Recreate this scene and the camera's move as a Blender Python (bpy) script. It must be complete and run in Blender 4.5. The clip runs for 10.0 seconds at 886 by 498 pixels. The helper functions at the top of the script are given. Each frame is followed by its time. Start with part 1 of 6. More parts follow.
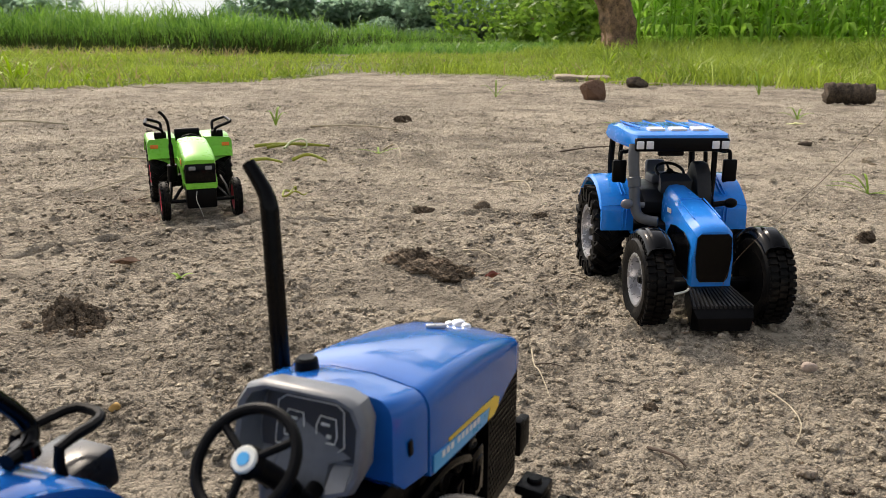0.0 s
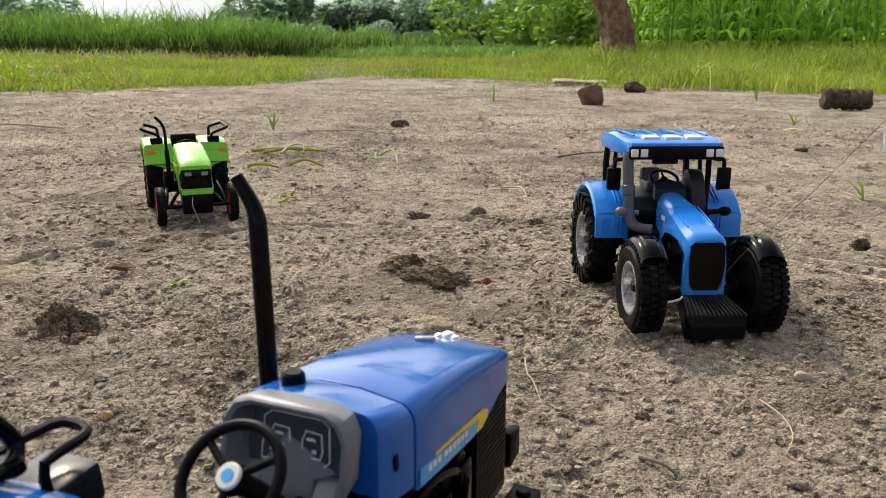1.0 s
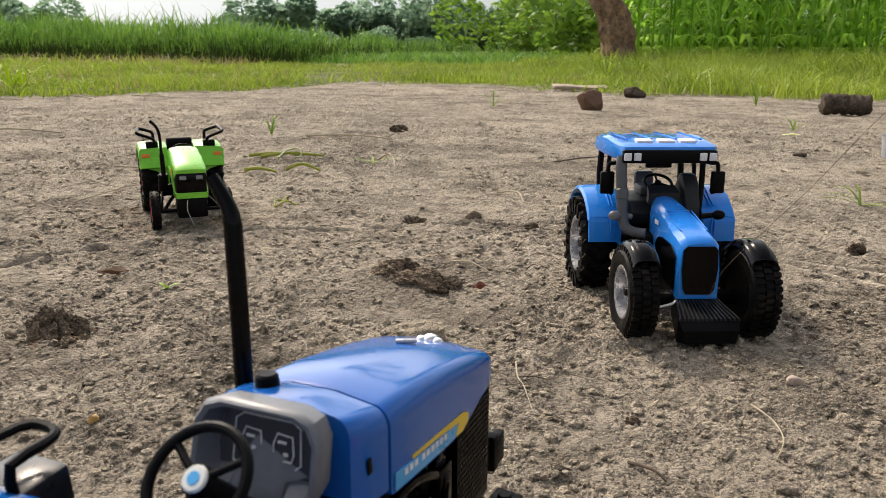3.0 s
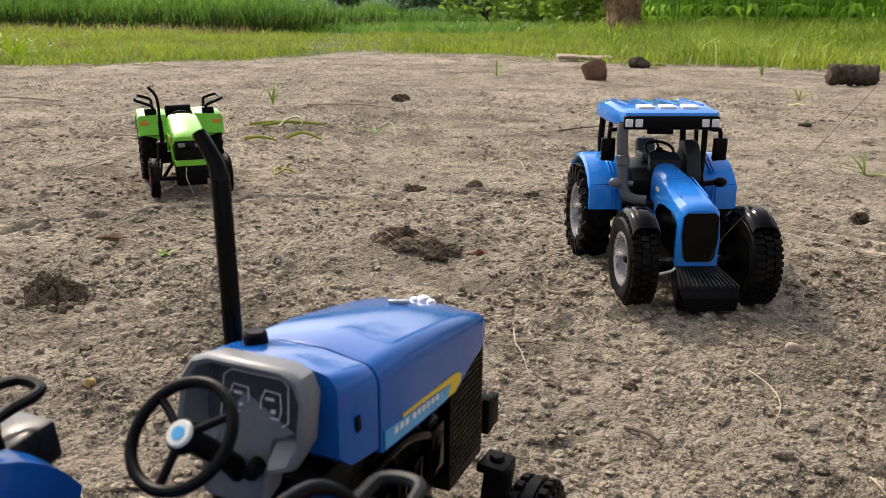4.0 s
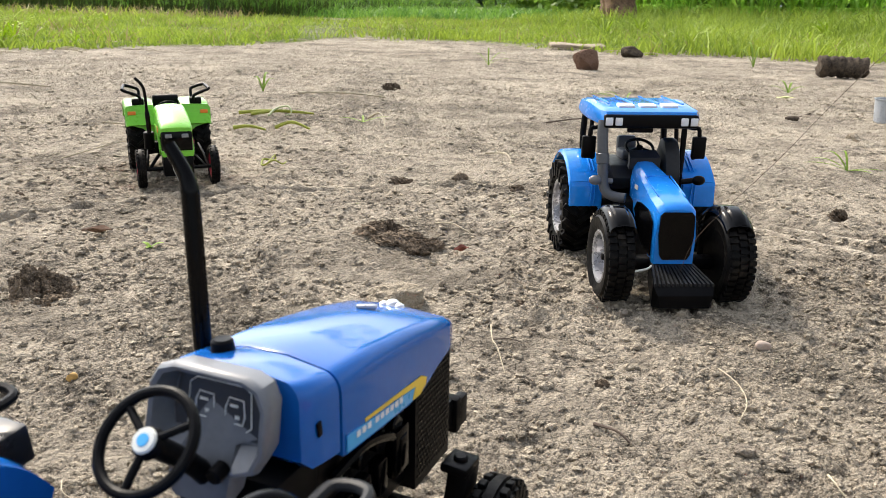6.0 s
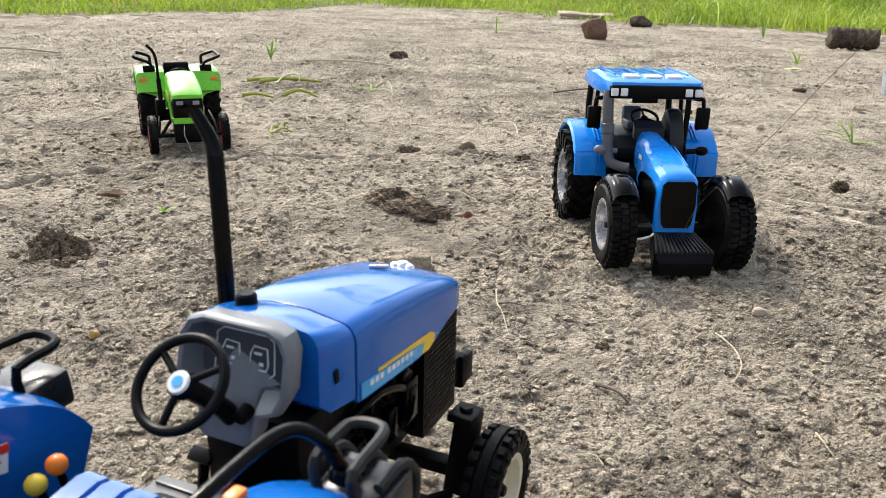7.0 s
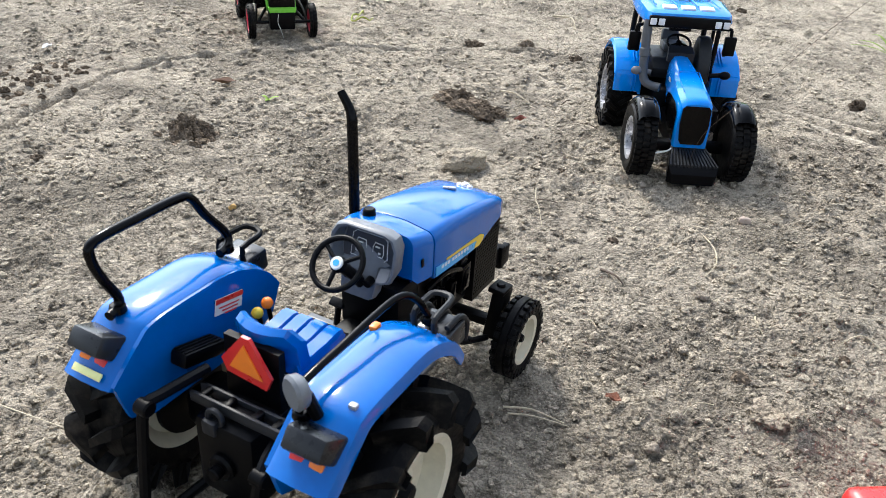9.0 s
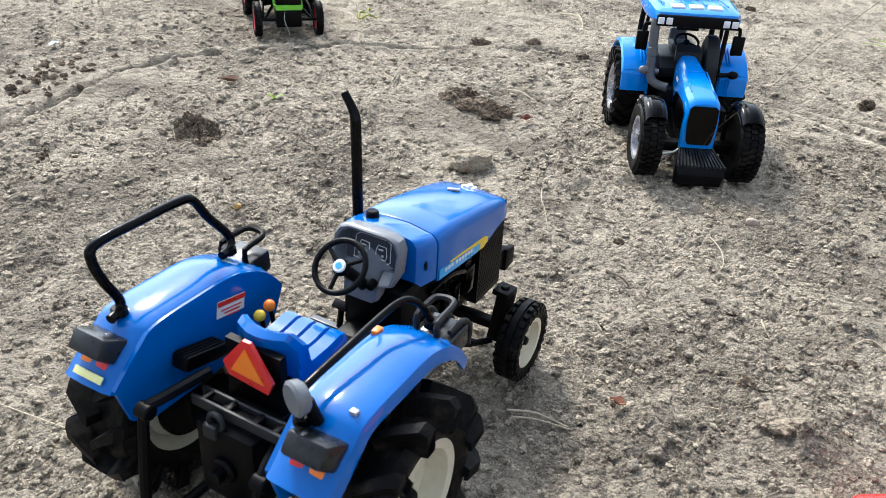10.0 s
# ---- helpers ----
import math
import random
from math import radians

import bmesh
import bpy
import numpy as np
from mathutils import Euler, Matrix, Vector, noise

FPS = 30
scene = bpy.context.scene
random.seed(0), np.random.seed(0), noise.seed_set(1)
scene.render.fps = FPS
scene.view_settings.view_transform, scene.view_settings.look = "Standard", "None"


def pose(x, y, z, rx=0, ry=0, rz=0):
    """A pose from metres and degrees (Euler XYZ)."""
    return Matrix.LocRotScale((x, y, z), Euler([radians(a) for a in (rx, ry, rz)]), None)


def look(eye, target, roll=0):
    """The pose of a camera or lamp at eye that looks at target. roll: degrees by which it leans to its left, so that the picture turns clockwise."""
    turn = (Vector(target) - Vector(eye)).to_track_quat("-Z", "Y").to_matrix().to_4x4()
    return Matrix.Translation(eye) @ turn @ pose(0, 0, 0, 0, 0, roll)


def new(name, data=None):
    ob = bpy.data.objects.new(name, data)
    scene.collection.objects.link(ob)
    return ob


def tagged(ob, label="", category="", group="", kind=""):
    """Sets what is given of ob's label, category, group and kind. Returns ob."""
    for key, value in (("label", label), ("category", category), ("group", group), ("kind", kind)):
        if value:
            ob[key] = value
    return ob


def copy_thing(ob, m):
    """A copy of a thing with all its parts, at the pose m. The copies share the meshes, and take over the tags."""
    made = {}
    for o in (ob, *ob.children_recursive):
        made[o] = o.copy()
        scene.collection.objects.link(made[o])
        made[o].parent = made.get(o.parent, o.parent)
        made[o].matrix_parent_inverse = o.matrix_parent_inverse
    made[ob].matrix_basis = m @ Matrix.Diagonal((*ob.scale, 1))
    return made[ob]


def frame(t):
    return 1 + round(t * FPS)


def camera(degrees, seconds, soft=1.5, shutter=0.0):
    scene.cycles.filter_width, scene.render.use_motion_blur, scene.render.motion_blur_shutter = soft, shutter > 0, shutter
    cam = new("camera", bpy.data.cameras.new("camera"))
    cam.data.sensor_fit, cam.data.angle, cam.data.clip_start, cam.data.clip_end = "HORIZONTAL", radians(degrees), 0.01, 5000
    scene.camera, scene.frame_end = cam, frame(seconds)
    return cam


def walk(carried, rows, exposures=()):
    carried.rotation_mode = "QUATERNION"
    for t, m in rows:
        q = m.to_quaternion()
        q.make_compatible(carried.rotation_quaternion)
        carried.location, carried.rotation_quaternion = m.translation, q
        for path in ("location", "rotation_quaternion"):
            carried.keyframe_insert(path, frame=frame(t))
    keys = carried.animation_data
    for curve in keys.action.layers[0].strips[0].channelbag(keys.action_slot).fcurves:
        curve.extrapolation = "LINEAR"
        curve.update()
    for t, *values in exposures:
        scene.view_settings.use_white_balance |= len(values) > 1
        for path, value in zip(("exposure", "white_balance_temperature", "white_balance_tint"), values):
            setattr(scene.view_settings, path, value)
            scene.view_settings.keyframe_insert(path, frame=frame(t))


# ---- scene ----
cam = camera(58.30, 10.0, 0.8)
PATH = [
    (0, (0.07916, 0.04655, 0.14277), (-0.0092, 1.9791, -0.3648), 0.12),
    (0.5, (0.08082, 0.04699, 0.14266), (-0.0049, 1.9809, -0.3601), 0.17),
    (1, (0.08142, 0.04672, 0.14509), (-0.0033, 1.9815, -0.3542), 0.27),
    (1.5, (0.08274, 0.04683, 0.14289), (-0.0016, 1.9820, -0.3552), 0.35),
    (2, (0.08294, 0.04860, 0.14414), (0.0006, 1.9855, -0.3473), 0.43),
    (3.5, (0.08803, 0.04839, 0.14291), (-0.0036, 1.9863, -0.3430), 0.33),
    (4, (0.08863, 0.05018, 0.14036), (-0.0062, 1.9696, -0.4137), 0.41),
    (4.5, (0.08855, 0.04970, 0.14209), (-0.0083, 1.9615, -0.4372), 0.53),
    (5, (0.09040, 0.04786, 0.14369), (-0.0047, 1.9587, -0.4391), 0.59),
    (6.5, (0.09596, 0.04343, 0.14798), (0.0254, 1.9516, -0.4469), 1.14),
    (7, (0.09489, 0.03519, 0.14866), (0.0075, 1.9214, -0.5105), 1.42),
    (7.5, (0.09578, 0.01697, 0.16335), (-0.0491, 1.8531, -0.6161), 1.70),
    (8, (0.09504, -0.01173, 0.17938), (-0.0836, 1.7746, -0.7022), 2.37),
    (8.5, (0.09782, -0.04251, 0.19801), (-0.0854, 1.7042, -0.7587), 3.22),
    (9, (0.09989, -0.05203, 0.20832), (-0.0953, 1.6759, -0.7797), 3.45),
    (9.5, (0.09754, -0.05132, 0.20572), (-0.1068, 1.6705, -0.7911), 3.43),
    (10, (0.10063, -0.04939, 0.20943), (-0.1108, 1.6717, -0.7871), 3.43),
]
walk(cam, [(t, look(eye, target, roll)) for t, eye, target, roll in PATH], [(0, 0.7, 7850, 12), (3.5, 0.66, 7850, 13), (4.0, 0.69, 7850, 13), (4.5, 1.08, 7400, 11), (6.5, 1.18, 7300, 10), (7.5, 1.19, 6900, 9), (8.0, 1.14, 6800, 9), (8.5, 1.27, 6620, 8), (10, 1.33, 6500, 7)])

cam.data.dof.use_dof = True
cam.data.dof.focus_distance = 0.42
cam.data.dof.aperture_fstop = 46

# ---- world and light ----
SUN_FROM = (-2.3, 3.6, 4.2)
world = bpy.data.worlds.new("world")
scene.world = world
world.use_nodes = True
wt = world.node_tree
wt.nodes.clear()
w_out = wt.nodes.new("ShaderNodeOutputWorld")
w_bg = wt.nodes.new("ShaderNodeBackground")
w_sky = wt.nodes.new("ShaderNodeTexSky")
w_sky.sky_type = "NISHITA"
w_sky.sun_disc = False
w_sky.sun_elevation = radians(47)
w_sky.sun_rotation = radians(-35)
w_sky.dust_density = 0.8
w_sky.air_density = 1.0
w_sky.ozone_density = 1.0
w_hsv = wt.nodes.new("ShaderNodeHueSaturation")
w_hsv.inputs["Saturation"].default_value = 0.55
w_bg.inputs["Strength"].default_value = 0.06
wt.links.new(w_sky.outputs[0], w_hsv.inputs["Color"])
# overcast: the veil is brightest overhead
w_tc = wt.nodes.new("ShaderNodeTexCoord")
w_sep = wt.nodes.new("ShaderNodeSeparateXYZ")
w_grad = wt.nodes.new("ShaderNodeMapRange")
w_grad.inputs["From Min"].default_value = 0.06
w_grad.inputs["From Max"].default_value = 0.26
w_grad.inputs["To Min"].default_value = 0.58
w_grad.inputs["To Max"].default_value = 2.1
w_mul = wt.nodes.new("ShaderNodeVectorMath")
w_mul.operation = "SCALE"
wt.links.new(w_tc.outputs["Generated"], w_sep.inputs[0])
wt.links.new(w_sep.outputs["Z"], w_grad.inputs[0])
wt.links.new(w_hsv.outputs[0], w_mul.inputs[0])
wt.links.new(w_grad.outputs[0], w_mul.inputs["Scale"])
# low clouds near the horizon are cool and pale
w_low = wt.nodes.new("ShaderNodeMapRange")
w_low.inputs["From Max"].default_value = 0.14
w_cool = wt.nodes.new("ShaderNodeMix")
w_cool.data_type = "RGBA"
w_cool.inputs["A"].default_value = (0.72, 0.91, 1.3, 1)
w_cool.inputs["B"].default_value = (1, 1, 1, 1)
w_tint = wt.nodes.new("ShaderNodeVectorMath")
w_tint.operation = "MULTIPLY"
wt.links.new(w_sep.outputs["Z"], w_low.inputs[0])
wt.links.new(w_low.outputs[0], w_cool.inputs["Factor"])
wt.links.new(w_mul.outputs[0], w_tint.inputs[0])
wt.links.new(w_cool.outputs["Result"], w_tint.inputs[1])
# the veil glows round the hidden sun
w_dot = wt.nodes.new("ShaderNodeVectorMath")
w_dot.operation = "DOT_PRODUCT"
w_dot.inputs[1].default_value = Vector(SUN_FROM).normalized()
w_nrm = wt.nodes.new("ShaderNodeVectorMath")
w_nrm.operation = "NORMALIZE"
w_glow = wt.nodes.new("ShaderNodeMapRange")
w_glow.interpolation_type = "SMOOTHSTEP"
w_glow.inputs["From Min"].default_value = 0.35
w_glow.inputs["From Max"].default_value = 1.0
w_glow.inputs["To Min"].default_value = 1.0
w_glow.inputs["To Max"].default_value = 2.6
w_veil = wt.nodes.new("ShaderNodeVectorMath")
w_veil.operation = "SCALE"
wt.links.new(w_tc.outputs["Generated"], w_nrm.inputs[0])
wt.links.new(w_nrm.outputs[0], w_dot.inputs[0])
wt.links.new(w_dot.outputs["Value"], w_glow.inputs[0])
wt.links.new(w_tint.outputs[0], w_veil.inputs[0])
wt.links.new(w_glow.outputs[0], w_veil.inputs["Scale"])
wt.links.new(w_veil.outputs[0], w_bg.inputs["Color"])
wt.links.new(w_bg.outputs[0], w_out.inputs[0])

sun = new("sun", bpy.data.lights.new("sun", "SUN"))
sun.data.energy = 1.8
sun.data.angle = radians(10)
sun.data.color = (1.0, 0.96, 0.9)
sun.matrix_world = look(SUN_FROM, (0, 0, 0))


# ---- materials ----
def material(name, colour, rough=0.5, metal=0.0, coat=0.0, spec=0.5, spread=0.12, grain=60.0, bump=0.0, bump_scale=300.0, dirt=None, dirt_amount=0.0, sheen=0.0):
    """A surface with two scales of colour variation, fine relief and, where wanted, dust."""
    m = bpy.data.materials.new(name)
    m.use_nodes = True
    nt = m.node_tree
    b = nt.nodes["Principled BSDF"]
    b.inputs["Metallic"].default_value = metal
    b.inputs["Specular IOR Level"].default_value = spec
    b.inputs["Coat Weight"].default_value = coat
    b.inputs["Coat Roughness"].default_value = 0.09
    tc = nt.nodes.new("ShaderNodeTexCoord")
    n1 = nt.nodes.new("ShaderNodeTexNoise")
    n1.inputs["Scale"].default_value = grain
    n1.inputs["Detail"].default_value = 6
    n2 = nt.nodes.new("ShaderNodeTexNoise")
    n2.inputs["Scale"].default_value = grain * 7.3
    n2.inputs["Detail"].default_value = 4
    nt.links.new(tc.outputs["Object"], n1.inputs["Vector"])
    nt.links.new(tc.outputs["Object"], n2.inputs["Vector"])
    add = nt.nodes.new("ShaderNodeMath")
    add.operation = "ADD"
    nt.links.new(n1.outputs[0], add.inputs[0])
    nt.links.new(n2.outputs[0], add.inputs[1])
    ramp = nt.nodes.new("ShaderNodeMapRange")
    ramp.inputs["From Min"].default_value = 0.7
    ramp.inputs["From Max"].default_value = 1.3
    nt.links.new(add.outputs[0], ramp.inputs[0])
    mix = nt.nodes.new("ShaderNodeMix")
    mix.data_type = "RGBA"
    c = Vector(colour[:3])
    mix.inputs["A"].default_value = (*(c * (1 - spread)), 1)
    mix.inputs["B"].default_value = (*(c * (1 + spread)), 1)
    nt.links.new(ramp.outputs[0], mix.inputs["Factor"])
    out = mix.outputs["Result"]
    if dirt:
        n3 = nt.nodes.new("ShaderNodeTexNoise")
        n3.inputs["Scale"].default_value = grain * 2.2
        n3.inputs["Detail"].default_value = 8
        n3.inputs["Roughness"].default_value = 0.7
        nt.links.new(tc.outputs["Object"], n3.inputs["Vector"])
        mr = nt.nodes.new("ShaderNodeMapRange")
        mr.inputs["From Min"].default_value = 0.5
        mr.inputs["From Max"].default_value = 0.72
        mr.inputs["To Max"].default_value = dirt_amount
        nt.links.new(n3.outputs[0], mr.inputs[0])
        mx = nt.nodes.new("ShaderNodeMix")
        mx.data_type = "RGBA"
        mx.inputs["B"].default_value = (*dirt, 1)
        nt.links.new(out, mx.inputs["A"])
        nt.links.new(mr.outputs[0], mx.inputs["Factor"])
        out = mx.outputs["Result"]
    nt.links.new(out, b.inputs["Base Color"])
    rr = nt.nodes.new("ShaderNodeMapRange")
    rr.inputs["To Min"].default_value = max(0.02, rough - 0.07)
    rr.inputs["To Max"].default_value = min(1.0, rough + 0.09)
    nt.links.new(ramp.outputs[0], rr.inputs[0])
    nt.links.new(rr.outputs[0], b.inputs["Roughness"])
    if bump:
        n4 = nt.nodes.new("ShaderNodeTexNoise")
        n4.inputs["Scale"].default_value = bump_scale
        n4.inputs["Detail"].default_value = 6
        nt.links.new(tc.outputs["Object"], n4.inputs["Vector"])
        bp = nt.nodes.new("ShaderNodeBump")
        bp.inputs["Strength"].default_value = bump
        bp.inputs["Distance"].default_value = 0.001
        nt.links.new(n4.outputs[0], bp.inputs["Height"])
        nt.links.new(bp.outputs[0], b.inputs["Normal"])
    return m


def leaf_material(name, dark, light, rough=0.5, through_light=0.35, gloss=0.3):
    """Leaf surface that varies from leaf to leaf and lets some light through."""
    m = bpy.data.materials.new(name)
    m.use_nodes = True
    nt = m.node_tree
    b = nt.nodes["Principled BSDF"]
    b.inputs["Roughness"].default_value = rough
    b.inputs["Specular IOR Level"].default_value = gloss
    g = nt.nodes.new("ShaderNodeNewGeometry")
    mix = nt.nodes.new("ShaderNodeMix")
    mix.data_type = "RGBA"
    mix.inputs["A"].default_value = (*dark, 1)
    mix.inputs["B"].default_value = (*light, 1)
    n = nt.nodes.new("ShaderNodeTexNoise")
    n.inputs["Scale"].default_value = 2.0
    tc = nt.nodes.new("ShaderNodeTexCoord")
    nt.links.new(tc.outputs["Object"], n.inputs["Vector"])
    av = nt.nodes.new("ShaderNodeMath")
    av.operation = "MULTIPLY_ADD"
    av.inputs[1].default_value = 0.6
    nt.links.new(g.outputs["Random Per Island"], av.inputs[0])
    sc = nt.nodes.new("ShaderNodeMath")
    sc.operation = "MULTIPLY_ADD"
    sc.inputs[1].default_value = 1.2
    sc.inputs[2].default_value = -0.4
    nt.links.new(n.outputs[0], sc.inputs[0])
    nt.links.new(sc.outputs[0], av.inputs[2])
    nt.links.new(av.outputs[0], mix.inputs["Factor"])
    nt.links.new(mix.outputs["Result"], b.inputs["Base Color"])
    tr = nt.nodes.new("ShaderNodeBsdfTranslucent")
    nt.links.new(mix.outputs["Result"], tr.inputs["Color"])
    sh = nt.nodes.new("ShaderNodeMixShader")
    sh.inputs[0].default_value = through_light
    nt.links.new(b.outputs[0], sh.inputs[1])
    nt.links.new(tr.outputs[0], sh.inputs[2])
    nt.links.new(sh.outputs[0], nt.nodes["Material Output"].inputs["Surface"])
    return m


def soil_material(name, dark, light, island=False, relief=0.004, cell=1.0):
    """Dry crumbly earth: broad stains, crumbs and fine grit."""
    m = bpy.data.materials.new(name)
    m.use_nodes = True
    nt = m.node_tree
    b = nt.nodes["Principled BSDF"]
    b.inputs["Roughness"].default_value = 0.95
    b.inputs["Specular IOR Level"].default_value = 0.15
    tc = nt.nodes.new("ShaderNodeTexCoord")

    def tex(scale, detail, rough=0.6):
        n = nt.nodes.new("ShaderNodeTexNoise")
        n.inputs["Scale"].default_value = scale
        n.inputs["Detail"].default_value = detail
        n.inputs["Roughness"].default_value = rough
        nt.links.new(tc.outputs["Object"], n.inputs["Vector"])
        return n.outputs[0]

    def math_node(op, a, bb, c=None):
        n = nt.nodes.new("ShaderNodeMath")
        n.operation = op
        for i, v in enumerate((a, bb, c)):
            if v is None:
                continue
            if isinstance(v, (int, float)):
                n.inputs[i].default_value = v
            else:
                nt.links.new(v, n.inputs[i])
        return n.outputs[0]

    def cells(scale):
        n = nt.nodes.new("ShaderNodeTexVoronoi")
        n.inputs["Scale"].default_value = scale
        n.inputs["Randomness"].default_value = 1.0
        nt.links.new(tc.outputs["Object"], n.inputs["Vector"])
        sp = nt.nodes.new("ShaderNodeSeparateColor")
        nt.links.new(n.outputs["Color"], sp.inputs[0])
        return n.outputs["Distance"], sp.outputs[0]

    d1, c1 = cells(230.0)
    d2, c2 = cells(640.0)
    d3, c3 = cells(1500.0)
    swell = tex(24.0, 5, 0.7)
    broad = tex(7.0, 6, 0.65)
    mid = tex(45.0, 6, 0.7)
    fine = tex(420.0, 5, 0.75)
    grit = tex(1300.0, 3, 0.7)
    s = math_node("MULTIPLY_ADD", broad, 1.25, math_node("MULTIPLY_ADD", mid, 1.2, math_node("MULTIPLY_ADD", fine, 1.2, math_node("MULTIPLY", grit, 1.0))))
    s = math_node("MULTIPLY_ADD", c1, 0.3, math_node("MULTIPLY_ADD", math_node("MULTIPLY_ADD", c3, 0.4, c2), 0.28, math_node("SUBTRACT", s, 0.88)))
    if island:
        g = nt.nodes.new("ShaderNodeNewGeometry")
        s = math_node("MULTIPLY_ADD", g.outputs["Random Per Island"], 0.35, math_node("SUBTRACT", s, 0.1))
    mr = nt.nodes.new("ShaderNodeMapRange")
    mr.inputs["From Min"].default_value = 1.34
    mr.inputs["From Max"].default_value = 1.96
    nt.links.new(s, mr.inputs[0])
    ramp = nt.nodes.new("ShaderNodeValToRGB")
    ramp.color_ramp.elements[0].color = (*dark, 1)
    ramp.color_ramp.elements[1].color = (*light, 1)
    nt.links.new(mr.outputs[0], ramp.inputs[0])
    out = ramp.outputs[0]
    if not island:
        # pale dust, and the painted light on the rut's lip
        at = nt.nodes.new("ShaderNodeAttribute")
        at.attribute_name = "dust_light"
        mx = nt.nodes.new("ShaderNodeMix")
        mx.data_type = "RGBA"
        mx.inputs["B"].default_value = (0.74, 0.64, 0.5, 1)
        nt.links.new(at.outputs["Fac"], mx.inputs["Factor"])
        nt.links.new(out, mx.inputs["A"])
        out = mx.outputs["Result"]
        # darker soil tone; along the rut it is painted shade
        at2 = nt.nodes.new("ShaderNodeAttribute")
        at2.attribute_name = "shade_tone"
        mx2 = nt.nodes.new("ShaderNodeMix")
        mx2.data_type = "RGBA"
        mx2.inputs["B"].default_value = (0.07, 0.058, 0.045, 1)
        nt.links.new(at2.outputs["Fac"], mx2.inputs["Factor"])
        nt.links.new(out, mx2.inputs["A"])
        out = mx2.outputs["Result"]
        at3 = nt.nodes.new("ShaderNodeAttribute")
        at3.attribute_name = "turf"
        mx3 = nt.nodes.new("ShaderNodeMix")
        mx3.data_type = "RGBA"
        mx3.inputs["B"].default_value = (0.12, 0.15, 0.04, 1)
        nt.links.new(at3.outputs["Fac"], mx3.inputs["Factor"])
        nt.links.new(out, mx3.inputs["A"])
        out = mx3.outputs["Result"]
    nt.links.new(out, b.inputs["Base Color"])
    bp = nt.nodes.new("ShaderNodeBump")
    bp.inputs["Strength"].default_value = 0.9
    bp.inputs["Distance"].default_value = relief
    grains = math_node("MULTIPLY_ADD", d1, -1.0 * cell, math_node("MULTIPLY_ADD", d2, -0.6, math_node("MULTIPLY_ADD", d3, -0.2, math_node("MULTIPLY", swell, 2.0))))
    nt.links.new(math_node("ADD", grains, math_node("MULTIPLY_ADD", mid, 2.6, math_node("MULTIPLY_ADD", grit, 0.3, fine))), bp.inputs["Height"])
    nt.links.new(bp.outputs[0], b.inputs["Normal"])
    return m


DUST = (0.33, 0.27, 0.2)
M_soil = soil_material("dry_earth", (0.14, 0.118, 0.093), (0.5, 0.428, 0.332), False, 0.0042, 0.9)
M_crumb = soil_material("earth_crumbs", (0.095, 0.079, 0.061), (0.53, 0.452, 0.346), True)
M_dark_earth = soil_material("dark_earth", (0.05, 0.037, 0.026), (0.16, 0.12, 0.085), True)
M_blue = material("deep_blue_plastic", (0.0, 0.108, 0.42), 0.18, coat=0.62, spec=0.06, spread=0.06, bump=0.03, bump_scale=120, dirt=(0.002, 0.14, 0.42), dirt_amount=0.1)
M_blue2 = material("bright_blue_plastic", (0.0, 0.22, 0.74), 0.2, coat=0.6, spec=0.1, spread=0.06, bump=0.03, bump_scale=120, dirt=(0.03, 0.26, 0.68), dirt_amount=0.1)
M_green = material("lime_green_plastic", (0.17, 0.55, 0.05), 0.3, coat=0.08, spec=0.3, spread=0.06, bump=0.03, bump_scale=120)
M_black = material("black_plastic", (0.002, 0.002, 0.0025), 0.4, spec=0.09, spread=0.25, bump=0.05, dirt=(0.015, 0.014, 0.012), dirt_amount=0.12)
M_black_gloss = material("glossy_black_plastic", (0.0012, 0.0012, 0.0016), 0.14, spec=0.12, spread=0.2)
M_rubber = material("black_rubber", (0.003, 0.003, 0.0033), 0.5, spec=0.09, spread=0.3, bump=0.2, bump_scale=500, dirt=DUST, dirt_amount=0.07)
M_grey = material("grey_plastic", (0.128, 0.137, 0.15), 0.38, spread=0.15, bump=0.05)
M_dgrey = material("dark_grey_plastic", (0.016, 0.017, 0.019), 0.42, spec=0.25, spread=0.18, bump=0.05)
M_cream = material("cream_plastic", (0.62, 0.57, 0.43), 0.42, spread=0.07, dirt=DUST, dirt_amount=0.25)
M_silver = material("silver_plastic", (0.38, 0.38, 0.4), 0.28, metal=0.6, spread=0.1)
M_chrome = material("chrome", (0.8, 0.8, 0.82), 0.12, metal=1.0, spread=0.05)
M_white = material("white_plastic", (0.75, 0.76, 0.78), 0.35, spread=0.05)
M_red = material("red_plastic", (0.62, 0.02, 0.018), 0.3, spread=0.08)
M_pinkred = material("crimson_plastic", (0.6, 0.02, 0.06), 0.35, spread=0.08)
M_orange = material("orange_plastic", (0.85, 0.2, 0.015), 0.35, spread=0.05)
M_yellow = material("yellow_plastic", (0.8, 0.55, 0.04), 0.35, spread=0.05)
M_cyan = material("light_blue_sticker", (0.04, 0.36, 0.7), 0.3, spread=0.06)
M_pale = material("pale_sticker", (0.72, 0.72, 0.66), 0.4, spread=0.05)
M_lemon = material("pale_yellow_sticker", (0.72, 0.72, 0.3), 0.4, spread=0.05)
M_lamp = material("lamp_lens", (0.6, 0.62, 0.66), 0.12, spread=0.1)
M_stone = soil_material("stone", (0.19, 0.155, 0.12), (0.4, 0.34, 0.27), True)
M_brick = soil_material("weathered_brick", (0.1, 0.058, 0.04), (0.25, 0.15, 0.105), True)
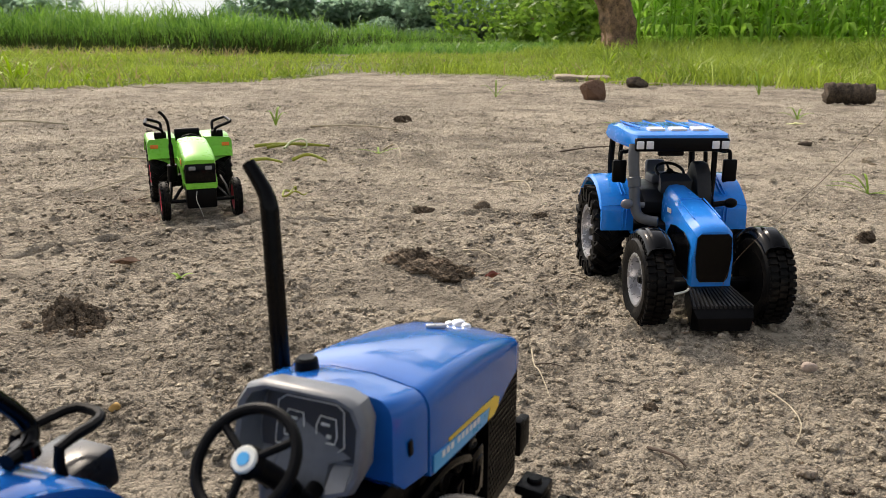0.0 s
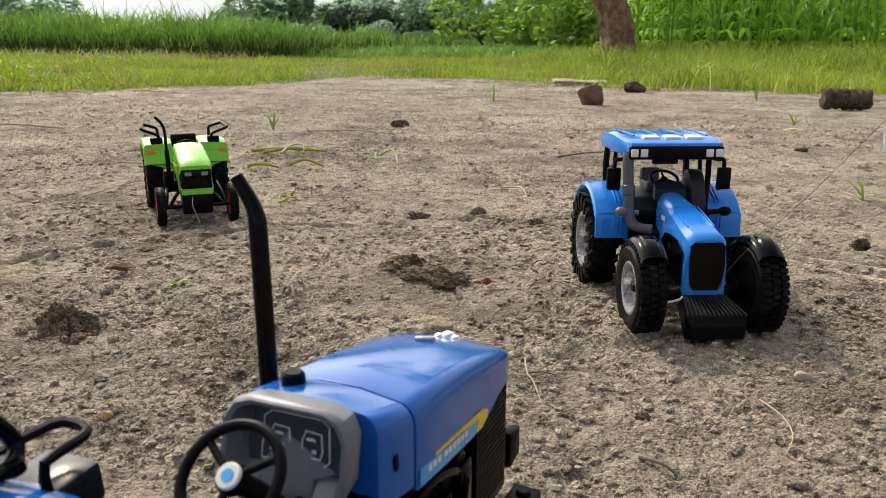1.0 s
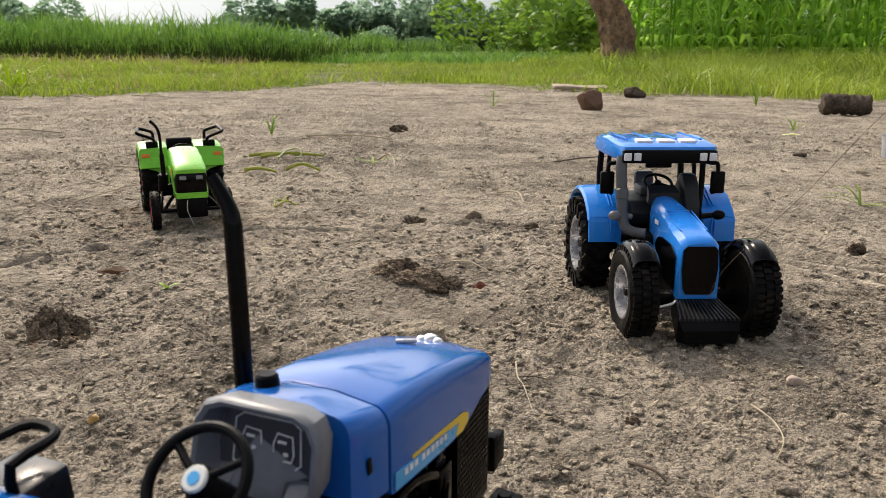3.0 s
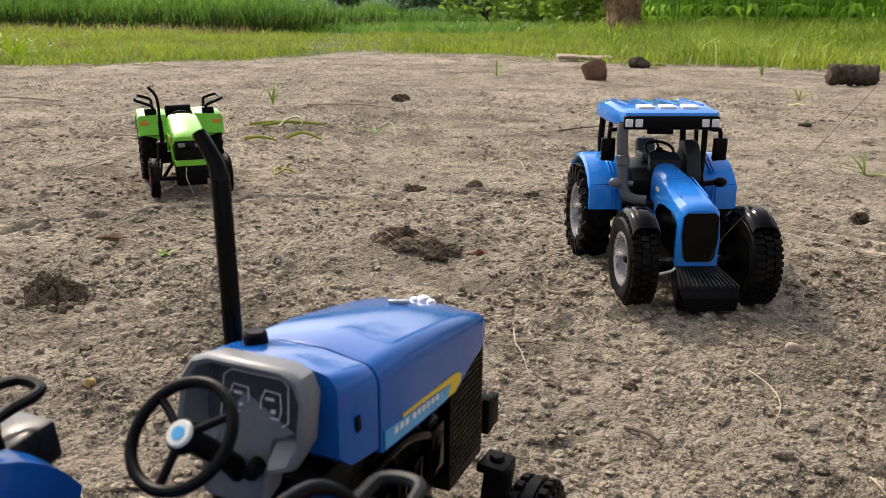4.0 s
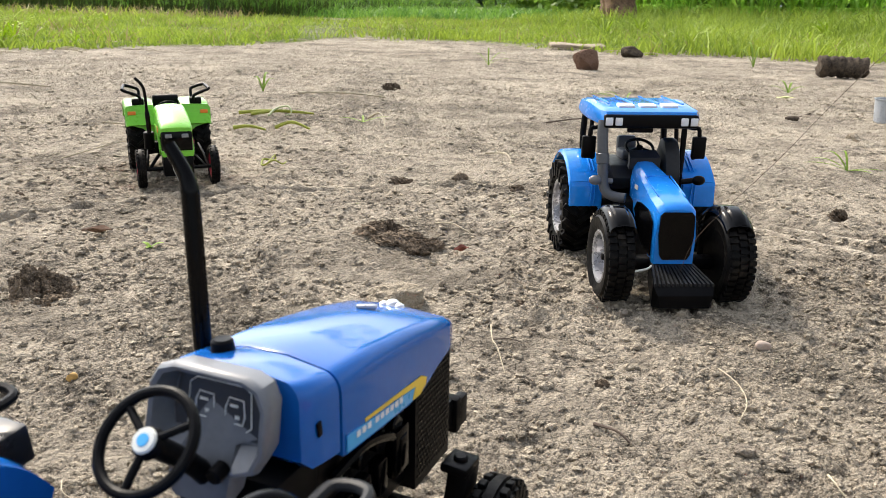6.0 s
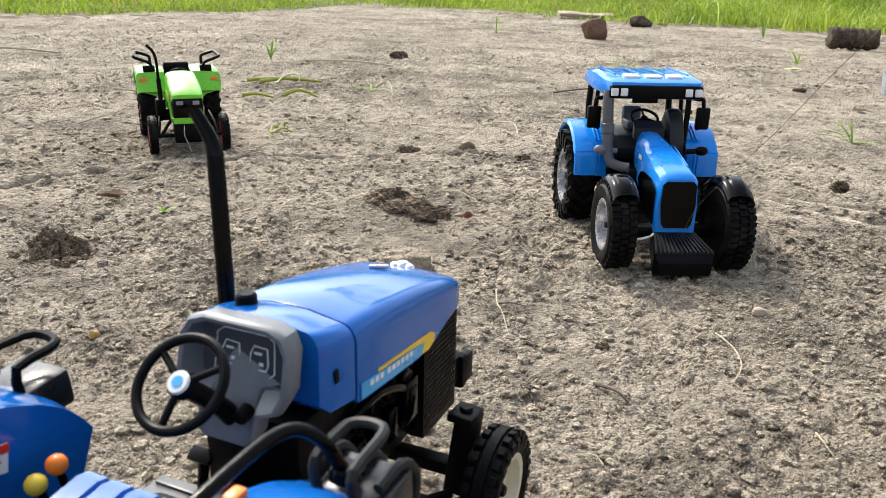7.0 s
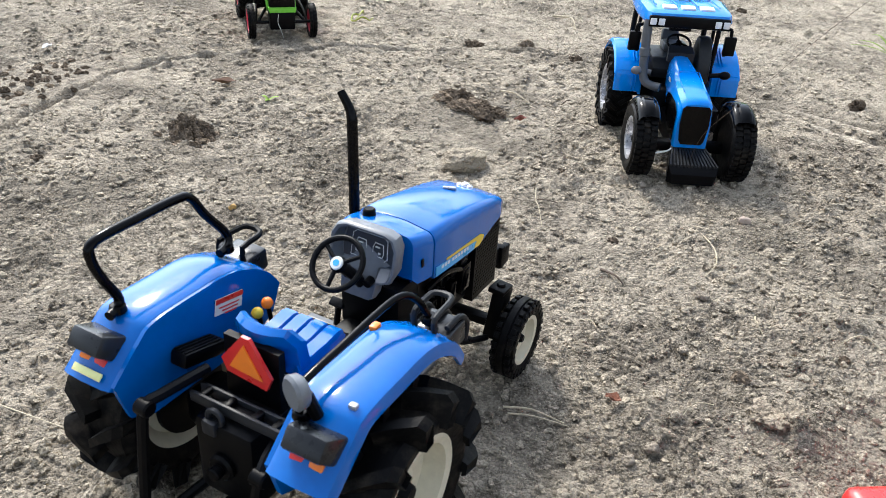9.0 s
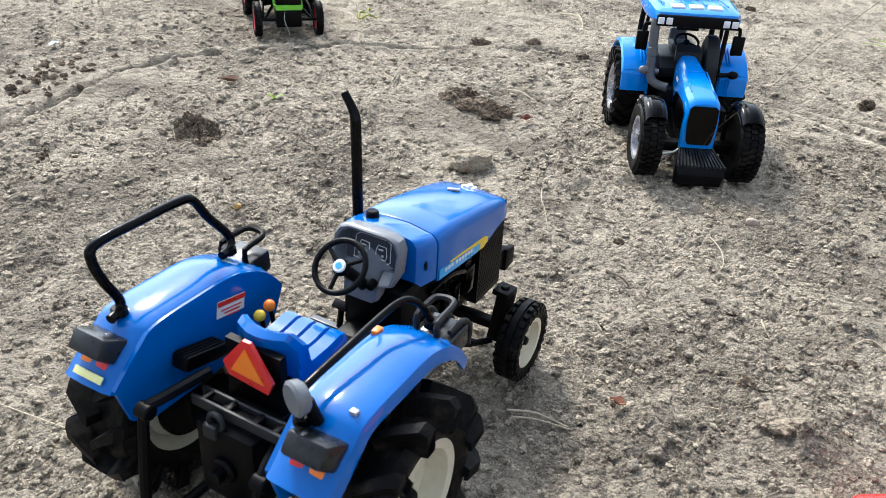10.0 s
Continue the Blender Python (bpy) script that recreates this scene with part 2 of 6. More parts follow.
M_bark = material("bark", (0.24, 0.14, 0.09), 0.9, spread=0.85, grain=14, bump=1.0, bump_scale=30, dirt=(0.06, 0.04, 0.03), dirt_amount=0.8)
M_straw = material("dry_straw", (0.46, 0.39, 0.27), 0.7, spread=0.25, grain=80)
M_twig = material("dark_twig", (0.1, 0.07, 0.05), 0.8, spread=0.3, grain=80)
M_leaf_dry = material("dry_leaf", (0.16, 0.09, 0.055), 0.8, spread=0.35, grain=90)
M_grass = leaf_material("grass_blades", (0.12, 0.205, 0.022), (0.46, 0.57, 0.08))
M_weed = leaf_material("weed_leaves", (0.24, 0.38, 0.03), (0.55, 0.68, 0.1), 0.5, 0.55)
M_grass_dry = leaf_material("dry_grass_blades", (0.25, 0.19, 0.08), (0.42, 0.34, 0.16))
M_sprig = leaf_material("fresh_grass_leaf", (0.14, 0.3, 0.03), (0.32, 0.45, 0.07))
M_reed = leaf_material("reed_leaves", (0.05, 0.16, 0.025), (0.26, 0.46, 0.075))
# stem green-brown, darkened to hold the shade deep in the stand
M_reed_stem_shaded = leaf_material("reed_stems", (0.03, 0.055, 0.01), (0.09, 0.13, 0.025), 0.6, 0.1)
M_corn = leaf_material("maize_leaves", (0.06, 0.23, 0.022), (0.6, 0.9, 0.16), 0.35, 0.6)
M_tree_near = leaf_material("near_tree_leaves", (0.045, 0.135, 0.017), (0.31, 0.5, 0.075), 0.5, 0.45)
# pale haze of distance is mixed into these leaf colours
M_tree_hazed = leaf_material("hazed_far_leaves", (0.19, 0.3, 0.22), (0.32, 0.46, 0.31), 0.8, 0.75, 0.05)


# ---- modelling tools (millimetres unless said otherwise) ----
def finish(bm, name, mat, mm=True, smooth=True):
    if mm:
        bm.transform(Matrix.Scale(0.001, 4))
    bmesh.ops.recalc_face_normals(bm, faces=bm.faces[:])
    for f in bm.faces:
        f.smooth = smooth
    for e in bm.edges:
        if len(e.link_faces) == 2 and e.calc_face_angle(0) > 0.62:
            e.smooth = False
    me = bpy.data.meshes.new(name)
    bm.to_mesh(me)
    bm.free()
    me.materials.append(mat)
    return me


def part(name, bm, mat, parent, label="", smooth=True):
    ob = new(name, finish(bm, name, mat, True, smooth))
    ob.parent = parent
    if label:
        ob["label"] = label
    return ob


def box(bm, c, size, bev=0.0, rot=None, seg=2):
    r = bmesh.ops.create_cube(bm, size=1.0)
    vs = r["verts"]
    m = Matrix.Translation(c) @ (rot.to_4x4() if rot else Matrix()) @ Matrix.Diagonal((*size, 1))
    bmesh.ops.transform(bm, matrix=m, verts=vs)
    if bev:
        es = list({e for v in vs for e in v.link_edges})
        bmesh.ops.bevel(bm, geom=es, offset=bev, segments=seg, affect="EDGES", profile=0.5)
    return bm


def rot(rx=0, ry=0, rz=0):
    return Euler((radians(rx), radians(ry), radians(rz))).to_matrix()


def cyl(bm, p0, p1, r0, r1=None, n=20, bev=0.0):
    p0, p1 = Vector(p0), Vector(p1)
    r1 = r0 if r1 is None else r1
    d = p1 - p0
    q = d.to_track_quat("Z", "Y").to_matrix()
    rings = []
    prof = [(r0, 0.0), (r1, d.length)] if not bev else [(r0 - bev, 0), (r0, bev), (r1, d.length - bev), (r1 - bev, d.length)]
    for r, h in prof:
        rings.append([bm.verts.new(p0 + q @ Vector((r * math.cos(a), r * math.sin(a), h))) for a in (2 * math.pi * i / n for i in range(n))])
    for a, b in zip(rings, rings[1:]):
        for i in range(n):
            bm.faces.new((a[i], a[(i + 1) % n], b[(i + 1) % n], b[i]))
    bm.faces.new(rings[0][::-1])
    bm.faces.new(rings[-1])
    return bm


def spline(pts, k=6, closed=False):
    pts = [Vector(p) for p in pts]
    n = len(pts)
    out = []
    for i in range(n if closed else n - 1):
        a = pts[(i - 1) % n] if closed or i else pts[0]
        b, c = pts[i], pts[(i + 1) % n]
        d = pts[(i + 2) % n] if closed or i + 2 < n else pts[-1]
        for j in range(k):
            t = j / k
            out.append(0.5 * (2 * b + (c - a) * t + (2 * a - 5 * b + 4 * c - d) * t * t + (3 * b - a - 3 * c + d) * t ** 3))
    if not closed:
        out.append(pts[-1])
    return out


def tube(bm, pts, r, n=10, closed=False, squash=1.0):
    """Sweeps a round section along pts; r may be a list of radii."""
    pts = [Vector(p) for p in pts]
    m = len(pts)
    rs = r if isinstance(r, (list, tuple)) else [r] * m
    rings = []
    up = Vector((0, 0, 1))
    for i, p in enumerate(pts):
        a = pts[(i - 1) % m] if closed or i else p
        b = pts[(i + 1) % m] if closed or i + 1 < m else p
        d = (b - a).normalized()
        s = d.cross(up)
        if s.length < 0.05:
            s = d.cross(Vector((0, 1, 0)))
        s.normalize()
        u = s.cross(d).normalized()
        up = u
        rings.append([bm.verts.new(p + rs[i] * (math.cos(t) * s + squash * math.sin(t) * u)) for t in (2 * math.pi * j / n for j in range(n))])
    for i in range(m if closed else m - 1):
        a, b = rings[i], rings[(i + 1) % m]
        for j in range(n):
            bm.faces.new((a[j], a[(j + 1) % n], b[(j + 1) % n], b[j]))
    if not closed:
        bm.faces.new(rings[0][::-1])
        bm.faces.new(rings[-1])
    return bm


def lathe(bm, prof, n=40, x0=0.0):
    """Turns a closed profile of (radius, x) round the x axis."""
    rings = [[bm.verts.new((x0 + x, r * math.cos(2 * math.pi * i / n), r * math.sin(2 * math.pi * i / n))) for i in range(n)] for r, x in prof]
    m = len(rings)
    for k in range(m):
        a, b = rings[k], rings[(k + 1) % m]
        for i in range(n):
            bm.faces.new((a[i], a[(i + 1) % n], b[(i + 1) % n], b[i]))
    return bm


def loft(bm, sections, cap=True, closed=True):
    rings = [[bm.verts.new(p) for p in s] for s in sections]
    n = len(rings[0])
    for a, b in zip(rings, rings[1:]):
        for i in range(n if closed else n - 1):
            bm.faces.new((a[i], a[(i + 1) % n], b[(i + 1) % n], b[i]))
    if cap and closed:
        bm.faces.new(rings[0][::-1])
        bm.faces.new(rings[-1])
    return bm


def prism(bm, prof, x0, x1, bev=0.0):
    """A (y, z) outline drawn out from x0 to x1."""
    a = [bm.verts.new((x0, y, z)) for y, z in prof]
    b = [bm.verts.new((x1, y, z)) for y, z in prof]
    n = len(prof)
    fs = [bm.faces.new(a[::-1]), bm.faces.new(b)]
    for i in range(n):
        fs.append(bm.faces.new((a[i], a[(i + 1) % n], b[(i + 1) % n], b[i])))
    if bev:
        bmesh.ops.recalc_face_normals(bm, faces=fs)
        es = list({e for f in fs for e in f.edges})
        bmesh.ops.bevel(bm, geom=es, offset=bev, segments=2, affect="EDGES", profile=0.5)
    return bm


def thing(name, label, category, m, group=""):
    ob = new(name)
    ob.empty_display_size = 0.02
    ob.matrix_world = m
    return tagged(ob, label, category, group)


def shell(bm, rows, thick):
    """A grid of points made into a solid sheet."""
    g = [[bm.verts.new(p) for p in r] for r in rows]
    for a, b in zip(g, g[1:]):
        for i in range(len(a) - 1):
            bm.faces.new((a[i], a[i + 1], b[i + 1], b[i]))
    bmesh.ops.recalc_face_normals(bm, faces=bm.faces[:])
    bmesh.ops.solidify(bm, geom=bm.faces[:], thickness=thick)
    return bm


def wheel(parent, name, x, y, z, R, W, rim_r, side, rim_mat, lug, rim_label, chevron=True, ribs=False, hub_mat=None, back=False, bold=False):
    """A wheel whose mesh is the rim, with the tyre under it. side: +1 when its outer face looks to +x."""
    bm = bmesh.new()
    s = side
    h = W / 2
    prof = [(rim_r * 0.97, -h * 0.75), (rim_r + 1.2, -h * 0.8), (rim_r + 1.2, h * 0.8), (rim_r * 0.97, h * 0.86), (rim_r * 0.86, h * 0.78), (rim_r * 0.8, h * 0.1), (rim_r * 0.45, h * 0.0), (rim_r * 0.36, h * 0.24), (0.6, h * 0.28), (0.6, -h * 0.4), (rim_r * 0.8, -h * 0.4)]
    lathe(bm, prof, 36)
    for i in range(6):
        a = 2 * math.pi * i / 6
        p = Vector((h * 0.2, rim_r * 0.27 * math.cos(a), rim_r * 0.27 * math.sin(a)))
        cyl(bm, p, p + Vector((h * 0.14, 0, 0)), rim_r * 0.05, n=8)
    if s < 0:
        bmesh.ops.scale(bm, vec=(-1, 1, 1), verts=bm.verts[:])
    bmesh.ops.translate(bm, vec=(x, y, z), verts=bm.verts[:])
    w = part(name, bm, rim_mat, parent, rim_label)
    bm = bmesh.new()
    R0 = R - lug
    prof = [(rim_r, -h * 0.8), (rim_r + (R0 - rim_r) * 0.45, -h * 1.0), (R0 - h * 0.25, -h * 0.98), (R0, -h * 0.7), (R0 + 0.4, 0), (R0, h * 0.7), (R0 - h * 0.25, h * 0.98), (rim_r + (R0 - rim_r) * 0.45, h * 1.0), (rim_r, h * 0.8)]
    lathe(bm, prof, 56)
    if ribs:
        lathe(bm, [(R0 - 0.5, -h * 0.3), (R, -h * 0.26), (R, h * 0.26), (R0 - 0.5, h * 0.3)], 56)
        k = 24
        for i in range(k):
            for sx in (-1, 1):
                a = 2 * math.pi * (i + (0.25 if sx > 0 else 0)) / k
                m3 = Euler((a, 0, 0)).to_matrix()
                box(bm, m3 @ Vector((sx * h * 0.62, 0, R0 + lug * 0.1)), (h * 0.42, 2 * math.pi * R / k * 0.6, lug * 1.7), 0.25, m3, 1)
                box(bm, m3 @ Vector((sx * h * 0.95, 0, R0 - lug * 1.4)), (h * 0.14, 2 * math.pi * R / k * 0.45, lug * 2.2), 0, m3)
    elif bold:
        k = 13
        for i in range(k):
            for sx in (-1, 1):
                a = 2 * math.pi * (i + (0.5 if sx > 0 else 0)) / k
                pitch = 2 * math.pi * R / k
                bar = []
                for xx, sl, hw, top in ((0.05, 0.24, 0.1, 1.0), (0.5, 0.0, 0.11, 1.0), (1.0, -0.24, 0.13, 0.97), (1.2, -0.3, 0.13, 0.6), (1.06, -0.36, 0.12, -0.6)):
                    ang = a + sl * pitch / R
                    d = hw * pitch / R
                    ring = []
                    for da, rad in ((-d * 1.25, R0 - lug * 0.7), (-d, R0 + lug * (top - 0.0)), (d, R0 + lug * (top - 0.0)), (d * 1.25, R0 - lug * 0.7)):
                        ring.append((sx * h * xx, -rad * math.sin(ang + da), rad * math.cos(ang + da)))
                    bar.append(ring)
                loft(bm, bar)
    elif chevron:
        k = 15 if R > 30 else 20
        for i in range(k):
            for sx in (-1, 1):
                a = 2 * math.pi * (i + (0.5 if sx > 0 else 0)) / k
                m3 = Euler((a, 0, 0)).to_matrix()
                lean = Euler((0, 0, radians(-38 * sx))).to_matrix()
                box(bm, m3 @ Vector((sx * h * 0.5, -sx * 0, R0 + lug * 0.3)), (h * 1.2, 2 * math.pi * R / k * 0.34, lug * 1.6), 0.35, m3 @ lean, 1)
                box(bm, m3 @ Vector((sx * h * 0.98, -2 * math.pi * R / k * 0.2, R0 - lug * 1.6)), (h * 0.16, 2 * math.pi * R / k * 0.3, lug * 3.6), 0, m3 @ Euler((radians(14), 0, 0)).to_matrix())
    else:
        k = 40
        for i in range(k):
            for xx in (-0.6, 0.0, 0.6):
                a = 2 * math.pi * (i + (0.5 if xx == 0 else 0)) / k
                m3 = Euler((a, 0, 0)).to_matrix()
                box(bm, m3 @ Vector((xx * h, 0, R0 + lug * 0.3)), (h * 0.5, 2 * math.pi * R / k * 0.6, lug * 1.5), 0, m3)
    if s < 0:
        bmesh.ops.scale(bm, vec=(-1, 1, 1), verts=bm.verts[:])
    bmesh.ops.translate(bm, vec=(x, y, z), verts=bm.verts[:])
    part("tyre", bm, M_rubber, w, "black rubber tyre with raised tread")
    if back:
        reach = rim_r + 0.8 if back is True else rim_r * back
        bm = bmesh.new()
        cyl(bm, (x - s * h * 0.86, y, z), (x - s * h * 0.7, y, z), reach, n=28)
        part("inner_disc", bm, M_black, w, "black inner face of the wheel")
    bm = bmesh.new()
    cyl(bm, (x + s * h * 0.2, y, z), (x + s * h * 0.6, y, z), rim_r * 0.2, rim_r * 0.15, 12, 0.3)
    part("axle_nut", bm, hub_mat or M_black, w, "axle nut in the wheel centre")
    return w

# ---- the ground ----
_tab = np.random.default_rng(5).random((256, 256))


def vnoise(x, y):
    """Smooth lattice noise, 0 to 1, for arrays."""
    xi, yi = np.floor(x).astype(int), np.floor(y).astype(int)
    fx, fy = x - xi, y - yi
    fx, fy = fx * fx * (3 - 2 * fx), fy * fy * (3 - 2 * fy)
    a, b = _tab[xi % 256, yi % 256], _tab[(xi + 1) % 256, yi % 256]
    c, d = _tab[xi % 256, (yi + 1) % 256], _tab[(xi + 1) % 256, (yi + 1) % 256]
    return (a * (1 - fx) + b * fx) * (1 - fy) + (c * (1 - fx) + d * fx) * fy


def fbm(x, y, scale, octaves=4, gain=0.5):
    out, amp, tot = 0, 1.0, 0.0
    for k in range(octaves):
        f = 2.03 ** k / scale
        out = out + amp * vnoise(x * f + 17.3 * k, y * f + 9.1 * k)
        tot += amp
        amp *= gain
    return out / tot


def path_gap(x, y, pts):
    """Distance from each place to a bent line."""
    best = np.full(np.shape(x), 1e9)
    for (ax, ay), (bx, by) in zip(pts, pts[1:]):
        dx, dy = bx - ax, by - ay
        t = np.clip(((x - ax) * dx + (y - ay) * dy) / (dx * dx + dy * dy), 0, 1)
        best = np.minimum(best, np.hypot(x - ax - t * dx, y - ay - t * dy))
    return best


RUT = [(-0.253, 0.35), (-0.25, 0.398), (-0.247, 0.457), (-0.238, 0.524), (-0.215, 0.577), (-0.178, 0.611), (-0.135, 0.636), (-0.088, 0.656), (-0.038, 0.673), (0.014, 0.69), (0.06, 0.702), (0.105, 0.7), (0.135, 0.69), (0.18, 0.685)]
TRACKS = [[(0.22, 0.70), (0.252, 0.658), (0.282, 0.629), (0.312, 0.601), (0.353, 0.573), (0.42, 0.535)], [(0.25, 0.635), (0.276, 0.61), (0.303, 0.587), (0.324, 0.558), (0.37, 0.52)]]
HEAPS = [(0.035, 0.535, 0.035, 0.009), (0.0, 0.50, 0.05, 0.003), (-0.21, 0.50, 0.05, 0.004), (0.055, 0.43, 0.016, 0.006), (0.016, 0.722, 0.018, 0.006), (-0.052, 0.325, 0.018, 0.006),
         (0.205, 0.2, 0.03, 0.008), (0.16, 0.2, 0.02, 0.004), (0.25, 0.27, 0.03, 0.005), (0.21, 0.155, 0.03, 0.006), (-0.17, 0.33, 0.04, 0.004)]


def worked(x, y):
    """1 on the trodden earth, falling to 0 on the plain ground far out."""
    return np.clip(1 - (np.abs(x - 0.05) - 1.25) / 0.6, 0, 1) * np.clip((y + 0.14) / 0.22, 0, 1) * np.clip(1 - (y - 3.4) / 1.2, 0, 1)


def height(x, y):
    x, y = np.asarray(x, float), np.asarray(y, float)
    far_out = np.hypot(x, y - 0.3)
    far = np.clip((far_out - 0.4) / 2.0, 0, 1)
    z = 0.006 * (fbm(x, y, 0.13, 3) - 0.5)
    patch = np.clip((fbm(x + 3, y + 8, 0.16, 3) - 0.44) * 5, 0, 1)
    lump = fbm(x, y, 0.022, 4, 0.6)
    calm = 1 - 0.2 * np.clip((y - 0.3) / 0.2, 0, 1)
    z = z + 0.0034 * calm * patch * np.clip(lump - 0.42, 0, 1) * 3 + (0.0016 + 0.0016 * patch) * calm * (fbm(x + 5, y, 0.0105, 3, 0.65) - 0.5)
    z = z + 0.0026 * calm * patch * np.abs(2 * fbm(x + 2, y + 6, 0.014, 2, 0.5) - 1) * 2 + (0.0009 + 0.0011 * patch) * calm * np.abs(2 * vnoise(x / 0.006, y / 0.006) - 1) - 0.0010
    z = z + 0.0022 * np.clip((y - 0.42) / 0.2, 0, 1) * (np.abs(2 * fbm(x + 8, y + 3, 0.011, 2, 0.6) - 1) - 0.3) * (0.5 + 0.8 * fbm(x, y + 9, 0.07, 2))
    crust = fbm(x + 1, y + 4, 0.035, 3)
    z = z + 0.0018 * np.clip((crust - 0.5) * 14, 0, 1) * (1 - 0.6 * patch) - 0.0014 * np.exp(-((crust - 0.47) / 0.012) ** 2)
    z = z * worked(x, y) + far * np.clip(1.6 - far_out / 5, 0, 1) * (0.022 * (fbm(x, y, 0.9, 3) - 0.5))
    g = path_gap(x, y, RUT)
    near = np.exp(-(g / 0.0085) ** 2)
    z = z * (1 - 0.8 * near) + near * 0.0008 - 0.006 * np.exp(-(g / 0.0036) ** 2) + 0.0028 * np.exp(-((g - 0.0075) / 0.003) ** 2) * np.clip(lump * 2.4 - 0.4, 0.3, 1.2)
    for line in TRACKS:
        g = path_gap(x, y, line)
        near = np.exp(-(g / 0.005) ** 2)
        z = z * (1 - 0.9 * near) + 0.001 * near - 0.002 * np.exp(-((g - 0.006) / 0.003) ** 2)
    for hx, hy, r, h in HEAPS:
        d = np.hypot(x - hx, (y - hy) * 1.2) / r
        z = z + h * np.exp(-d * d * 1.6) * (0.55 + 0.9 * lump)
    return z


def axis(lo, hi, step, grow, reach, out_lo, out_hi):
    """Grid lines: even from lo to hi, slowly wider to reach on both sides, then fast to the ends."""
    def outward(v, sign, end):
        out, w = [], step
        while sign * v < sign * end:
            v += sign * w
            out.append(v)
            w *= grow if abs(v - (hi if sign > 0 else lo)) < reach[sign > 0] else 1.16
        return out[:-1] + [end]
    return np.array(outward(lo, -1, out_lo)[::-1] + list(np.arange(lo, hi, step)) + [hi] + outward(hi, 1, out_hi))


gx = axis(-0.3, 0.4, 0.0024, 1.022, (1.2, 1.2), -400, 400)
gy = axis(0.1, 0.62, 0.0022, 1.0075, (0.0, 2.6), -60, 900)
X, Y = np.meshgrid(gx, gy)
Z = height(X, Y)
nx, ny = len(gx), len(gy)
verts = np.stack([X, Y, Z], -1).reshape(-1, 3)
idx = np.arange(nx * ny).reshape(ny, nx)
quads = np.stack([idx[:-1, :-1], idx[:-1, 1:], idx[1:, 1:], idx[1:, :-1]], -1).reshape(-1, 4)


def np_mesh(name, verts, faces, mat, smooth=False):
    """A mesh from arrays: faces all of one size."""
    me = bpy.data.meshes.new(name)
    k = faces.shape[1]
    me.vertices.add(len(verts))
    me.vertices.foreach_set("co", np.ascontiguousarray(verts, np.float32).ravel())
    me.loops.add(faces.size)
    me.loops.foreach_set("vertex_index", np.ascontiguousarray(faces, np.int32).ravel())
    me.polygons.add(len(faces))
    me.polygons.foreach_set("loop_start", np.arange(0, faces.size, k, dtype=np.int32))
    me.polygons.foreach_set("use_smooth", np.full(len(faces), smooth))
    me.update(calc_edges=True)
    me.materials.append(mat)
    return me


ground_mesh = np_mesh("ground", verts, quads, M_soil, True)
xr, yr = X.ravel(), Y.ravel()
dust_light = np.zeros(len(verts))
for line in TRACKS:
    dust_light = np.maximum(dust_light, 0.75 * np.exp(-(path_gap(xr, yr, line) / 0.003) ** 2) * np.clip(2.2 * fbm(xr, yr, 0.03, 2) - 0.2, 0.2, 1))
# the rut's lip is paled as if lit
dust_light = np.maximum(dust_light, 0.3 * np.exp(-((path_gap(xr, yr, RUT) - 0.007) / 0.003) ** 2))
dust_light = np.maximum(dust_light, 0.28 * np.clip((fbm(xr + 9, yr, 0.2, 4) - 0.52) * 4, 0, 1))
# shade inside the rut, put into the soil colour
shade_tone = 0.75 * np.exp(-(path_gap(xr, yr, RUT) / 0.0036) ** 2)
# darker strips along both sides of the tracks
for line in TRACKS:
    shade_tone = np.maximum(shade_tone, 0.45 * np.exp(-((path_gap(xr, yr, line) - 0.009) / 0.003) ** 2))
# mottled darker patches, some below and beside the blue tractor
for hx, hy, r, w in ((0.03, 0.5, 0.05, 0.55), (-0.14, 0.42, 0.026, 0.5), (-0.27, 0.49, 0.035, 0.5), (0.11, 0.38, 0.02, 0.6), (-0.21, 0.66, 0.05, 0.35), (0.22, 0.2, 0.17, 0.3), (0.02, 0.2, 0.1, 0.4), (-0.1, 0.13, 0.09, 0.35), (0.11, 0.2, 0.035, 0.5), (0.3, 0.36, 0.08, 0.25)):
    d = np.hypot(xr - hx, (yr - hy)) / r
    shade_tone = np.maximum(shade_tone, w * np.exp(-d * d) * np.clip(fbm(xr, yr, 0.02, 3) * 2.4 - 0.5, 0, 1))
shade_tone = np.maximum(shade_tone, 0.5 * np.clip((fbm(xr + 21, yr + 5, 0.075, 4, 0.6) - 0.53) * 6, 0, 1))
shade_tone = np.maximum(shade_tone, 0.55 * np.clip((fbm(xr + 2, yr + 31, 0.012, 3, 0.6) - 0.62) * 8, 0, 1))
EDGE_X = np.array([-8, -1.6, -1.25, -1.12, -1.02, -0.91, -0.77, -0.64, -0.6, -0.47, -0.28, 0.08, 0.23, 0.39, 0.56, 0.83, 1.07, 1.31, 2.0, 8.0])
EDGE_Y = np.array([2.0, 2.1, 2.22, 2.28, 2.42, 2.59, 2.7, 2.98, 3.5, 3.85, 3.51, 3.44, 3.2, 3.08, 2.82, 2.77, 2.69, 2.56, 2.4, 2.2])
dust_light, shade_tone = dust_light * worked(xr, yr), 0.14 + (shade_tone - 0.14) * worked(xr, yr)
turf = 0.95 * np.clip((yr - np.interp(xr, EDGE_X, EDGE_Y)) / 0.35, 0, 1) * np.clip(fbm(xr, yr, 0.4, 3) + 0.4, 0, 1)
for nm, arr in (("dust_light", dust_light), ("shade_tone", shade_tone), ("turf", turf)):
    ground_mesh.attributes.new(nm, "FLOAT", "POINT").data.foreach_set("value", arr.astype(np.float32))
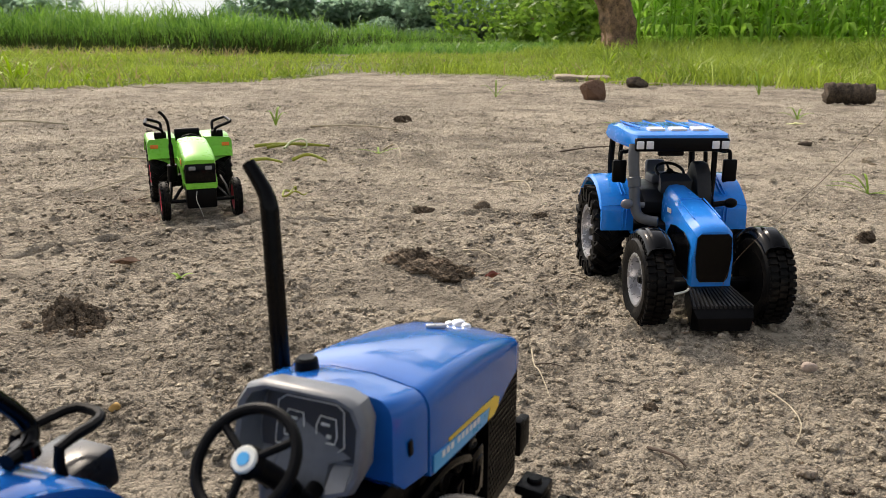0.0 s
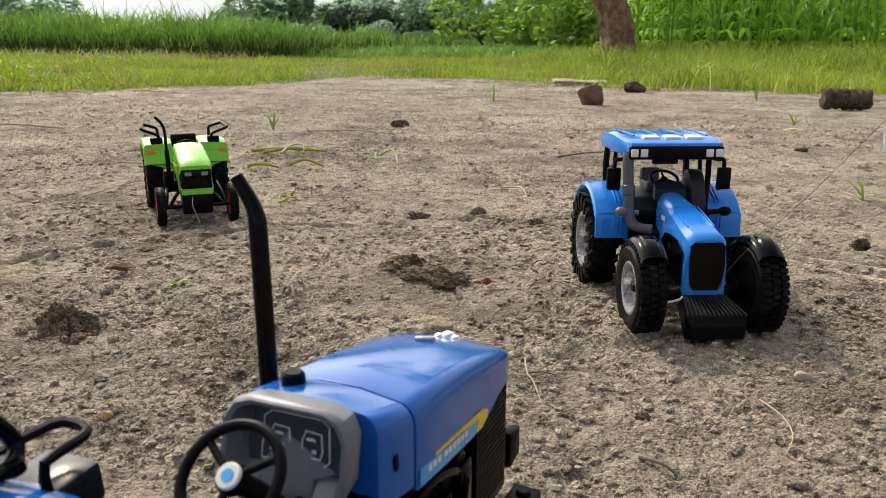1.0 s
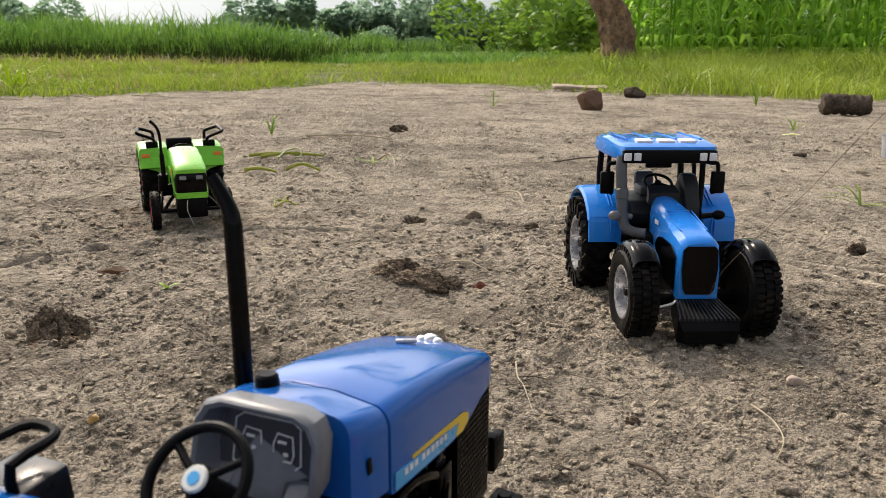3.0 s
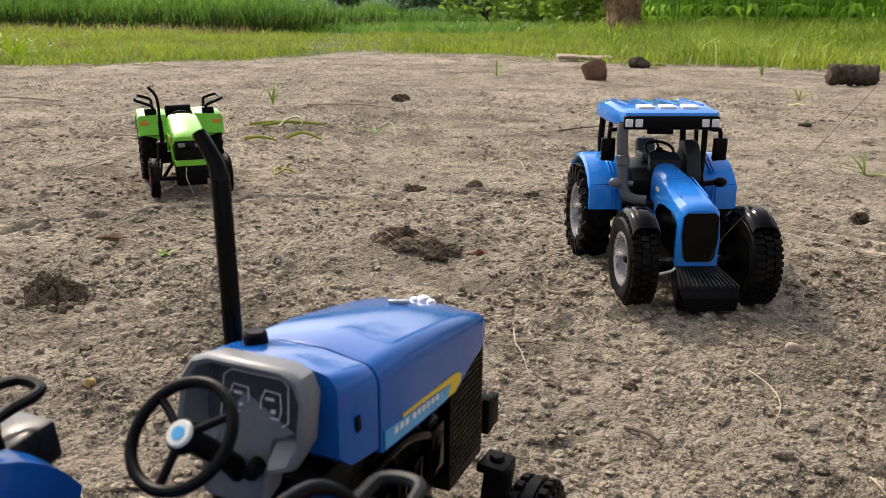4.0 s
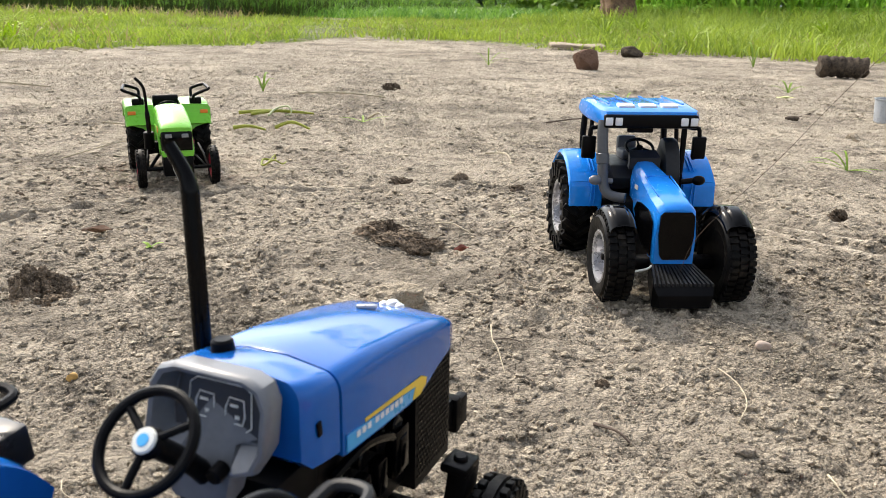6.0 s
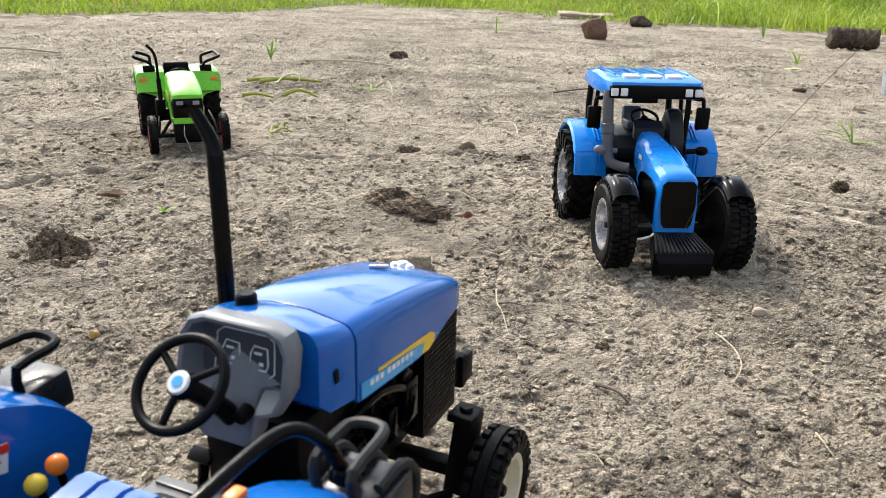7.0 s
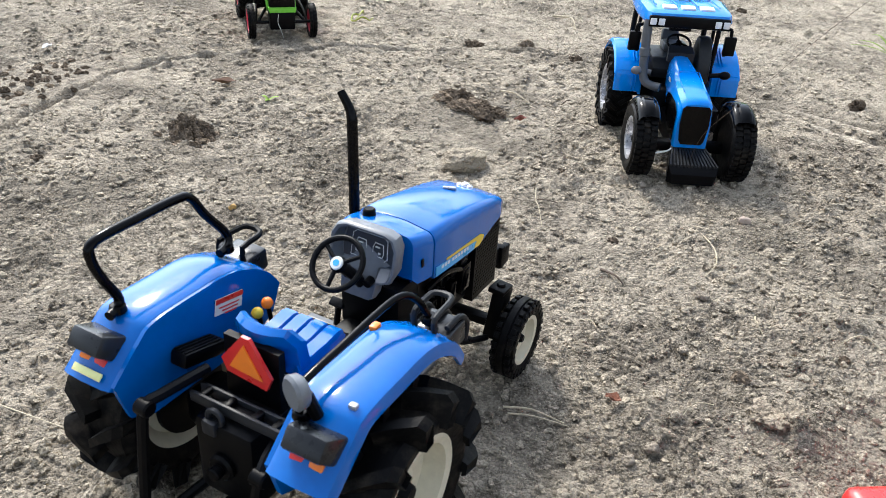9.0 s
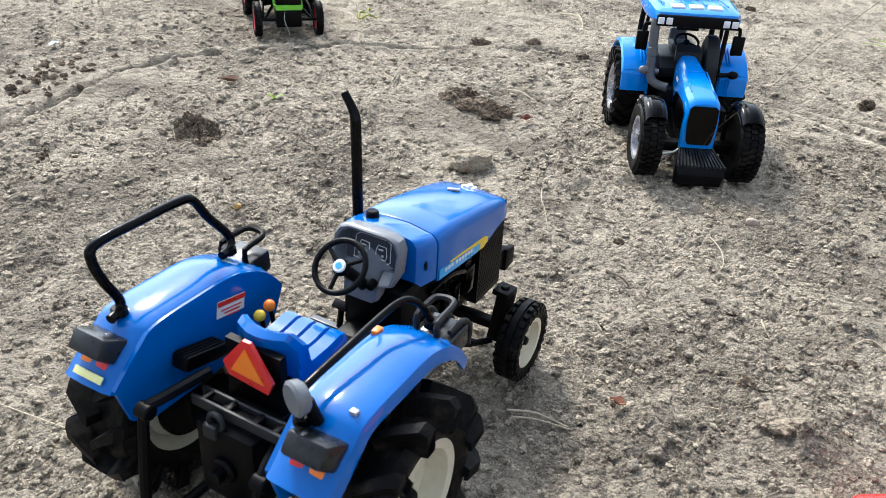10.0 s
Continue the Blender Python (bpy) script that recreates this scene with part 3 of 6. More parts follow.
tagged(new("ground", ground_mesh), "bare dry grey-brown earth, crumbly and uneven", "ground", kind="structure")

rng = np.random.default_rng(11)


def ico():
    b = bmesh.new()
    bmesh.ops.create_icosphere(b, subdivisions=1, radius=1.0)
    v = np.array([x.co[:] for x in b.verts])
    f = np.array([[x.index for x in p.verts] for p in b.faces])
    b.free()
    return v, f


ICO_V, ICO_F = ico()


def crumbs(xs, ys, rs, sink=0.2, flat=0.66):
    """Lumps of earth at the given places, as arrays of vertices and triangles."""
    n = len(xs)
    flat = flat * np.where(ys > 0.5, 0.72, 1.0)
    v = ICO_V[None] * (1 + 0.55 * (rng.random((n, len(ICO_V), 1)) - 0.5))
    s = np.stack([rs * (0.7 + 0.6 * rng.random(n)), rs * (0.7 + 0.6 * rng.random(n)), rs * flat * (0.7 + 0.6 * rng.random(n))], -1)
    v = v * s[:, None]
    a = rng.random(n) * 6.28
    c, sn = np.cos(a)[:, None], np.sin(a)[:, None]
    v = np.stack([v[..., 0] * c - v[..., 1] * sn, v[..., 0] * sn + v[..., 1] * c, v[..., 2]], -1)
    v += np.stack([xs, ys, height(xs, ys) + rs * (flat - sink * 1.2) * 0.6], -1)[:, None]
    f = ICO_F[None] + (np.arange(n) * len(ICO_V))[:, None, None]
    return v.reshape(-1, 3), f.reshape(-1, 3)


N = 210000
cy = 0.05 + 1.75 * rng.random(N) ** 1.7
cx = rng.uniform(-1, 1, N) * np.maximum(0.36, 0.68 * (cy + 0.1)) + 0.04
rich = fbm(cx + 3, cy + 8, 0.16, 3) + 0.6 * fbm(cx, cy, 0.028, 3, 0.6)
keep = rich + 0.55 * rng.random(N) > 1.02 + 0.1 * np.clip((cy - 0.2) / 0.25, 0, 1)
for line, gap in ((TRACKS[0], 0.004), (TRACKS[1], 0.004), (RUT, 0.002)):
    keep &= path_gap(cx, cy, line) > gap + 0.006 * rng.random(N)
cx, cy = cx[keep], cy[keep]
cr = (0.0004 + 0.0023 * rng.random(len(cx)) ** (6.5 + 2.5 * np.clip((cy - 0.45) / 0.5, 0, 1))) * (0.85 + 0.2 * np.clip(cy / 0.5, 0, 3.0))
N2 = 30000
fy = 0.8 + 2.4 * rng.random(N2) ** 1.2
fx = rng.uniform(-0.72, 0.78, N2) * (fy + 0.15)
thick = fbm(fx + 3, fy + 8, 0.3, 3) + 0.5 * fbm(fx, fy, 0.06, 2) + 0.3 * rng.random(N2) > 0.9
fx, fy = fx[thick], fy[thick]
fr = (0.0008 + 0.0052 * rng.random(len(fx)) ** 8) * np.clip(fy / 1.4, 0.75, 1.4)
big = cr > 0.0012
v1, f1 = crumbs(cx[big], cy[big], cr[big])
tagged(new("soil_crumbs", np_mesh("soil_crumbs", v1, f1, M_crumb, False)), "loose crumbs of dry earth strewn on the ground", "soil crumbs", kind="stuff")
ICO_V = np.array([(1, 0, 0), (-1, 0, 0), (0, 1, 0), (0, -1, 0), (0, 0, 1), (0, 0, -1.0)])
ICO_F = np.array([(0, 2, 4), (2, 1, 4), (1, 3, 4), (3, 0, 4), (2, 0, 5), (1, 2, 5), (3, 1, 5), (0, 3, 5)])
ICO_F = ICO_F[:4]
v1, f1 = crumbs(np.r_[cx[~big], fx], np.r_[cy[~big], fy], np.r_[cr[~big] * 1.15, fr])
tagged(new("grit", np_mesh("grit", v1, f1, M_crumb, False)), "fine grit of dry earth strewn on the ground", "grit", kind="stuff")


# the finest grit: small peaked grains over the nearest earth
N = 100000
gx_, gy_ = rng.uniform(-0.17, 0.42, N), 0.09 + 0.5 * rng.random(N) ** 1.25
ok = fbm(gx_ + 3, gy_ + 8, 0.09, 3) + 0.7 * fbm(gx_, gy_, 0.014, 2) + 0.3 * rng.random(N) > 1.02
gx_, gy_ = gx_[ok], gy_[ok]
v1, f1 = crumbs(gx_, gy_, 0.00032 + 0.00075 * rng.random(len(gx_)) ** 3, 0.2, 0.8)
tagged(new("fine_grit", np_mesh("fine_grit", v1, f1, M_crumb, False)), "finest grains of dry earth on the ground", "grit", kind="stuff")


# ---- grass, reeds and maize ----
def blades(x, y, z, h, w, lean, mat, name, segs=3, curl=0.5):
    """Tapered, bent blades as one mesh."""
    n = len(x)
    a = rng.random(n) * 2 * np.pi
    face = rng.random(n) * 2 * np.pi
    dirx, diry = np.cos(a), np.sin(a)
    sx, sy = np.cos(face), np.sin(face)
    rows = []
    for k in range(segs + 1):
        t = k / segs
        out = lean * h * t ** 1.7
        zz = z + h * (t - curl * lean * t ** 2.5 * 0.5)
        wd = w * (1 - t) ** 0.7 * 0.5 if k < segs else w * 0.03
        for s in (-1, 1):
            rows.append(np.stack([x + dirx * out + s * sx * wd, y + diry * out + s * sy * wd, zz], -1))
    v = np.stack(rows, 1)
    f = np.array([[2 * k, 2 * k + 1, 2 * k + 3, 2 * k + 2] for k in range(segs)])
    f = f[None] + (np.arange(n) * 2 * (segs + 1))[:, None, None]
    return new(name, np_mesh(name, v.reshape(-1, 3), f.reshape(-1, 4), mat, True))


def spread(n, y_lo, y_hi, power=1.6):
    """Places beyond the edge of the bare earth, denser near it."""
    yy = y_lo + (y_hi - y_lo) * rng.random(n) ** power
    xx = (rng.random(n) * 2 - 1) * (0.75 * yy + 0.4) + 0.02 * yy
    edge = np.interp(xx, EDGE_X, EDGE_Y) + 0.5 * (fbm(xx, yy, 0.35, 3) - 0.5)
    bare = path_gap(xx, yy, [(-0.55, 3.3), (-0.75, 4.6), (-1.5, 9.0)])
    ok = (yy > edge) & (rng.random(n) < np.clip((yy - edge) / 0.5 + 0.12, 0, 1) * np.clip(bare / (0.1 * yy), 0.12, 1) * np.clip(fbm(xx + 4, yy, 0.28, 2) * 3 - 0.4, 0.35, 1))
    return xx[ok], yy[ok]


bx, by = spread(172000, 2.0, 9.5)
tall = np.clip(fbm(bx, by, 0.45, 3) * 3.2 - 1.05, 0.22, 1.5)
right = np.clip((bx - 0.1) / 0.8, 0, 1)
bh = (0.035 + 0.075 * rng.random(len(bx)) ** 1.6) * tall * (0.5 + 0.95 * right)
tagged(blades(bx, by, height(bx, by), bh, 0.0045 + 0.0055 * rng.random(len(bx)), 0.25 + 0.8 * rng.random(len(bx)), M_grass, "grass", 2), "rough green grass bordering the bare earth", "grass", kind="stuff")
bx, by = spread(4500, 2.0, 8.0)
tagged(blades(bx, by, height(bx, by), 0.03 + 0.06 * rng.random(len(bx)), 0.003 + 0.004 * rng.random(len(bx)), 0.4 + 1.0 * rng.random(len(bx)), M_grass_dry, "dry_grass"), "dry straw-coloured grass among the green", "dry grass", kind="stuff")

n = 1500
dx_ = -5.5 + 3.6 * rng.random(n)
dy_ = 6.9 + 0.9 * rng.random(n) - 0.12 * (dx_ + 3)
tagged(blades(dx_, dy_, height(dx_, dy_), 0.04 + 0.1 * rng.random(n) ** 2, 0.006 + 0.008 * rng.random(n), 0.3 + 1.2 * rng.random(n), M_grass_dry, "dry_grass"), "withered brown grass along the foot of the reeds", "dry grass", kind="stuff")

FRONT_X = np.array([-12, -5.05, -4.2, -3.34, -2.32, -1.9, -1.3, -0.4])
FRONT_Y = np.array([9.5, 8.6, 8.2, 8.1, 7.2, 7.4, 12.5, 17.5])


def reed_places(n, deep):
    yy = 7.0 + 13.0 * rng.random(n) ** 1.3
    xx = -0.9 * yy + rng.random(n) * yy * 0.9
    lim = np.interp(xx, FRONT_X, FRONT_Y) + 1.3 * (fbm(xx, yy, 0.45, 2) - 0.5)
    ok = (yy > lim) & (yy < lim + deep)
    return xx[ok], yy[ok]


rx, ry = reed_places(72000, 3.2)
m = len(rx)
rise = (0.5 + 0.95 * fbm(rx, ry, 0.4, 3)) * np.clip(0.85 - rx * 0.11, 0.95, 1.4)
base = (0.05 + 0.2 * rng.random(m) ** 0.75) * rise
tagged(blades(rx, ry, base, (0.08 + 0.1 * rng.random(m) + 0.13 * (rng.random(m) > 0.93)) * rise, 0.008 + 0.013 * rng.random(m), 0.2 + 0.8 * rng.random(m), M_reed, "reed_field", 3, 0.9), "dense stand of tall green reeds", "reeds", kind="stuff")
# real stems, with the shade at the foot put into their colour
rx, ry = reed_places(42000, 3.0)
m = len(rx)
tagged(blades(rx, ry, np.zeros(m) - 0.02, 0.2 + 0.12 * rng.random(m), 0.008 + 0.01 * rng.random(m), 0.05 + 0.2 * rng.random(m), M_reed_stem_shaded, "reed_stems", 3), "upright stems, coloured dark for the shade at the reeds' foot", "reeds", kind="stuff")


def maize(name, mm):
    """A maize plant, metres."""
    ob = thing(name, "tall green maize plant with broad drooping leaves", "maize plant", mm, "maize field")
    b = bmesh.new()
    tube(b, [(0, 0, -20), (4, 2, 500), (-3, 5, 1000), (3, 0, 1500)], [14, 13, 10, 5], 7)
    part("stalk", b, M_corn, ob)
    b = bmesh.new()
    r = random.Random(4)
    for k in range(15):
        a = k * math.pi + r.uniform(-0.7, 0.7)
        z0, ln, wd = 30 + k * 92, r.uniform(420, 640), r.uniform(62, 98)
        d, s = Vector((math.cos(a), math.sin(a), 0)), Vector((-math.sin(a), math.cos(a), 0))
        pr = []
        for j in range(8):
            t = j / 7
            p = d * ln * (0.62 * t) + Vector((0, 0, z0 + ln * (0.75 * t - 1.0 * t * t * r.uniform(0.85, 1.0))))
            w = wd * (0.35 + 1.2 * t) * (1 - t) ** 0.75 + 1
            pr.append([p - s * w * 0.5 + Vector((0, 0, w * 0.16)), p, p + s * w * 0.5 + Vector((0, 0, w * 0.16))])
        g = [[b.verts.new(q) for q in row] for row in pr]
        for u, v in zip(g, g[1:]):
            for i in range(2):
                b.faces.new((u[i], u[i + 1], v[i + 1], v[i]))
    part("leaves", b, M_corn, ob)
    return ob


# taller growth under the maize and along the field's edge
n = 16000
wy = 5.2 + 4.2 * rng.random(n) ** 0.8
wx = 0.5 + rng.random(n) * 6.5
wh = (0.06 + 0.2 * rng.random(n) ** 1.5) * np.clip((wy - 4.6) / 3.2, 0.3, 1) * np.clip(wx / 1.6, 0.4, 1)
tagged(blades(wx, wy, height(wx, wy), wh, 0.008 + 0.014 * rng.random(n), 0.2 + 0.7 * rng.random(n), M_grass, "tall_weeds", 3), "tall green weeds along the maize field", "weeds", kind="stuff")
n = 7000
wy = 4.6 + 2.9 * rng.random(n)
wx = -7 + rng.random(n) * 6.8
wh = (0.03 + 0.11 * rng.random(n) ** 3) * np.clip((wy - 4.0) / 3.0, 0.2, 1) * np.clip(-wx / 3.0, 0.2, 1)
tagged(blades(wx, wy, height(wx, wy), wh, 0.007 + 0.012 * rng.random(n), 0.2 + 0.8 * rng.random(n), M_grass, "tall_weeds", 3), "tall green weeds before the reeds", "weeds", kind="stuff")

n = 9000
wy = 8.5 + 8.0 * rng.random(n)
wx = (-0.22 + 0.36 * rng.random(n)) * wy
wh = 0.05 + 0.13 * rng.random(n) ** 1.5
tagged(blades(wx, wy, height(wx, wy), wh, 0.012 + 0.014 * rng.random(n), 0.3 + 0.8 * rng.random(n), M_reed, "tall_weeds", 2), "tall green weeds before the distant trees", "weeds", kind="stuff")

first = maize("maize_plant", pose(2.05, 8.6, 0))
rr = random.Random(8)
for i in range(190):
    row, k = divmod(i, 27)
    px_, py_ = 1.55 + k * 0.23 + rr.uniform(-0.1, 0.1) + row * 0.08, 8.55 + row * 0.32 + rr.uniform(-0.15, 0.15)
    c = copy_thing(first, pose(px_, py_, 0, rr.uniform(-5, 5), rr.uniform(-5, 5), rr.uniform(0, 360)))


# ---- trees ----
def crown(b, c, rad, n, size, r, squash=0.8):
    """Leaf clumps over several lobes round c (millimetres)."""
    lobes = [(Vector(c) + Vector((r.gauss(0, 1), r.gauss(0, 1), r.gauss(0, 0.6))) * rad * 0.5, rad * r.uniform(0.28, 0.62)) for _ in range(11)]
    for _ in range(n):
        lc, lr = r.choice(lobes)
        d = Vector((r.gauss(0, 1), r.gauss(0, 1), r.gauss(0, 1))).normalized()
        p = lc + Vector((d.x, d.y, d.z * squash)) * lr * r.uniform(0.72, 1.06)
        u = Vector((r.gauss(0, 1), r.gauss(0, 1), r.gauss(0, 0.6))).normalized()
        v = u.cross(Vector((r.gauss(0, 1), r.gauss(0, 1), r.gauss(0, 1)))).normalized()
        s = size * r.uniform(0.5, 1.3)
        b.faces.new([b.verts.new(p + q) for q in (u * s, v * s * 0.45, -u * s, -v * s * 0.45)])


def tree(name, label, mm, seed, high, leaf, mat, n=3000, size=330):
    r = random.Random(seed)
    ob = thing(name, label, "tree", mm, "distant trees")
    b = bmesh.new()
    h = high * 1000
    tube(b, spline([(0, 0, -100), (r.uniform(-150, 150), 0, h * 0.25), (r.uniform(-250, 250), 0, h * 0.5)], 4), [h * 0.032] * 4 + [h * 0.026] * 4 + [h * 0.018], 9)
    for _ in range(5):
        a, z = r.uniform(0, 6.28), h * r.uniform(0.25, 0.48)
        e = Vector((math.cos(a) * h * 0.3, math.sin(a) * h * 0.3, z + h * 0.25))
        tube(b, spline([(0, 0, z), e * 0.5 + Vector((0, 0, z * 0.5)), e], 3), [h * 0.014] * 3 + [h * 0.01] * 3 + [h * 0.004], 6)
    part("trunk", b, M_bark, ob, smooth=True)
    b = bmesh.new()
    crown(b, (0, 0, h * 0.5), h * leaf, n, size, r, 0.95)
    part("crown", b, mat, ob, smooth=False)
    return ob


# the far crowns carry the painted haze in their leaves
t1 = tree("tree", "distant broad tree with dense green foliage, paled by painted haze", pose(-6, 95, 0), 1, 7.2, 0.6, M_tree_hazed, 4600, 460)
t2 = tree("tree", "distant rounded tree, its green foliage greyed by painted haze", pose(-14, 110, 0), 2, 6.0, 0.62, M_tree_hazed, 4600, 460)
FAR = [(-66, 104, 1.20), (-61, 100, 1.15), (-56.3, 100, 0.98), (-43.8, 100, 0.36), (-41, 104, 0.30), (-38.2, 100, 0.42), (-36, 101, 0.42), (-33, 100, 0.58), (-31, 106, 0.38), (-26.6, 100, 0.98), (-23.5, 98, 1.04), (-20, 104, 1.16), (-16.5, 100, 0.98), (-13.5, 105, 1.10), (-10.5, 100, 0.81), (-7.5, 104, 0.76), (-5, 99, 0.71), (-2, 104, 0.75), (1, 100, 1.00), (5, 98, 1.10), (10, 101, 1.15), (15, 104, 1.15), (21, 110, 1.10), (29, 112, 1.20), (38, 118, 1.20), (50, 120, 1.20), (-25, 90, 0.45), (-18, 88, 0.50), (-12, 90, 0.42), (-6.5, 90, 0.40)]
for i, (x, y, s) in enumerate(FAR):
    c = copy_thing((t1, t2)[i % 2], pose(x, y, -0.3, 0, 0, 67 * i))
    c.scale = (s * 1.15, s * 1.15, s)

# nearer trees behind the trunk
for i, (x, y, s) in enumerate(((1.55, 14.5, 1.0), (1.35, 17.0, 1.0), (2.9, 13.5, 1.1), (2.2, 12.4, 1.0), (4.6, 14.5, 1.0), (6.4, 15.0, 1.0))):
    tree("leafy_tree", "leafy green tree with foliage hanging to the ground", pose(x, y, -0.75, 0, 0, 40 * i), 21 + i, 2.6, 0.46, M_tree_near, 5200, 85)

# the big leaning trunk at the field's edge
ob = thing("large_tree", "old tree with a thick gnarled brown trunk, leaning", "tree", pose(1.38, 8.0, 0))
b = bmesh.new()
r = random.Random(3)
path = spline([(60, 0, -150), (30, 0, 60), (0, 20, 260), (-60, 0, 480), (-190, 30, 760), (-300, 0, 1200), (-330, 60, 2000)], 7)
rings = []
for i, p in enumerate(path):
    t = i / (len(path) - 1)
    rad = 172 * (1 - 0.25 * t) + 70 * max(0, 0.12 - t) / 0.12 + 9 * math.sin(i * 0.9)
    rings.append([p + Vector((math.cos(a), math.sin(a), 0)) * rad * (1 + 0.15 * math.sin(3 * a + i * 0.12) + 0.09 * math.sin(7 * a - i * 0.2) + 0.05 * math.sin(13 * a + i * 0.1) + 0.05 * r.uniform(-1, 1)) for a in (2 * math.pi * k / 28 for k in range(28))])
loft(b, rings)
part("trunk", b, M_bark, ob)
for k, (e1, e2) in enumerate((((-420, -60, 900), (-900, -100, 1500)), ((-100, 40, 1300), (500, 100, 2100)))):
    b = bmesh.new()
    tube(b, spline([(-190, 30, 760 + 350 * k), e1, e2], 5), [75] * 5 + [60] * 5 + [30], 10)
    part("limb", b, M_bark, ob)
b = bmesh.new()
crown(b, (-300, 300, 2700), 1500, 3500, 75, r)
part("crown", b, M_tree_near, ob, smooth=False)


# ---- the blue open tractor in front ----
def arch(y, w, zb, zt, n=7, sq=0.24, drop=0.07):
    """A hood section: flat sides, rounded shoulders and a slightly crowned top."""
    h = zt - zb
    pts = [(-w, y, zb), (-w, y, zb + h * 0.35)]
    for k in range(n + 1):
        a = math.pi / 2 * k / n
        pts.append((-w + w * sq * (1 - math.cos(a)), y, zt - h * drop - h * sq + h * sq * math.sin(a)))
    pts.append((-w * 0.3, y, zt))
    return pts + [(-x, yy, z) for x, yy, z in pts[::-1]]


def fender(parent, side, mat, yc, zt, x0, x1, front, back, inner_bottom, name="fender"):
    """A mudguard with a rolled outer lip and an inner wall."""
    prof = spline([(0, *p) for p in (front[0], front[1], (yc + 17, zt - 1.0), (yc, zt - 0.2), (yc - 16, zt - 0.9), back[0], back[1])], 5)
    b = bmesh.new()
    rows = []
    for p in prof:
        y, z = p.y, p.z
        dy, dz = y - yc, z - (zt - 34)
        ln = math.hypot(dy, dz)
        uy, uz = dy / ln, dz / ln
        row = []
        for x, off in ((x0, -2.6), (x0 + 0.5, -0.9), (x0 + 2.4, 0), (x0 + (x1 - x0) * 0.5, 0.45), (x1 - 3.2, 0), (x1 - 0.8, -1.0), (x1, -3.0), (x1 + 0.2, -5.0)):
            row.append((side * x, y + uy * off, z + uz * off))
        rows.append(row)
    shell(b, rows, 1.3)
    f = part(name, b, mat, parent)
    b = bmesh.new()
    pts = [(p.y, p.z - 1.0) for p in prof[1:-1]]
    poly = pts + [(pts[-1][0] + 4, inner_bottom + 4), (pts[-1][0] + 12, inner_bottom), (pts[0][0] - 14, inner_bottom), (pts[0][0] - 4, inner_bottom + 6)]
    prism(b, poly, side * (x0 - 0.6), side * (x0 + 1.0))
    part("inner_wall", b, mat, f)
    return f


def stick_on(bm, pts, xf, side, thick=0.25):
    """A thin sticker on a near-vertical side: pts are (y, z), xf gives the surface."""
    a = [bm.verts.new((side * xf(y), y, z)) for y, z in pts]
    b = [bm.verts.new((side * (xf(y) + thick), y, z)) for y, z in pts]
    bm.faces.new(a)
    bm.faces.new(b)
    for i in range(len(pts)):
        j = (i + 1) % len(pts)
        bm.faces.new((a[i], a[j], b[j], b[i]))


M_wire = material("worn_black_plastic", (0.016, 0.017, 0.019), 0.45, spec=0.15, spread=0.3, bump=0.1)
M_smoke = material("smoky_grey_plastic", (0.015, 0.016, 0.018), 0.3, coat=0.12, spec=0.25, spread=0.25, bump=0.05)
M_panel = material("slate_grey_plastic", (0.03, 0.031, 0.035), 0.4, spread=0.15, bump=0.05)
M_pipe = material("pipe_grey_plastic", (0.075, 0.08, 0.088), 0.4, spread=0.15, bump=0.05)
M_footplate = material("scuffed_grey_plastic", (0.05, 0.052, 0.056), 0.4, spread=0.3, bump=0.1)
T = thing("toy_tractor", "blue toy farm tractor with open seat and cream wheel rims", "toy tractor", pose(0.0444, 0.1635, 0.0, 0, 0, -21))

b = bmesh.new()
secs = [arch(29.3, 16.6, 60.5, 80.2), arch(31, 16.8, 60.2, 80.6), arch(45, 16.7, 58.6, 79.3), arch(60, 16.4, 57.0, 76.8), arch(68, 16.2, 57.0, 75.2), arch(78, 15.9, 59.5, 72.6), arch(85, 15.6, 60.5, 70.6), arch(88, 15.2, 61, 69.2), arch(89.8, 14.2, 62, 67)]
loft(b, secs)
hood = part("hood", b, M_blue, T)
b = bmesh.new()
loft(b, [arch(17.6, 14.6, 65, 82.3), arch(19.5, 15.8, 63, 82.2), arch(26, 16.4, 62.2, 81.0), arch(28.4, 16.5, 62, 80.4)])
part("cowl", b, M_blue, T, "rear part of the blue bonnet behind a seam")
b = bmesh.new()
box(b, (16.3, 21.5, 70.5), (0.5, 1.6, 3.2), 0.3, rot(8, 0, 0))
part("slot", b, M_black, T, "small dark slot in the cowl")
for sd in (1, -1):
    surf = lambda y: 16.85 - 0.4 * max(0, (y - 31)) / 29 * 1.0
    b = bmesh.new()
    stick_on(b, [(30.3, 60.8), (46, 59.0), (61, 57.6), (62.6, 60.4), (46, 62.4), (30.3, 64.6)], surf, sd)
    part("sticker", b, M_cyan, hood, "light blue strip sticker")
    b = bmesh.new()
    stick_on(b, [(62.9, 60.5), (61.3, 57.6), (65.5, 57.2), (68.8, 58.4), (69.4, 60.2), (66.5, 61.7), (58, 62.6), (38, 64.6), (38, 63.9), (52, 62.2)], lambda y: surf(y) + 0.05, sd)
    part("sticker", b, M_yellow, hood, "yellow tip of the strip sticker")
    b = bmesh.new()
    for k in range(9):
        y0 = 34 + k * 2.35 + (1.2 if k > 2 else 0)
        z0 = 62.3 - (y0 - 34) * 0.105
        stick_on(b, [(y0, z0), (y0 + 1.5, z0 - 0.15), (y0 + 1.5, z0 + 1.2), (y0, z0 + 1.35)], lambda y: surf(y) + 0.3, sd, 0.1)
    part("lettering", b, M_white, hood, "small white bars of lettering")
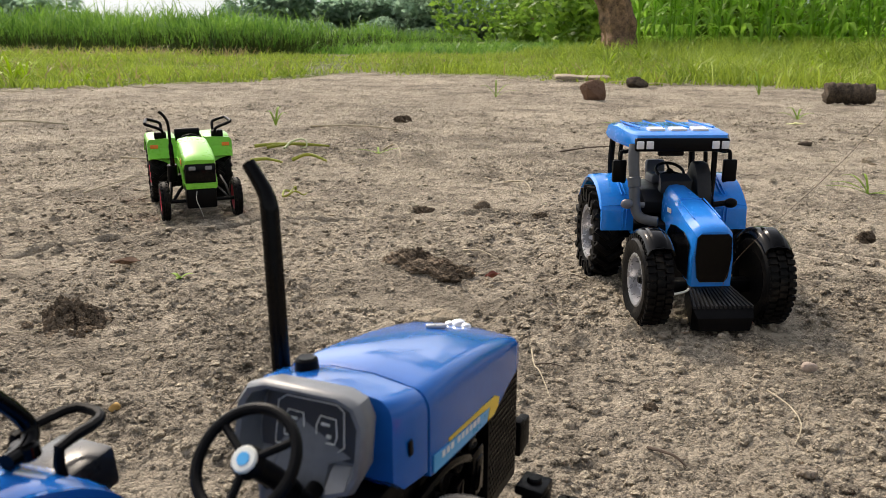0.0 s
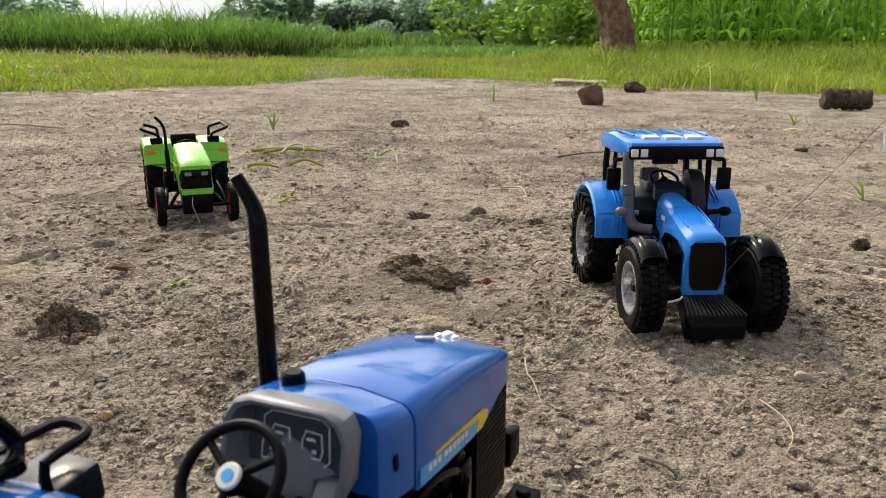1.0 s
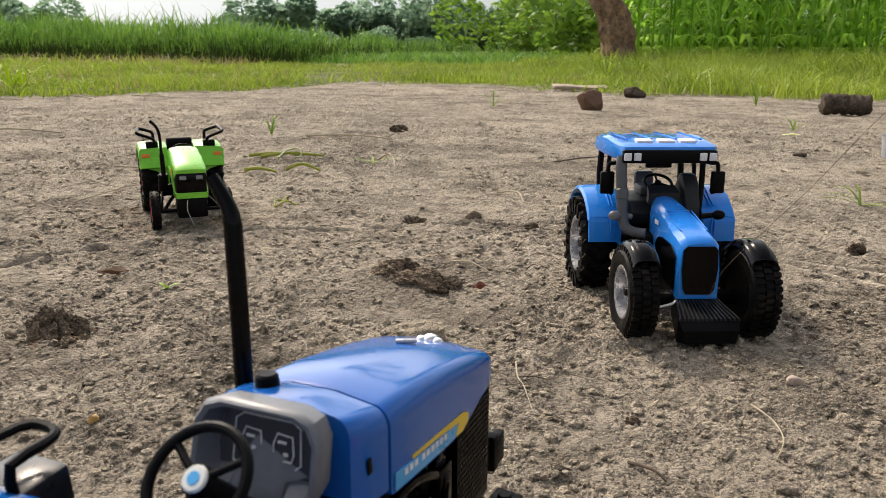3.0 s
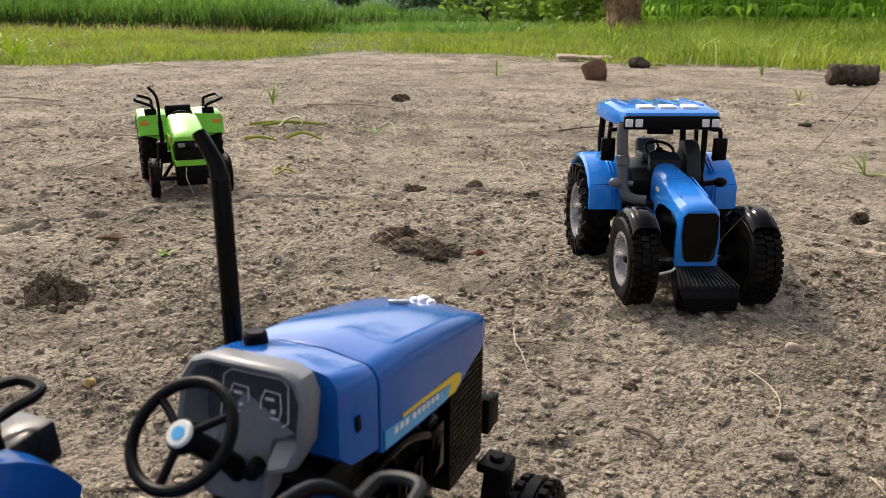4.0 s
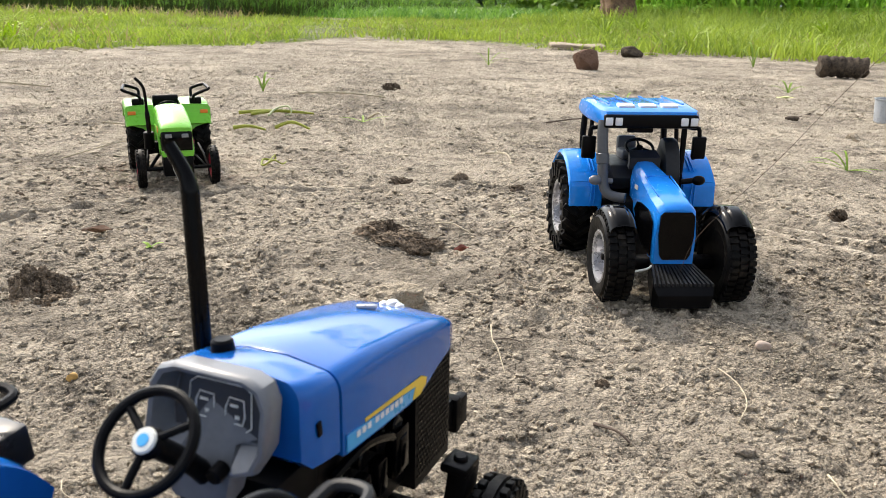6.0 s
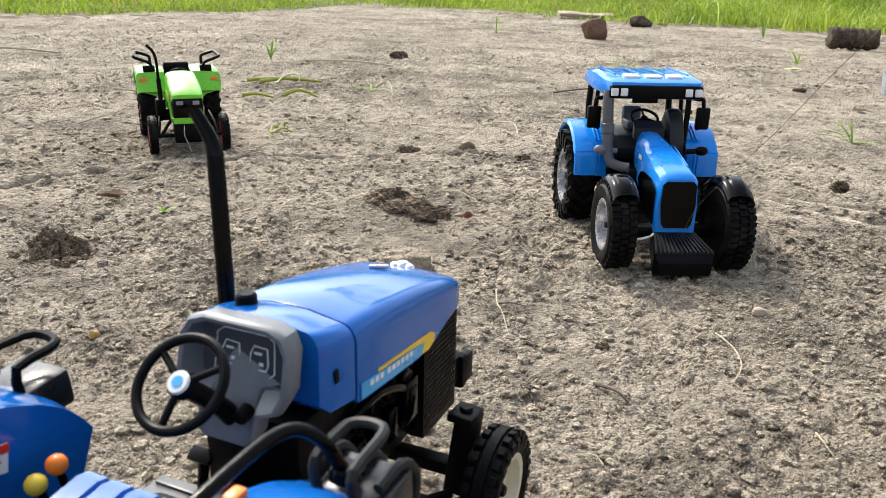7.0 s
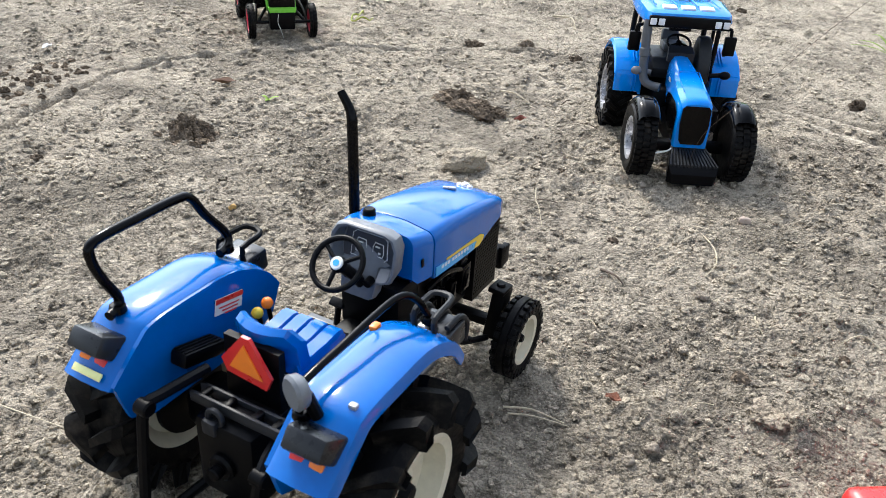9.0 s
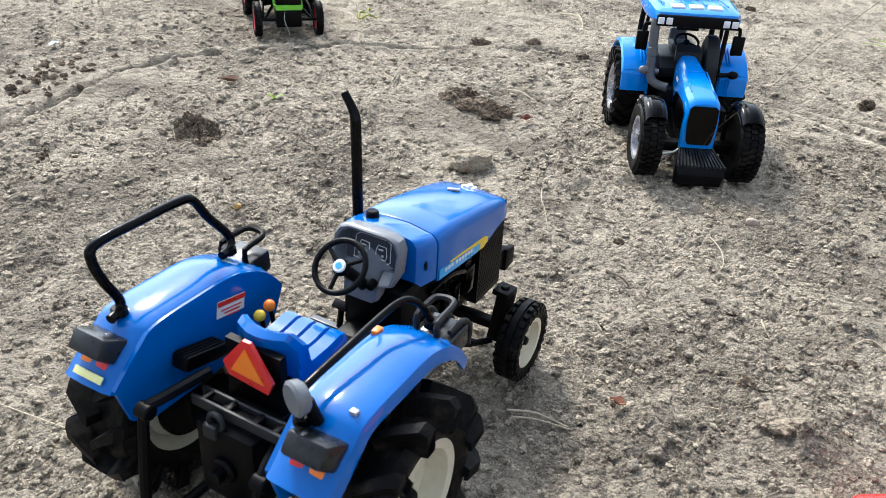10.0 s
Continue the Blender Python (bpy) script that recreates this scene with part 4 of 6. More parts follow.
b = bmesh.new()
cyl(b, (0, 83.5, 69.0), (0, 83.5, 71.0), 3.9, 3.5, 18, 0.5)
for cx_, cy_, cr_ in ((0, 83.8, 2.3), (-2.2, 83.0, 1.6), (2.2, 83.2, 1.6)):
    bmesh.ops.create_uvsphere(b, u_segments=12, v_segments=8, radius=cr_, matrix=Matrix.Translation((cx_, cy_, 71.0)) @ Matrix.Diagonal((1, 0.9, 0.75, 1)))
part("radiator_cap", b, M_chrome, hood, "chromed cap on the bonnet's nose")
b = bmesh.new()
box(b, (-0.5, 70.5, 75.2), (5.2, 2.0, 1.1), 0.4, rot(-9, 0, 25))
part("badge", b, M_silver, hood, "small silver badge")
b = bmesh.new()
cyl(b, (-7.2, 24.0, 80.5), (-7.2, 24.0, 83.6), 2.4, 2.2, 18, 0.5)
part("fuel_cap", b, M_black, T, "round black cap")

# nose and radiator grille
b = bmesh.new()
loft(b, [[(-15.2, y, 30), (15.2, y, 30), (15.2, y, z), (-15.2, y, z)] for y, z in ((66, 57.5), (78, 60), (87, 61.5))])
grille = part("grille", b, M_black, T, "black radiator housing")
b = bmesh.new()
for sd in (1, -1):
    for i in range(13):
        for j in range(18):
            y, z = 67.3 + i * 1.5 + (j % 2) * 0.75, 33 + j * 1.5
            if z < 56.5 + (y - 66) * 0.18:
                box(b, (sd * 15.2, y, z), (0.5, 0.7, 0.7), 0, rot(45, 0, 0))
for i in range(9):
    box(b, (0, 87.3, 33 + i * 3.1), (26, 0.8, 1.2))
part("mesh_screen", b, M_black_gloss, grille, "raised mesh on the radiator housing")
b = bmesh.new()
box(b, (0, 93, 35), (24, 12, 9), 1.2)
box(b, (0, 99.5, 34), (27, 4, 11), 1.0)
box(b, (12, 102, 34), (3, 7, 9), 0.6)
box(b, (-12, 102, 34), (3, 7, 9), 0.6)
part("front_bracket", b, M_black, T, "black front weight bracket")

# engine and gearbox
for nm, lb, c, sz, bv in (("engine_block", "black engine casting", (0, 46, 46), (24, 44, 30), 1.5), ("clutch_housing", "black clutch housing", (0, 12, 33), (20, 36, 22), 2.0), ("bulkhead", "black bulkhead below the dashboard", (0, 20.5, 51), (25, 15, 22), 2.5), ("gearbox", "black gearbox casting", (0, -32, 38), (22, 58, 28), 2.5), ("rear_axle", "black rear axle", (0, -38, 34), (62, 16, 14), 3.0)):
    b = bmesh.new()
    box(b, c, sz, bv)
    part(nm, b, M_black, T, lb)
for sd in (1, -1):
    for k in range(4):
        b = bmesh.new()
        cyl(b, (sd * 12, 34 + k * 8, 52), (sd * 14.6, 34 + k * 8, 52), 2.6, n=10, bev=0.4)
        box(b, (sd * 13.2, 34 + k * 8, 43), (3.4, 4.6, 9), 0.7)
        part("cylinder_port", b, M_black_gloss, T)
    b = bmesh.new()
    tube(b, spline([(sd * 13.5, 30, 54), (sd * 14.8, 42, 56), (sd * 14.5, 56, 50), (sd * 13.5, 62, 40)], 4), 1.2, 8)
    part("fuel_line", b, M_black_gloss, T)
    b = bmesh.new()
    cyl(b, (sd * 14, 28, 36), (sd * 14, 42, 36), 4.2, n=14, bev=0.8)
    part("oil_filter", b, M_black_gloss, T)
    b = bmesh.new()
    box(b, (sd * 14.2, 58, 46), (3.4, 7, 12), 0.8)
    box(b, (sd * 14.6, 58, 46), (3.6, 4, 8), 0.5)
    part("pump", b, M_black_gloss, T)

# dashboard
b = bmesh.new()
lean = rot(-13, 0, 0)
outline = [(-13.6, 71), (-13.4, 79.5), (-11.5, 82.6), (-8, 83.8), (8, 83.8), (11.5, 82.6), (13.4, 79.5), (13.6, 71), (11.8, 67.4), (7.2, 65.8), (6.6, 60.8), (5, 59.6), (-5, 59.6), (-6.6, 60.8), (-7.2, 65.8), (-11.8, 67.4)]
rings = []
for dy, sc in ((4.5, 0.94), (0.6, 1.0), (-0.6, 0.985), (-1.2, 0.95), (-1.0, 0.88)):
    rings.append([(x * sc, 9.2 + dy + (z - 72) * 0.22, 72.3 + (z - 72.3) * sc) for x, z in outline])
rings.append([(x * 0.8, 13.2 + (z - 72) * 0.22, max(70.0, 75.2 + (z - 75.2) * 0.78)) for x, z in outline])
loft(b, rings)
dash = part("dashboard", b, M_grey, T, "grey moulded dashboard")


def on_dash(x, z, dy=0.0):
    return (x, 12.7 + dy + (z - 72) * 0.22, z)


b = bmesh.new()
po = [(-9.6, 70.6), (9.6, 70.6), (10.2, 74), (9.2, 80.2), (7, 81.2), (-7, 81.2), (-9.2, 80.2), (-10.2, 74)]
loft(b, [[on_dash(x, z, d) for x, z in po] for d in (0.3, -0.25)])
panel = part("instrument_panel", b, M_panel, dash, "dark recessed instrument panel")
b = bmesh.new()
tube(b, [on_dash(x, z, -0.35) for x, z in ((-6.8, 71.4), (5.6, 71.4), (7.6, 73), (7.0, 79.2), (5.4, 80.2), (-5.2, 80.2), (-6.8, 79))], 0.14, 6, True)
part("panel_outline", b, M_pale, panel, "thin white outline")
for gx_ in (-3.0, 3.8):
    b = bmesh.new()
    g0 = [(gx_ - 2.0, 73.2), (gx_ + 1.8, 73.2), (gx_ + 2.2, 74.6), (gx_ + 1.7, 77.6), (gx_ - 1.5, 77.8), (gx_ - 2.2, 76)]
    tube(b, [on_dash(x, z, -0.4) for x, z in g0], 0.16, 6, True)
    box(b, on_dash(gx_ - 0.4, 76.4, -0.4), (1.8, 0.2, 0.5))
    box(b, on_dash(gx_ + 0.5, 74.4, -0.4), (0.9, 0.2, 0.7))
    part("gauge", b, M_pale, panel, "small white-rimmed dial")
b = bmesh.new()
cyl(b, (4.6, 8, 67.2), (4.6, 4.6, 66.6), 1.6, n=12, bev=0.3)
cyl(b, (-4.4, 8, 67.2), (-4.4, 5.6, 66.6), 1.2, n=12, bev=0.3)
part("switch_knobs", b, M_black, dash, "black switch knobs")

# steering
b = bmesh.new()
tube(b, spline([(0, 12, 58), (0, 6, 67), (0, -3.2, 76.2)], 4), 2.0, 12)
part("steering_column", b, M_black, T)
sw = Matrix.Translation((0, -4.5, 77.5)) @ rot(44, 0, 0).to_4x4()
b = bmesh.new()
tube(b, [sw @ Vector((8.8 * math.cos(a), 8.8 * math.sin(a), 0.6)) for a in (2 * math.pi * k / 48 for k in range(48))], 0.98, 10, True)
wheel_s = part("steering_wheel", b, M_black, T, "three-spoked black steering wheel")
for a in (radians(-90), radians(35), radians(145)):
    b = bmesh.new()
    tube(b, [sw @ Vector((r_ * math.cos(a), r_ * math.sin(a), 0.3)) for r_ in (1.5, 5, 8.6)], 0.75, 8)
    part("spoke", b, M_black, wheel_s)
b = bmesh.new()
cyl(b, sw @ Vector((0, 0, -1)), sw @ Vector((0, 0, 1.0)), 2.9, 2.7, 18, 0.4)
part("hub", b, M_black, wheel_s)
b = bmesh.new()
cyl(b, sw @ Vector((0, 0, 0.9)), sw @ Vector((0, 0, 1.6)), 2.3, 2.2, 18, 0.2)
hubcap = part("hub_cap", b, M_pale, wheel_s, "pale disc in the wheel's centre")
b = bmesh.new()
cyl(b, sw @ Vector((0, 0, 1.5)), sw @ Vector((0, 0, 1.75)), 1.2, 1.1, 12)
part("disc", b, M_cyan, wheel_s, "light blue mark on the hub")

# exhaust
b = bmesh.new()
ex = spline([(-15.8, 28.5, 40), (-16.8, 29.4, 62), (-19.2, 32, 86), (-21.3, 34.2, 106), (-21.8, 34.6, 110), (-23.0, 34.9, 113.2), (-26.6, 34.9, 118.6)], 6)
tube(b, ex, [1.95] * (len(ex) - 14) + [1.95 - 0.04 * k for k in range(14)], 18)
exh = part("exhaust_pipe", b, M_black_gloss, T, "tall glossy black exhaust with a bent tip")
b = bmesh.new()
cyl(b, (-15.8, 28.5, 44), (-15.9, 29, 58), 4.6, 4.6, 18, 1.0)
box(b, (-13, 29, 52), (8, 4, 3), 0.6)
part("silencer", b, M_black, exh, "wider silencer at the foot of the exhaust")

# front axle and wheels
b = bmesh.new()
box(b, (0, 70, 21), (52, 5, 4.0), 0.8)
box(b, (0, 66, 28), (10, 9, 14), 1.2)
box(b, (0, 52, 22), (46, 2.4, 2.4), 0.5)
for sd in (1, -1):
    box(b, (sd * 25.6, 69.5, 27), (5.6, 8.5, 22), 0.7, rot(-6, sd * 5, 0))
    box(b, (sd * 25.8, 69.5, 38.4), (7.0, 9.5, 2.4), 0.6, rot(-6, sd * 5, 0))
    cyl(b, (sd * 26.0, 69.5, 38.5), (sd * 26.0, 69.5, 40.8), 2.0, 1.8, 12, 0.4)
    cyl(b, (sd * 26, 71, 17), (sd * 34, 71, 17), 2.0, n=10)
    tube(b, [(sd * 26, 60, 20), (sd * 21, 50, 22), (sd * 10, 34, 28)], 1.3, 8)
part("front_axle", b, M_black, T, "black front axle with steering arms")
for sd in (1, -1):
    wheel(T, "front_wheel", sd * 34.6, 71, 17, 17.0, 10.0, 10.4, sd, M_cream, 1.3, "cream rim of a ribbed front wheel", ribs=True)
    wheel(T, "rear_wheel", sd * 43.5, -39, 33.8, 34, 21, 19.5, sd, M_cream, 6.0, "cream rim of a large lugged rear wheel", bold=True, back=0.72)

# mudguards, rails and lamps
for sd in (1, -1):
    f = fender(T, sd, M_blue, -40, 77, 27, 46.5, ((-1.5, 60), (-9, 69.2)), ((-62.5, 72.4), (-74.5, 61.8)), 45)
    b = bmesh.new()
    if sd < 0:
        rp = [(-37.0, -62.5, 76.6), (-37.8, -58.6, 77.2), (-38.6, -57.4, 80), (-39.5, -60.5, 87), (-40.5, -62.3, 94), (-41, -60, 98.3), (-41.3, -44, 98.8), (-41.3, -30, 98.8), (-41, -24.5, 97.4), (-40, -20, 90), (-38.6, -14.4, 82.5), (-37.6, -13.4, 79), (-36.2, -16, 77.4), (-35.4, -20, 77.2)]
    else:
        rp = [(31, -63, 74), (30, -63.5, 78), (29.5, -61, 80.5), (29.6, -56, 81.5), (30, -44, 82.5), (30.6, -28, 84), (31.5, -20, 84.6), (33, -15.5, 83.5), (35, -12.5, 80), (37, -10, 74)]
    tube(b, spline(rp, 5), 1.5 if sd < 0 else 1.12, 12)
    for p in ((rp[1], rp[-2]) if sd < 0 else (rp[0], rp[-1])):
        cyl(b, Vector(p) + Vector((0, 0, -1.5)), Vector(p) + Vector((0, 0, 1.2)), 2.6, 2.4, 12, 0.4)
    part("grab_rail", b, M_black_gloss, f, "bent black grab rail")
    b = bmesh.new()
    tl = rot(-38, 0, 0)
    box(b, (0, 0, 0), (15, 9.5, 8.5))
    for v in b.verts:
        if v.co.y < 0:
            v.co = Vector((v.co.x * 0.8, v.co.y, v.co.z * 0.72 - 0.6))
    bmesh.ops.bevel(b, geom=b.edges[:], offset=1.1, segments=2, affect="EDGES", profile=0.5)
    bmesh.ops.transform(b, matrix=Matrix.Translation((sd * 37.5, -67.2, 71.0)) @ tl.to_4x4(), verts=b.verts[:])
    tail = part("tail_lamp", b, M_smoke, f, "smoky grey tail lamp housing")
    b = bmesh.new()
    box(b, (sd * 34.4, -68.9, 65.9), (4.6, 2.6, 2.6), 0.6, tl)
    part("lens", b, M_red, tail, "red lens")
    b = bmesh.new()
    box(b, (sd * 40.2, -68.9, 65.9), (4.4, 2.6, 2.6), 0.6, tl)
    part("lens", b, M_orange, tail, "orange lens")
    # front lamp
    b = bmesh.new()
    box(b, (sd * 38.5, -6.5, 67.4), (13, 11, 8), 1.0, rot(6, 0, 0))
    lamp = part("work_lamp", b, M_smoke, f, "dark grey lamp in a wire guard")
    b = bmesh.new()
    gd = [(sd * 41, -14, 73), (sd * 41, -14, 77.5), (sd * 40.6, -4, 78.2), (sd * 38, -1.5, 78), (sd * 34, -2, 77.6), (sd * 33, -5, 77.2), (sd * 33, -12, 76.4), (sd * 33, -12, 71)]
    tube(b, spline(gd, 2 if sd < 0 else 4), 1.0, 8)
    if sd > 0:
        for k in range(3):
            tube(b, spline([(31 + 6 * k, -10, 72.5), (31.5 + 6 * k, -3, 73), (32 + 6 * k, 1, 69), (32 + 6 * k, 0.5, 63)], 4), 1.0, 8)
    part("guard", b, M_black if sd < 0 else M_wire, lamp, "moulded wire guard")
    b = bmesh.new()
    cyl(b, (sd * 38.5, -1.2, 66.8), (sd * 38.5, 0.2, 66.7), 3.4, n=16, bev=0.4)
    part("lens", b, M_lamp, lamp, "clear lamp lens")
    if sd > 0:
        b = bmesh.new()
        box(b, (27.6, -25, 76.2), (2.4, 3.4, 1.8), 0.5)
        part("marker_light", b, M_orange, f, "small orange marker")
    if sd < 0:
        b = bmesh.new()
        box(b, (-25.9, -27.5, 66), (0.3, 12, 5.6), 0, rot(-10, 0, 0))
        lab = part("label_plate", b, M_pale, f, "pale warning sticker with a red band")
        b = bmesh.new()
        box(b, (-25.7, -27.1, 67.9), (0.3, 12, 1.7), 0, rot(-10, 0, 0))
        part("band", b, M_red, f, "red band of the sticker")
        b = bmesh.new()
        for k in range(3):
            box(b, (-25.7, -27.5 + k * 0.2, 65.6 - k * 1.3), (0.3, 9 - 2 * k, 0.4), 0, rot(-10, 0, 0))
        part("lettering", b, M_red, f, "small red bars of lettering")
        b = bmesh.new()
        box(b, (-36.0, -73.2, 64.6), (11, 0.5, 2.2), 0.1, rot(-42, 0, 0))
        part("sticker", b, M_lemon, f, "pale yellow strip sticker")
    else:
        # grey disc and stem added at the rail's rear bend
        b = bmesh.new()
        cyl(b, (31, -67, 82.5), (32.5, -63.5, 82.5), 4.8, 4.4, 22, 0.8)
        dsc = part("rear_disc", b, M_grey, f, "round grey disc at the mudguard's rear")
        b = bmesh.new()
        cyl(b, (35, -62, 74), (33, -63.5, 81), 1.7, n=10)
        part("stem", b, M_black, f, "black stem below the grey disc")
        b = bmesh.new()
        box(b, (42, -56.5, 76.4), (2.4, 2.0, 1.6), 0.5)
        part("bolt", b, M_silver, f, "small metal bolt")

b = bmesh.new()
box(b, (-22.5, -45, 59.5), (6.5, 17, 5.0), 1.0, rot(-14, 0, 0))
for k in range(4):
    box(b, (-24.6 + 1.4 * k, -45, 62.1), (0.6, 15, 0.8), 0.2, rot(-14, 0, 0))
part("toolbox", b, M_black, T, "small black toolbox beside the seat")

# seat
b = bmesh.new()
box(b, (0, -28.8, 61.0), (23.0, 21.5, 3.6), 1.2)
seat = part("seat", b, M_blue, T, "blue ribbed seat")
for k in range(4):
    b = bmesh.new()
    x = -8.55 + k * 5.7
    prof_s = [(-40, 62.2), (-40, 64.6), (-34, 64.0), (-26, 64.0), (-20, 64.8), (-17.6, 64.2), (-16.8, 62), (-17.4, 60.8)]
    loft(b, [[(x + dx, y, z + (dz if z > 62.5 else 0)) for y, z in prof_s] + [(x + dx, -30, 60.8)] for dx, dz in ((-2.8, -1.0), (-2.2, 0.0), (2.2, 0.0), (2.8, -1.0))])
    part("seat_rib", b, M_blue, seat)
b = bmesh.new()
sec = []
for k in range(9):
    t = k / 8
    x = -11.4 + 22.8 * t
    e = 1 - (2 * t - 1) ** 2
    zt = 72.6 + 4.2 * min(1, e * 2.2)
    sec.append([(x, -38.8 + 0.6 * (1 - e) * 8, 62), (x, -41.2 + (1 - e) * 5, zt - 1), (x, -43.2 + (1 - e) * 5, zt), (x, -45.4 + (1 - e) * 5, zt - 1.2), (x, -43.6 + (1 - e) * 5, 62)])
loft(b, sec)
part("backrest", b, M_blue, seat, "low curved blue backrest")
b = bmesh.new()
loft(b, [[(-10, y, 50), (10, y, 50), (10, y2, 72), (-10, y2, 72)] for y, y2 in ((-47, -46.5), (-43.5, -44))])
box(b, (0, -32, 56), (16, 18, 8), 1.0)
part("seat_support", b, M_black, T, "black seat frame")
b = bmesh.new()
tri_o = [(-1.6, 75.2), (1.2, 75.2), (9.6, 65.2), (8.2, 61.4), (-6.2, 62.6), (-8.6, 66.2)]
loft(b, [[(x, y + (z - 68) * 0.12, z) for x, z in tri_o] for y in (-48.2, -49.4)])
sign = part("warning_sign", b, M_red, T, "red and orange slow-vehicle triangle")
b = bmesh.new()
loft(b, [[(x, y + (z - 68) * 0.12, z) for x, z in ((-0.4, 73), (6.8, 64.0), (-5.2, 64.8))] for y in (-49.2, -49.75)])
part("inner_triangle", b, M_orange, sign, "orange inner triangle")
b = bmesh.new()
for (x, y, z, mt) in ((-19.5, -17, 62.5, 0), (-19.8, -21.5, 61.0, 1)):
    bb = bmesh.new()
    tube(bb, [(x, y + 3, 46), (x, y + 1, 58), (x, y, z)], 0.8, 8)
    lv = part("lever", bb, M_black, T, "hand lever with a coloured knob")
    bb = bmesh.new()
    bmesh.ops.create_uvsphere(bb, u_segments=14, v_segments=9, radius=2.0)
    bmesh.ops.translate(bb, vec=(x, y, z), verts=bb.verts[:])
    part("knob", bb, (M_orange, M_yellow)[mt], lv, ("orange knob", "yellow knob")[mt])
b.free()

# footboards and hitch
for sd in (1, -1):
    b = bmesh.new()
    box(b, (sd * 18.5, -1, 37), (17, 32, 2.2), 0.5)
    fb = part("footboard", b, M_footplate, T, "ridged grey footboard")
    for k in range(6):
        b = bmesh.new()
        box(b, (sd * 18.5, -13 + k * 5, 38.2), (15, 1.0, 0.9), 0.2)
        part("ridge", b, M_footplate, fb)
    b = bmesh.new()
    cyl(b, (sd * 14, 13, 37.5), (sd * 14, 15, 47.6), 1.2, n=8)
    box(b, (sd * 14, 14, 47.5), (6, 3.5, 1.4), 0.4, rot(35, 0, 0))
    part("pedal", b, M_black, T, "black foot pedal")
b = bmesh.new()
box(b, (2.5, -57.4, 55.4), (33, 1.2, 3.6), 0.3)
box(b, (2.5, -53.0, 55.4), (33, 1.2, 3.6), 0.3)
hit = part("hitch_bar", b, M_dgrey, T, "dark grey hitch crossbar of two flat rails")
b = bmesh.new()
box(b, (2.5, -54.5, 51), (14, 4, 9), 0.8)
part("bracket", b, M_black, T, "black bracket under the hitch crossbar")
for x in (-10, -1, 9, 16):
    b = bmesh.new()
    box(b, (x, -55.2, 56.4), (2.2, 4.6, 1.6), 0.4)
    part("bolt_plate", b, M_black, hit, "small black plate between the rails")
b = bmesh.new()
tube(b, [(-3.2 + 2.6 * math.cos(a), -59.5, 53.2 + 2.6 * math.sin(a)) for a in (2 * math.pi * k / 16 for k in range(16))], 0.9, 8, True)
box(b, (-4.2, -60.6, 50.2), (5, 2.6, 5), 0.8)
part("clevis", b, M_dgrey, T, "grey clevis ring on the hitch")
for sd in (1, -1):
    b = bmesh.new()
    if sd < 0:
        arm = [(-14, -50, 60), (-16.6, -65, 59.8), (-18, -70.5, 58.2), (-18, -73, 46), (-17.5, -77, 18)]
    else:
        arm = [(14, -50, 51), (16.6, -61, 50), (18, -66, 47), (18, -69, 38), (17.5, -74, 18)]
    tube(b, spline(arm, 5), 1.7, 8)
    cyl(b, Vector(arm[2]) + Vector((-2.4, 0, 0)), Vector(arm[2]) + Vector((2.4, 0, 0)), 2.5, n=12, bev=0.5)
    part("lift_arm", b, M_black, T, "bent black lift arm")
    b = bmesh.new()
    tube(b, [(sd * 12, -54, 22), (sd * 16, -68, 18), (sd * 18, -84, 15)], 1.7, 8)
    part("lower_link", b, M_black, T, "black lower link")
b = bmesh.new()
cyl(b, (0, -58, 38), (0, -63, 38), 4.5, n=14, bev=0.8)
cyl(b, (0, -63, 38), (0, -66, 38), 2.2, n=12, bev=0.4)
part("power_shaft", b, M_black, T, "short black power shaft")
b = bmesh.new()
box(b, (0, -66, 20), (7, 22, 3), 0.8)
part("drawbar", b, M_black, T, "flat black drawbar")


# ---- the bright blue cab tractor ----
C = thing("cab_tractor", "bright blue toy tractor with cab, black grille and big lugged tyres", "toy tractor", pose(0.1985, 0.4475, 0.0, 0, 0, 185.5))
# here +y is ahead, +x its right-hand side
b = bmesh.new()


def bon(y, w, zb, zt):
    return [(-w, y, zb), (-w * 1.02, y, zb + (zt - zb) * 0.5), (-w * 0.9, y, zt - 3.4), (-w * 0.62, y, zt - 0.6), (0, y, zt), (w * 0.62, y, zt - 0.6), (w * 0.9, y, zt - 3.4), (w * 1.02, y, zb + (zt - zb) * 0.5), (w, y, zb)]


loft(b, [bon(-60, 6.8, 40, 63), bon(-54, 7.4, 38, 62.4), bon(-38, 9.0, 34, 60.2), bon(-24, 10.2, 30, 57.8), bon(-11, 11.0, 25, 55), bon(-2, 11.0, 21.8, 53), bon(2.6, 10.8, 20.6, 51.6), bon(4.2, 10.2, 20.6, 49.6)])
bonnet = part("bonnet", b, M_blue2, C, "sloping bright blue bonnet")
b = bmesh.new()
loft(b, [[(-6.4, y0, 23.2), (6.4, y0, 23.2), (8.0, y0, 25.6), (9.2, y1, 36), (8.9, y2, 46.4), (7.2, y2, 48.2), (-7.2, y2, 48.2), (-8.9, y2, 46.4), (-9.2, y1, 36), (-8.0, y0, 25.6)] for y0, y1, y2 in ((-2, -2, -2), (5.3, 5.2, 4.7))])
part("grille", b, M_black_gloss, bonnet, "glossy black front grille")
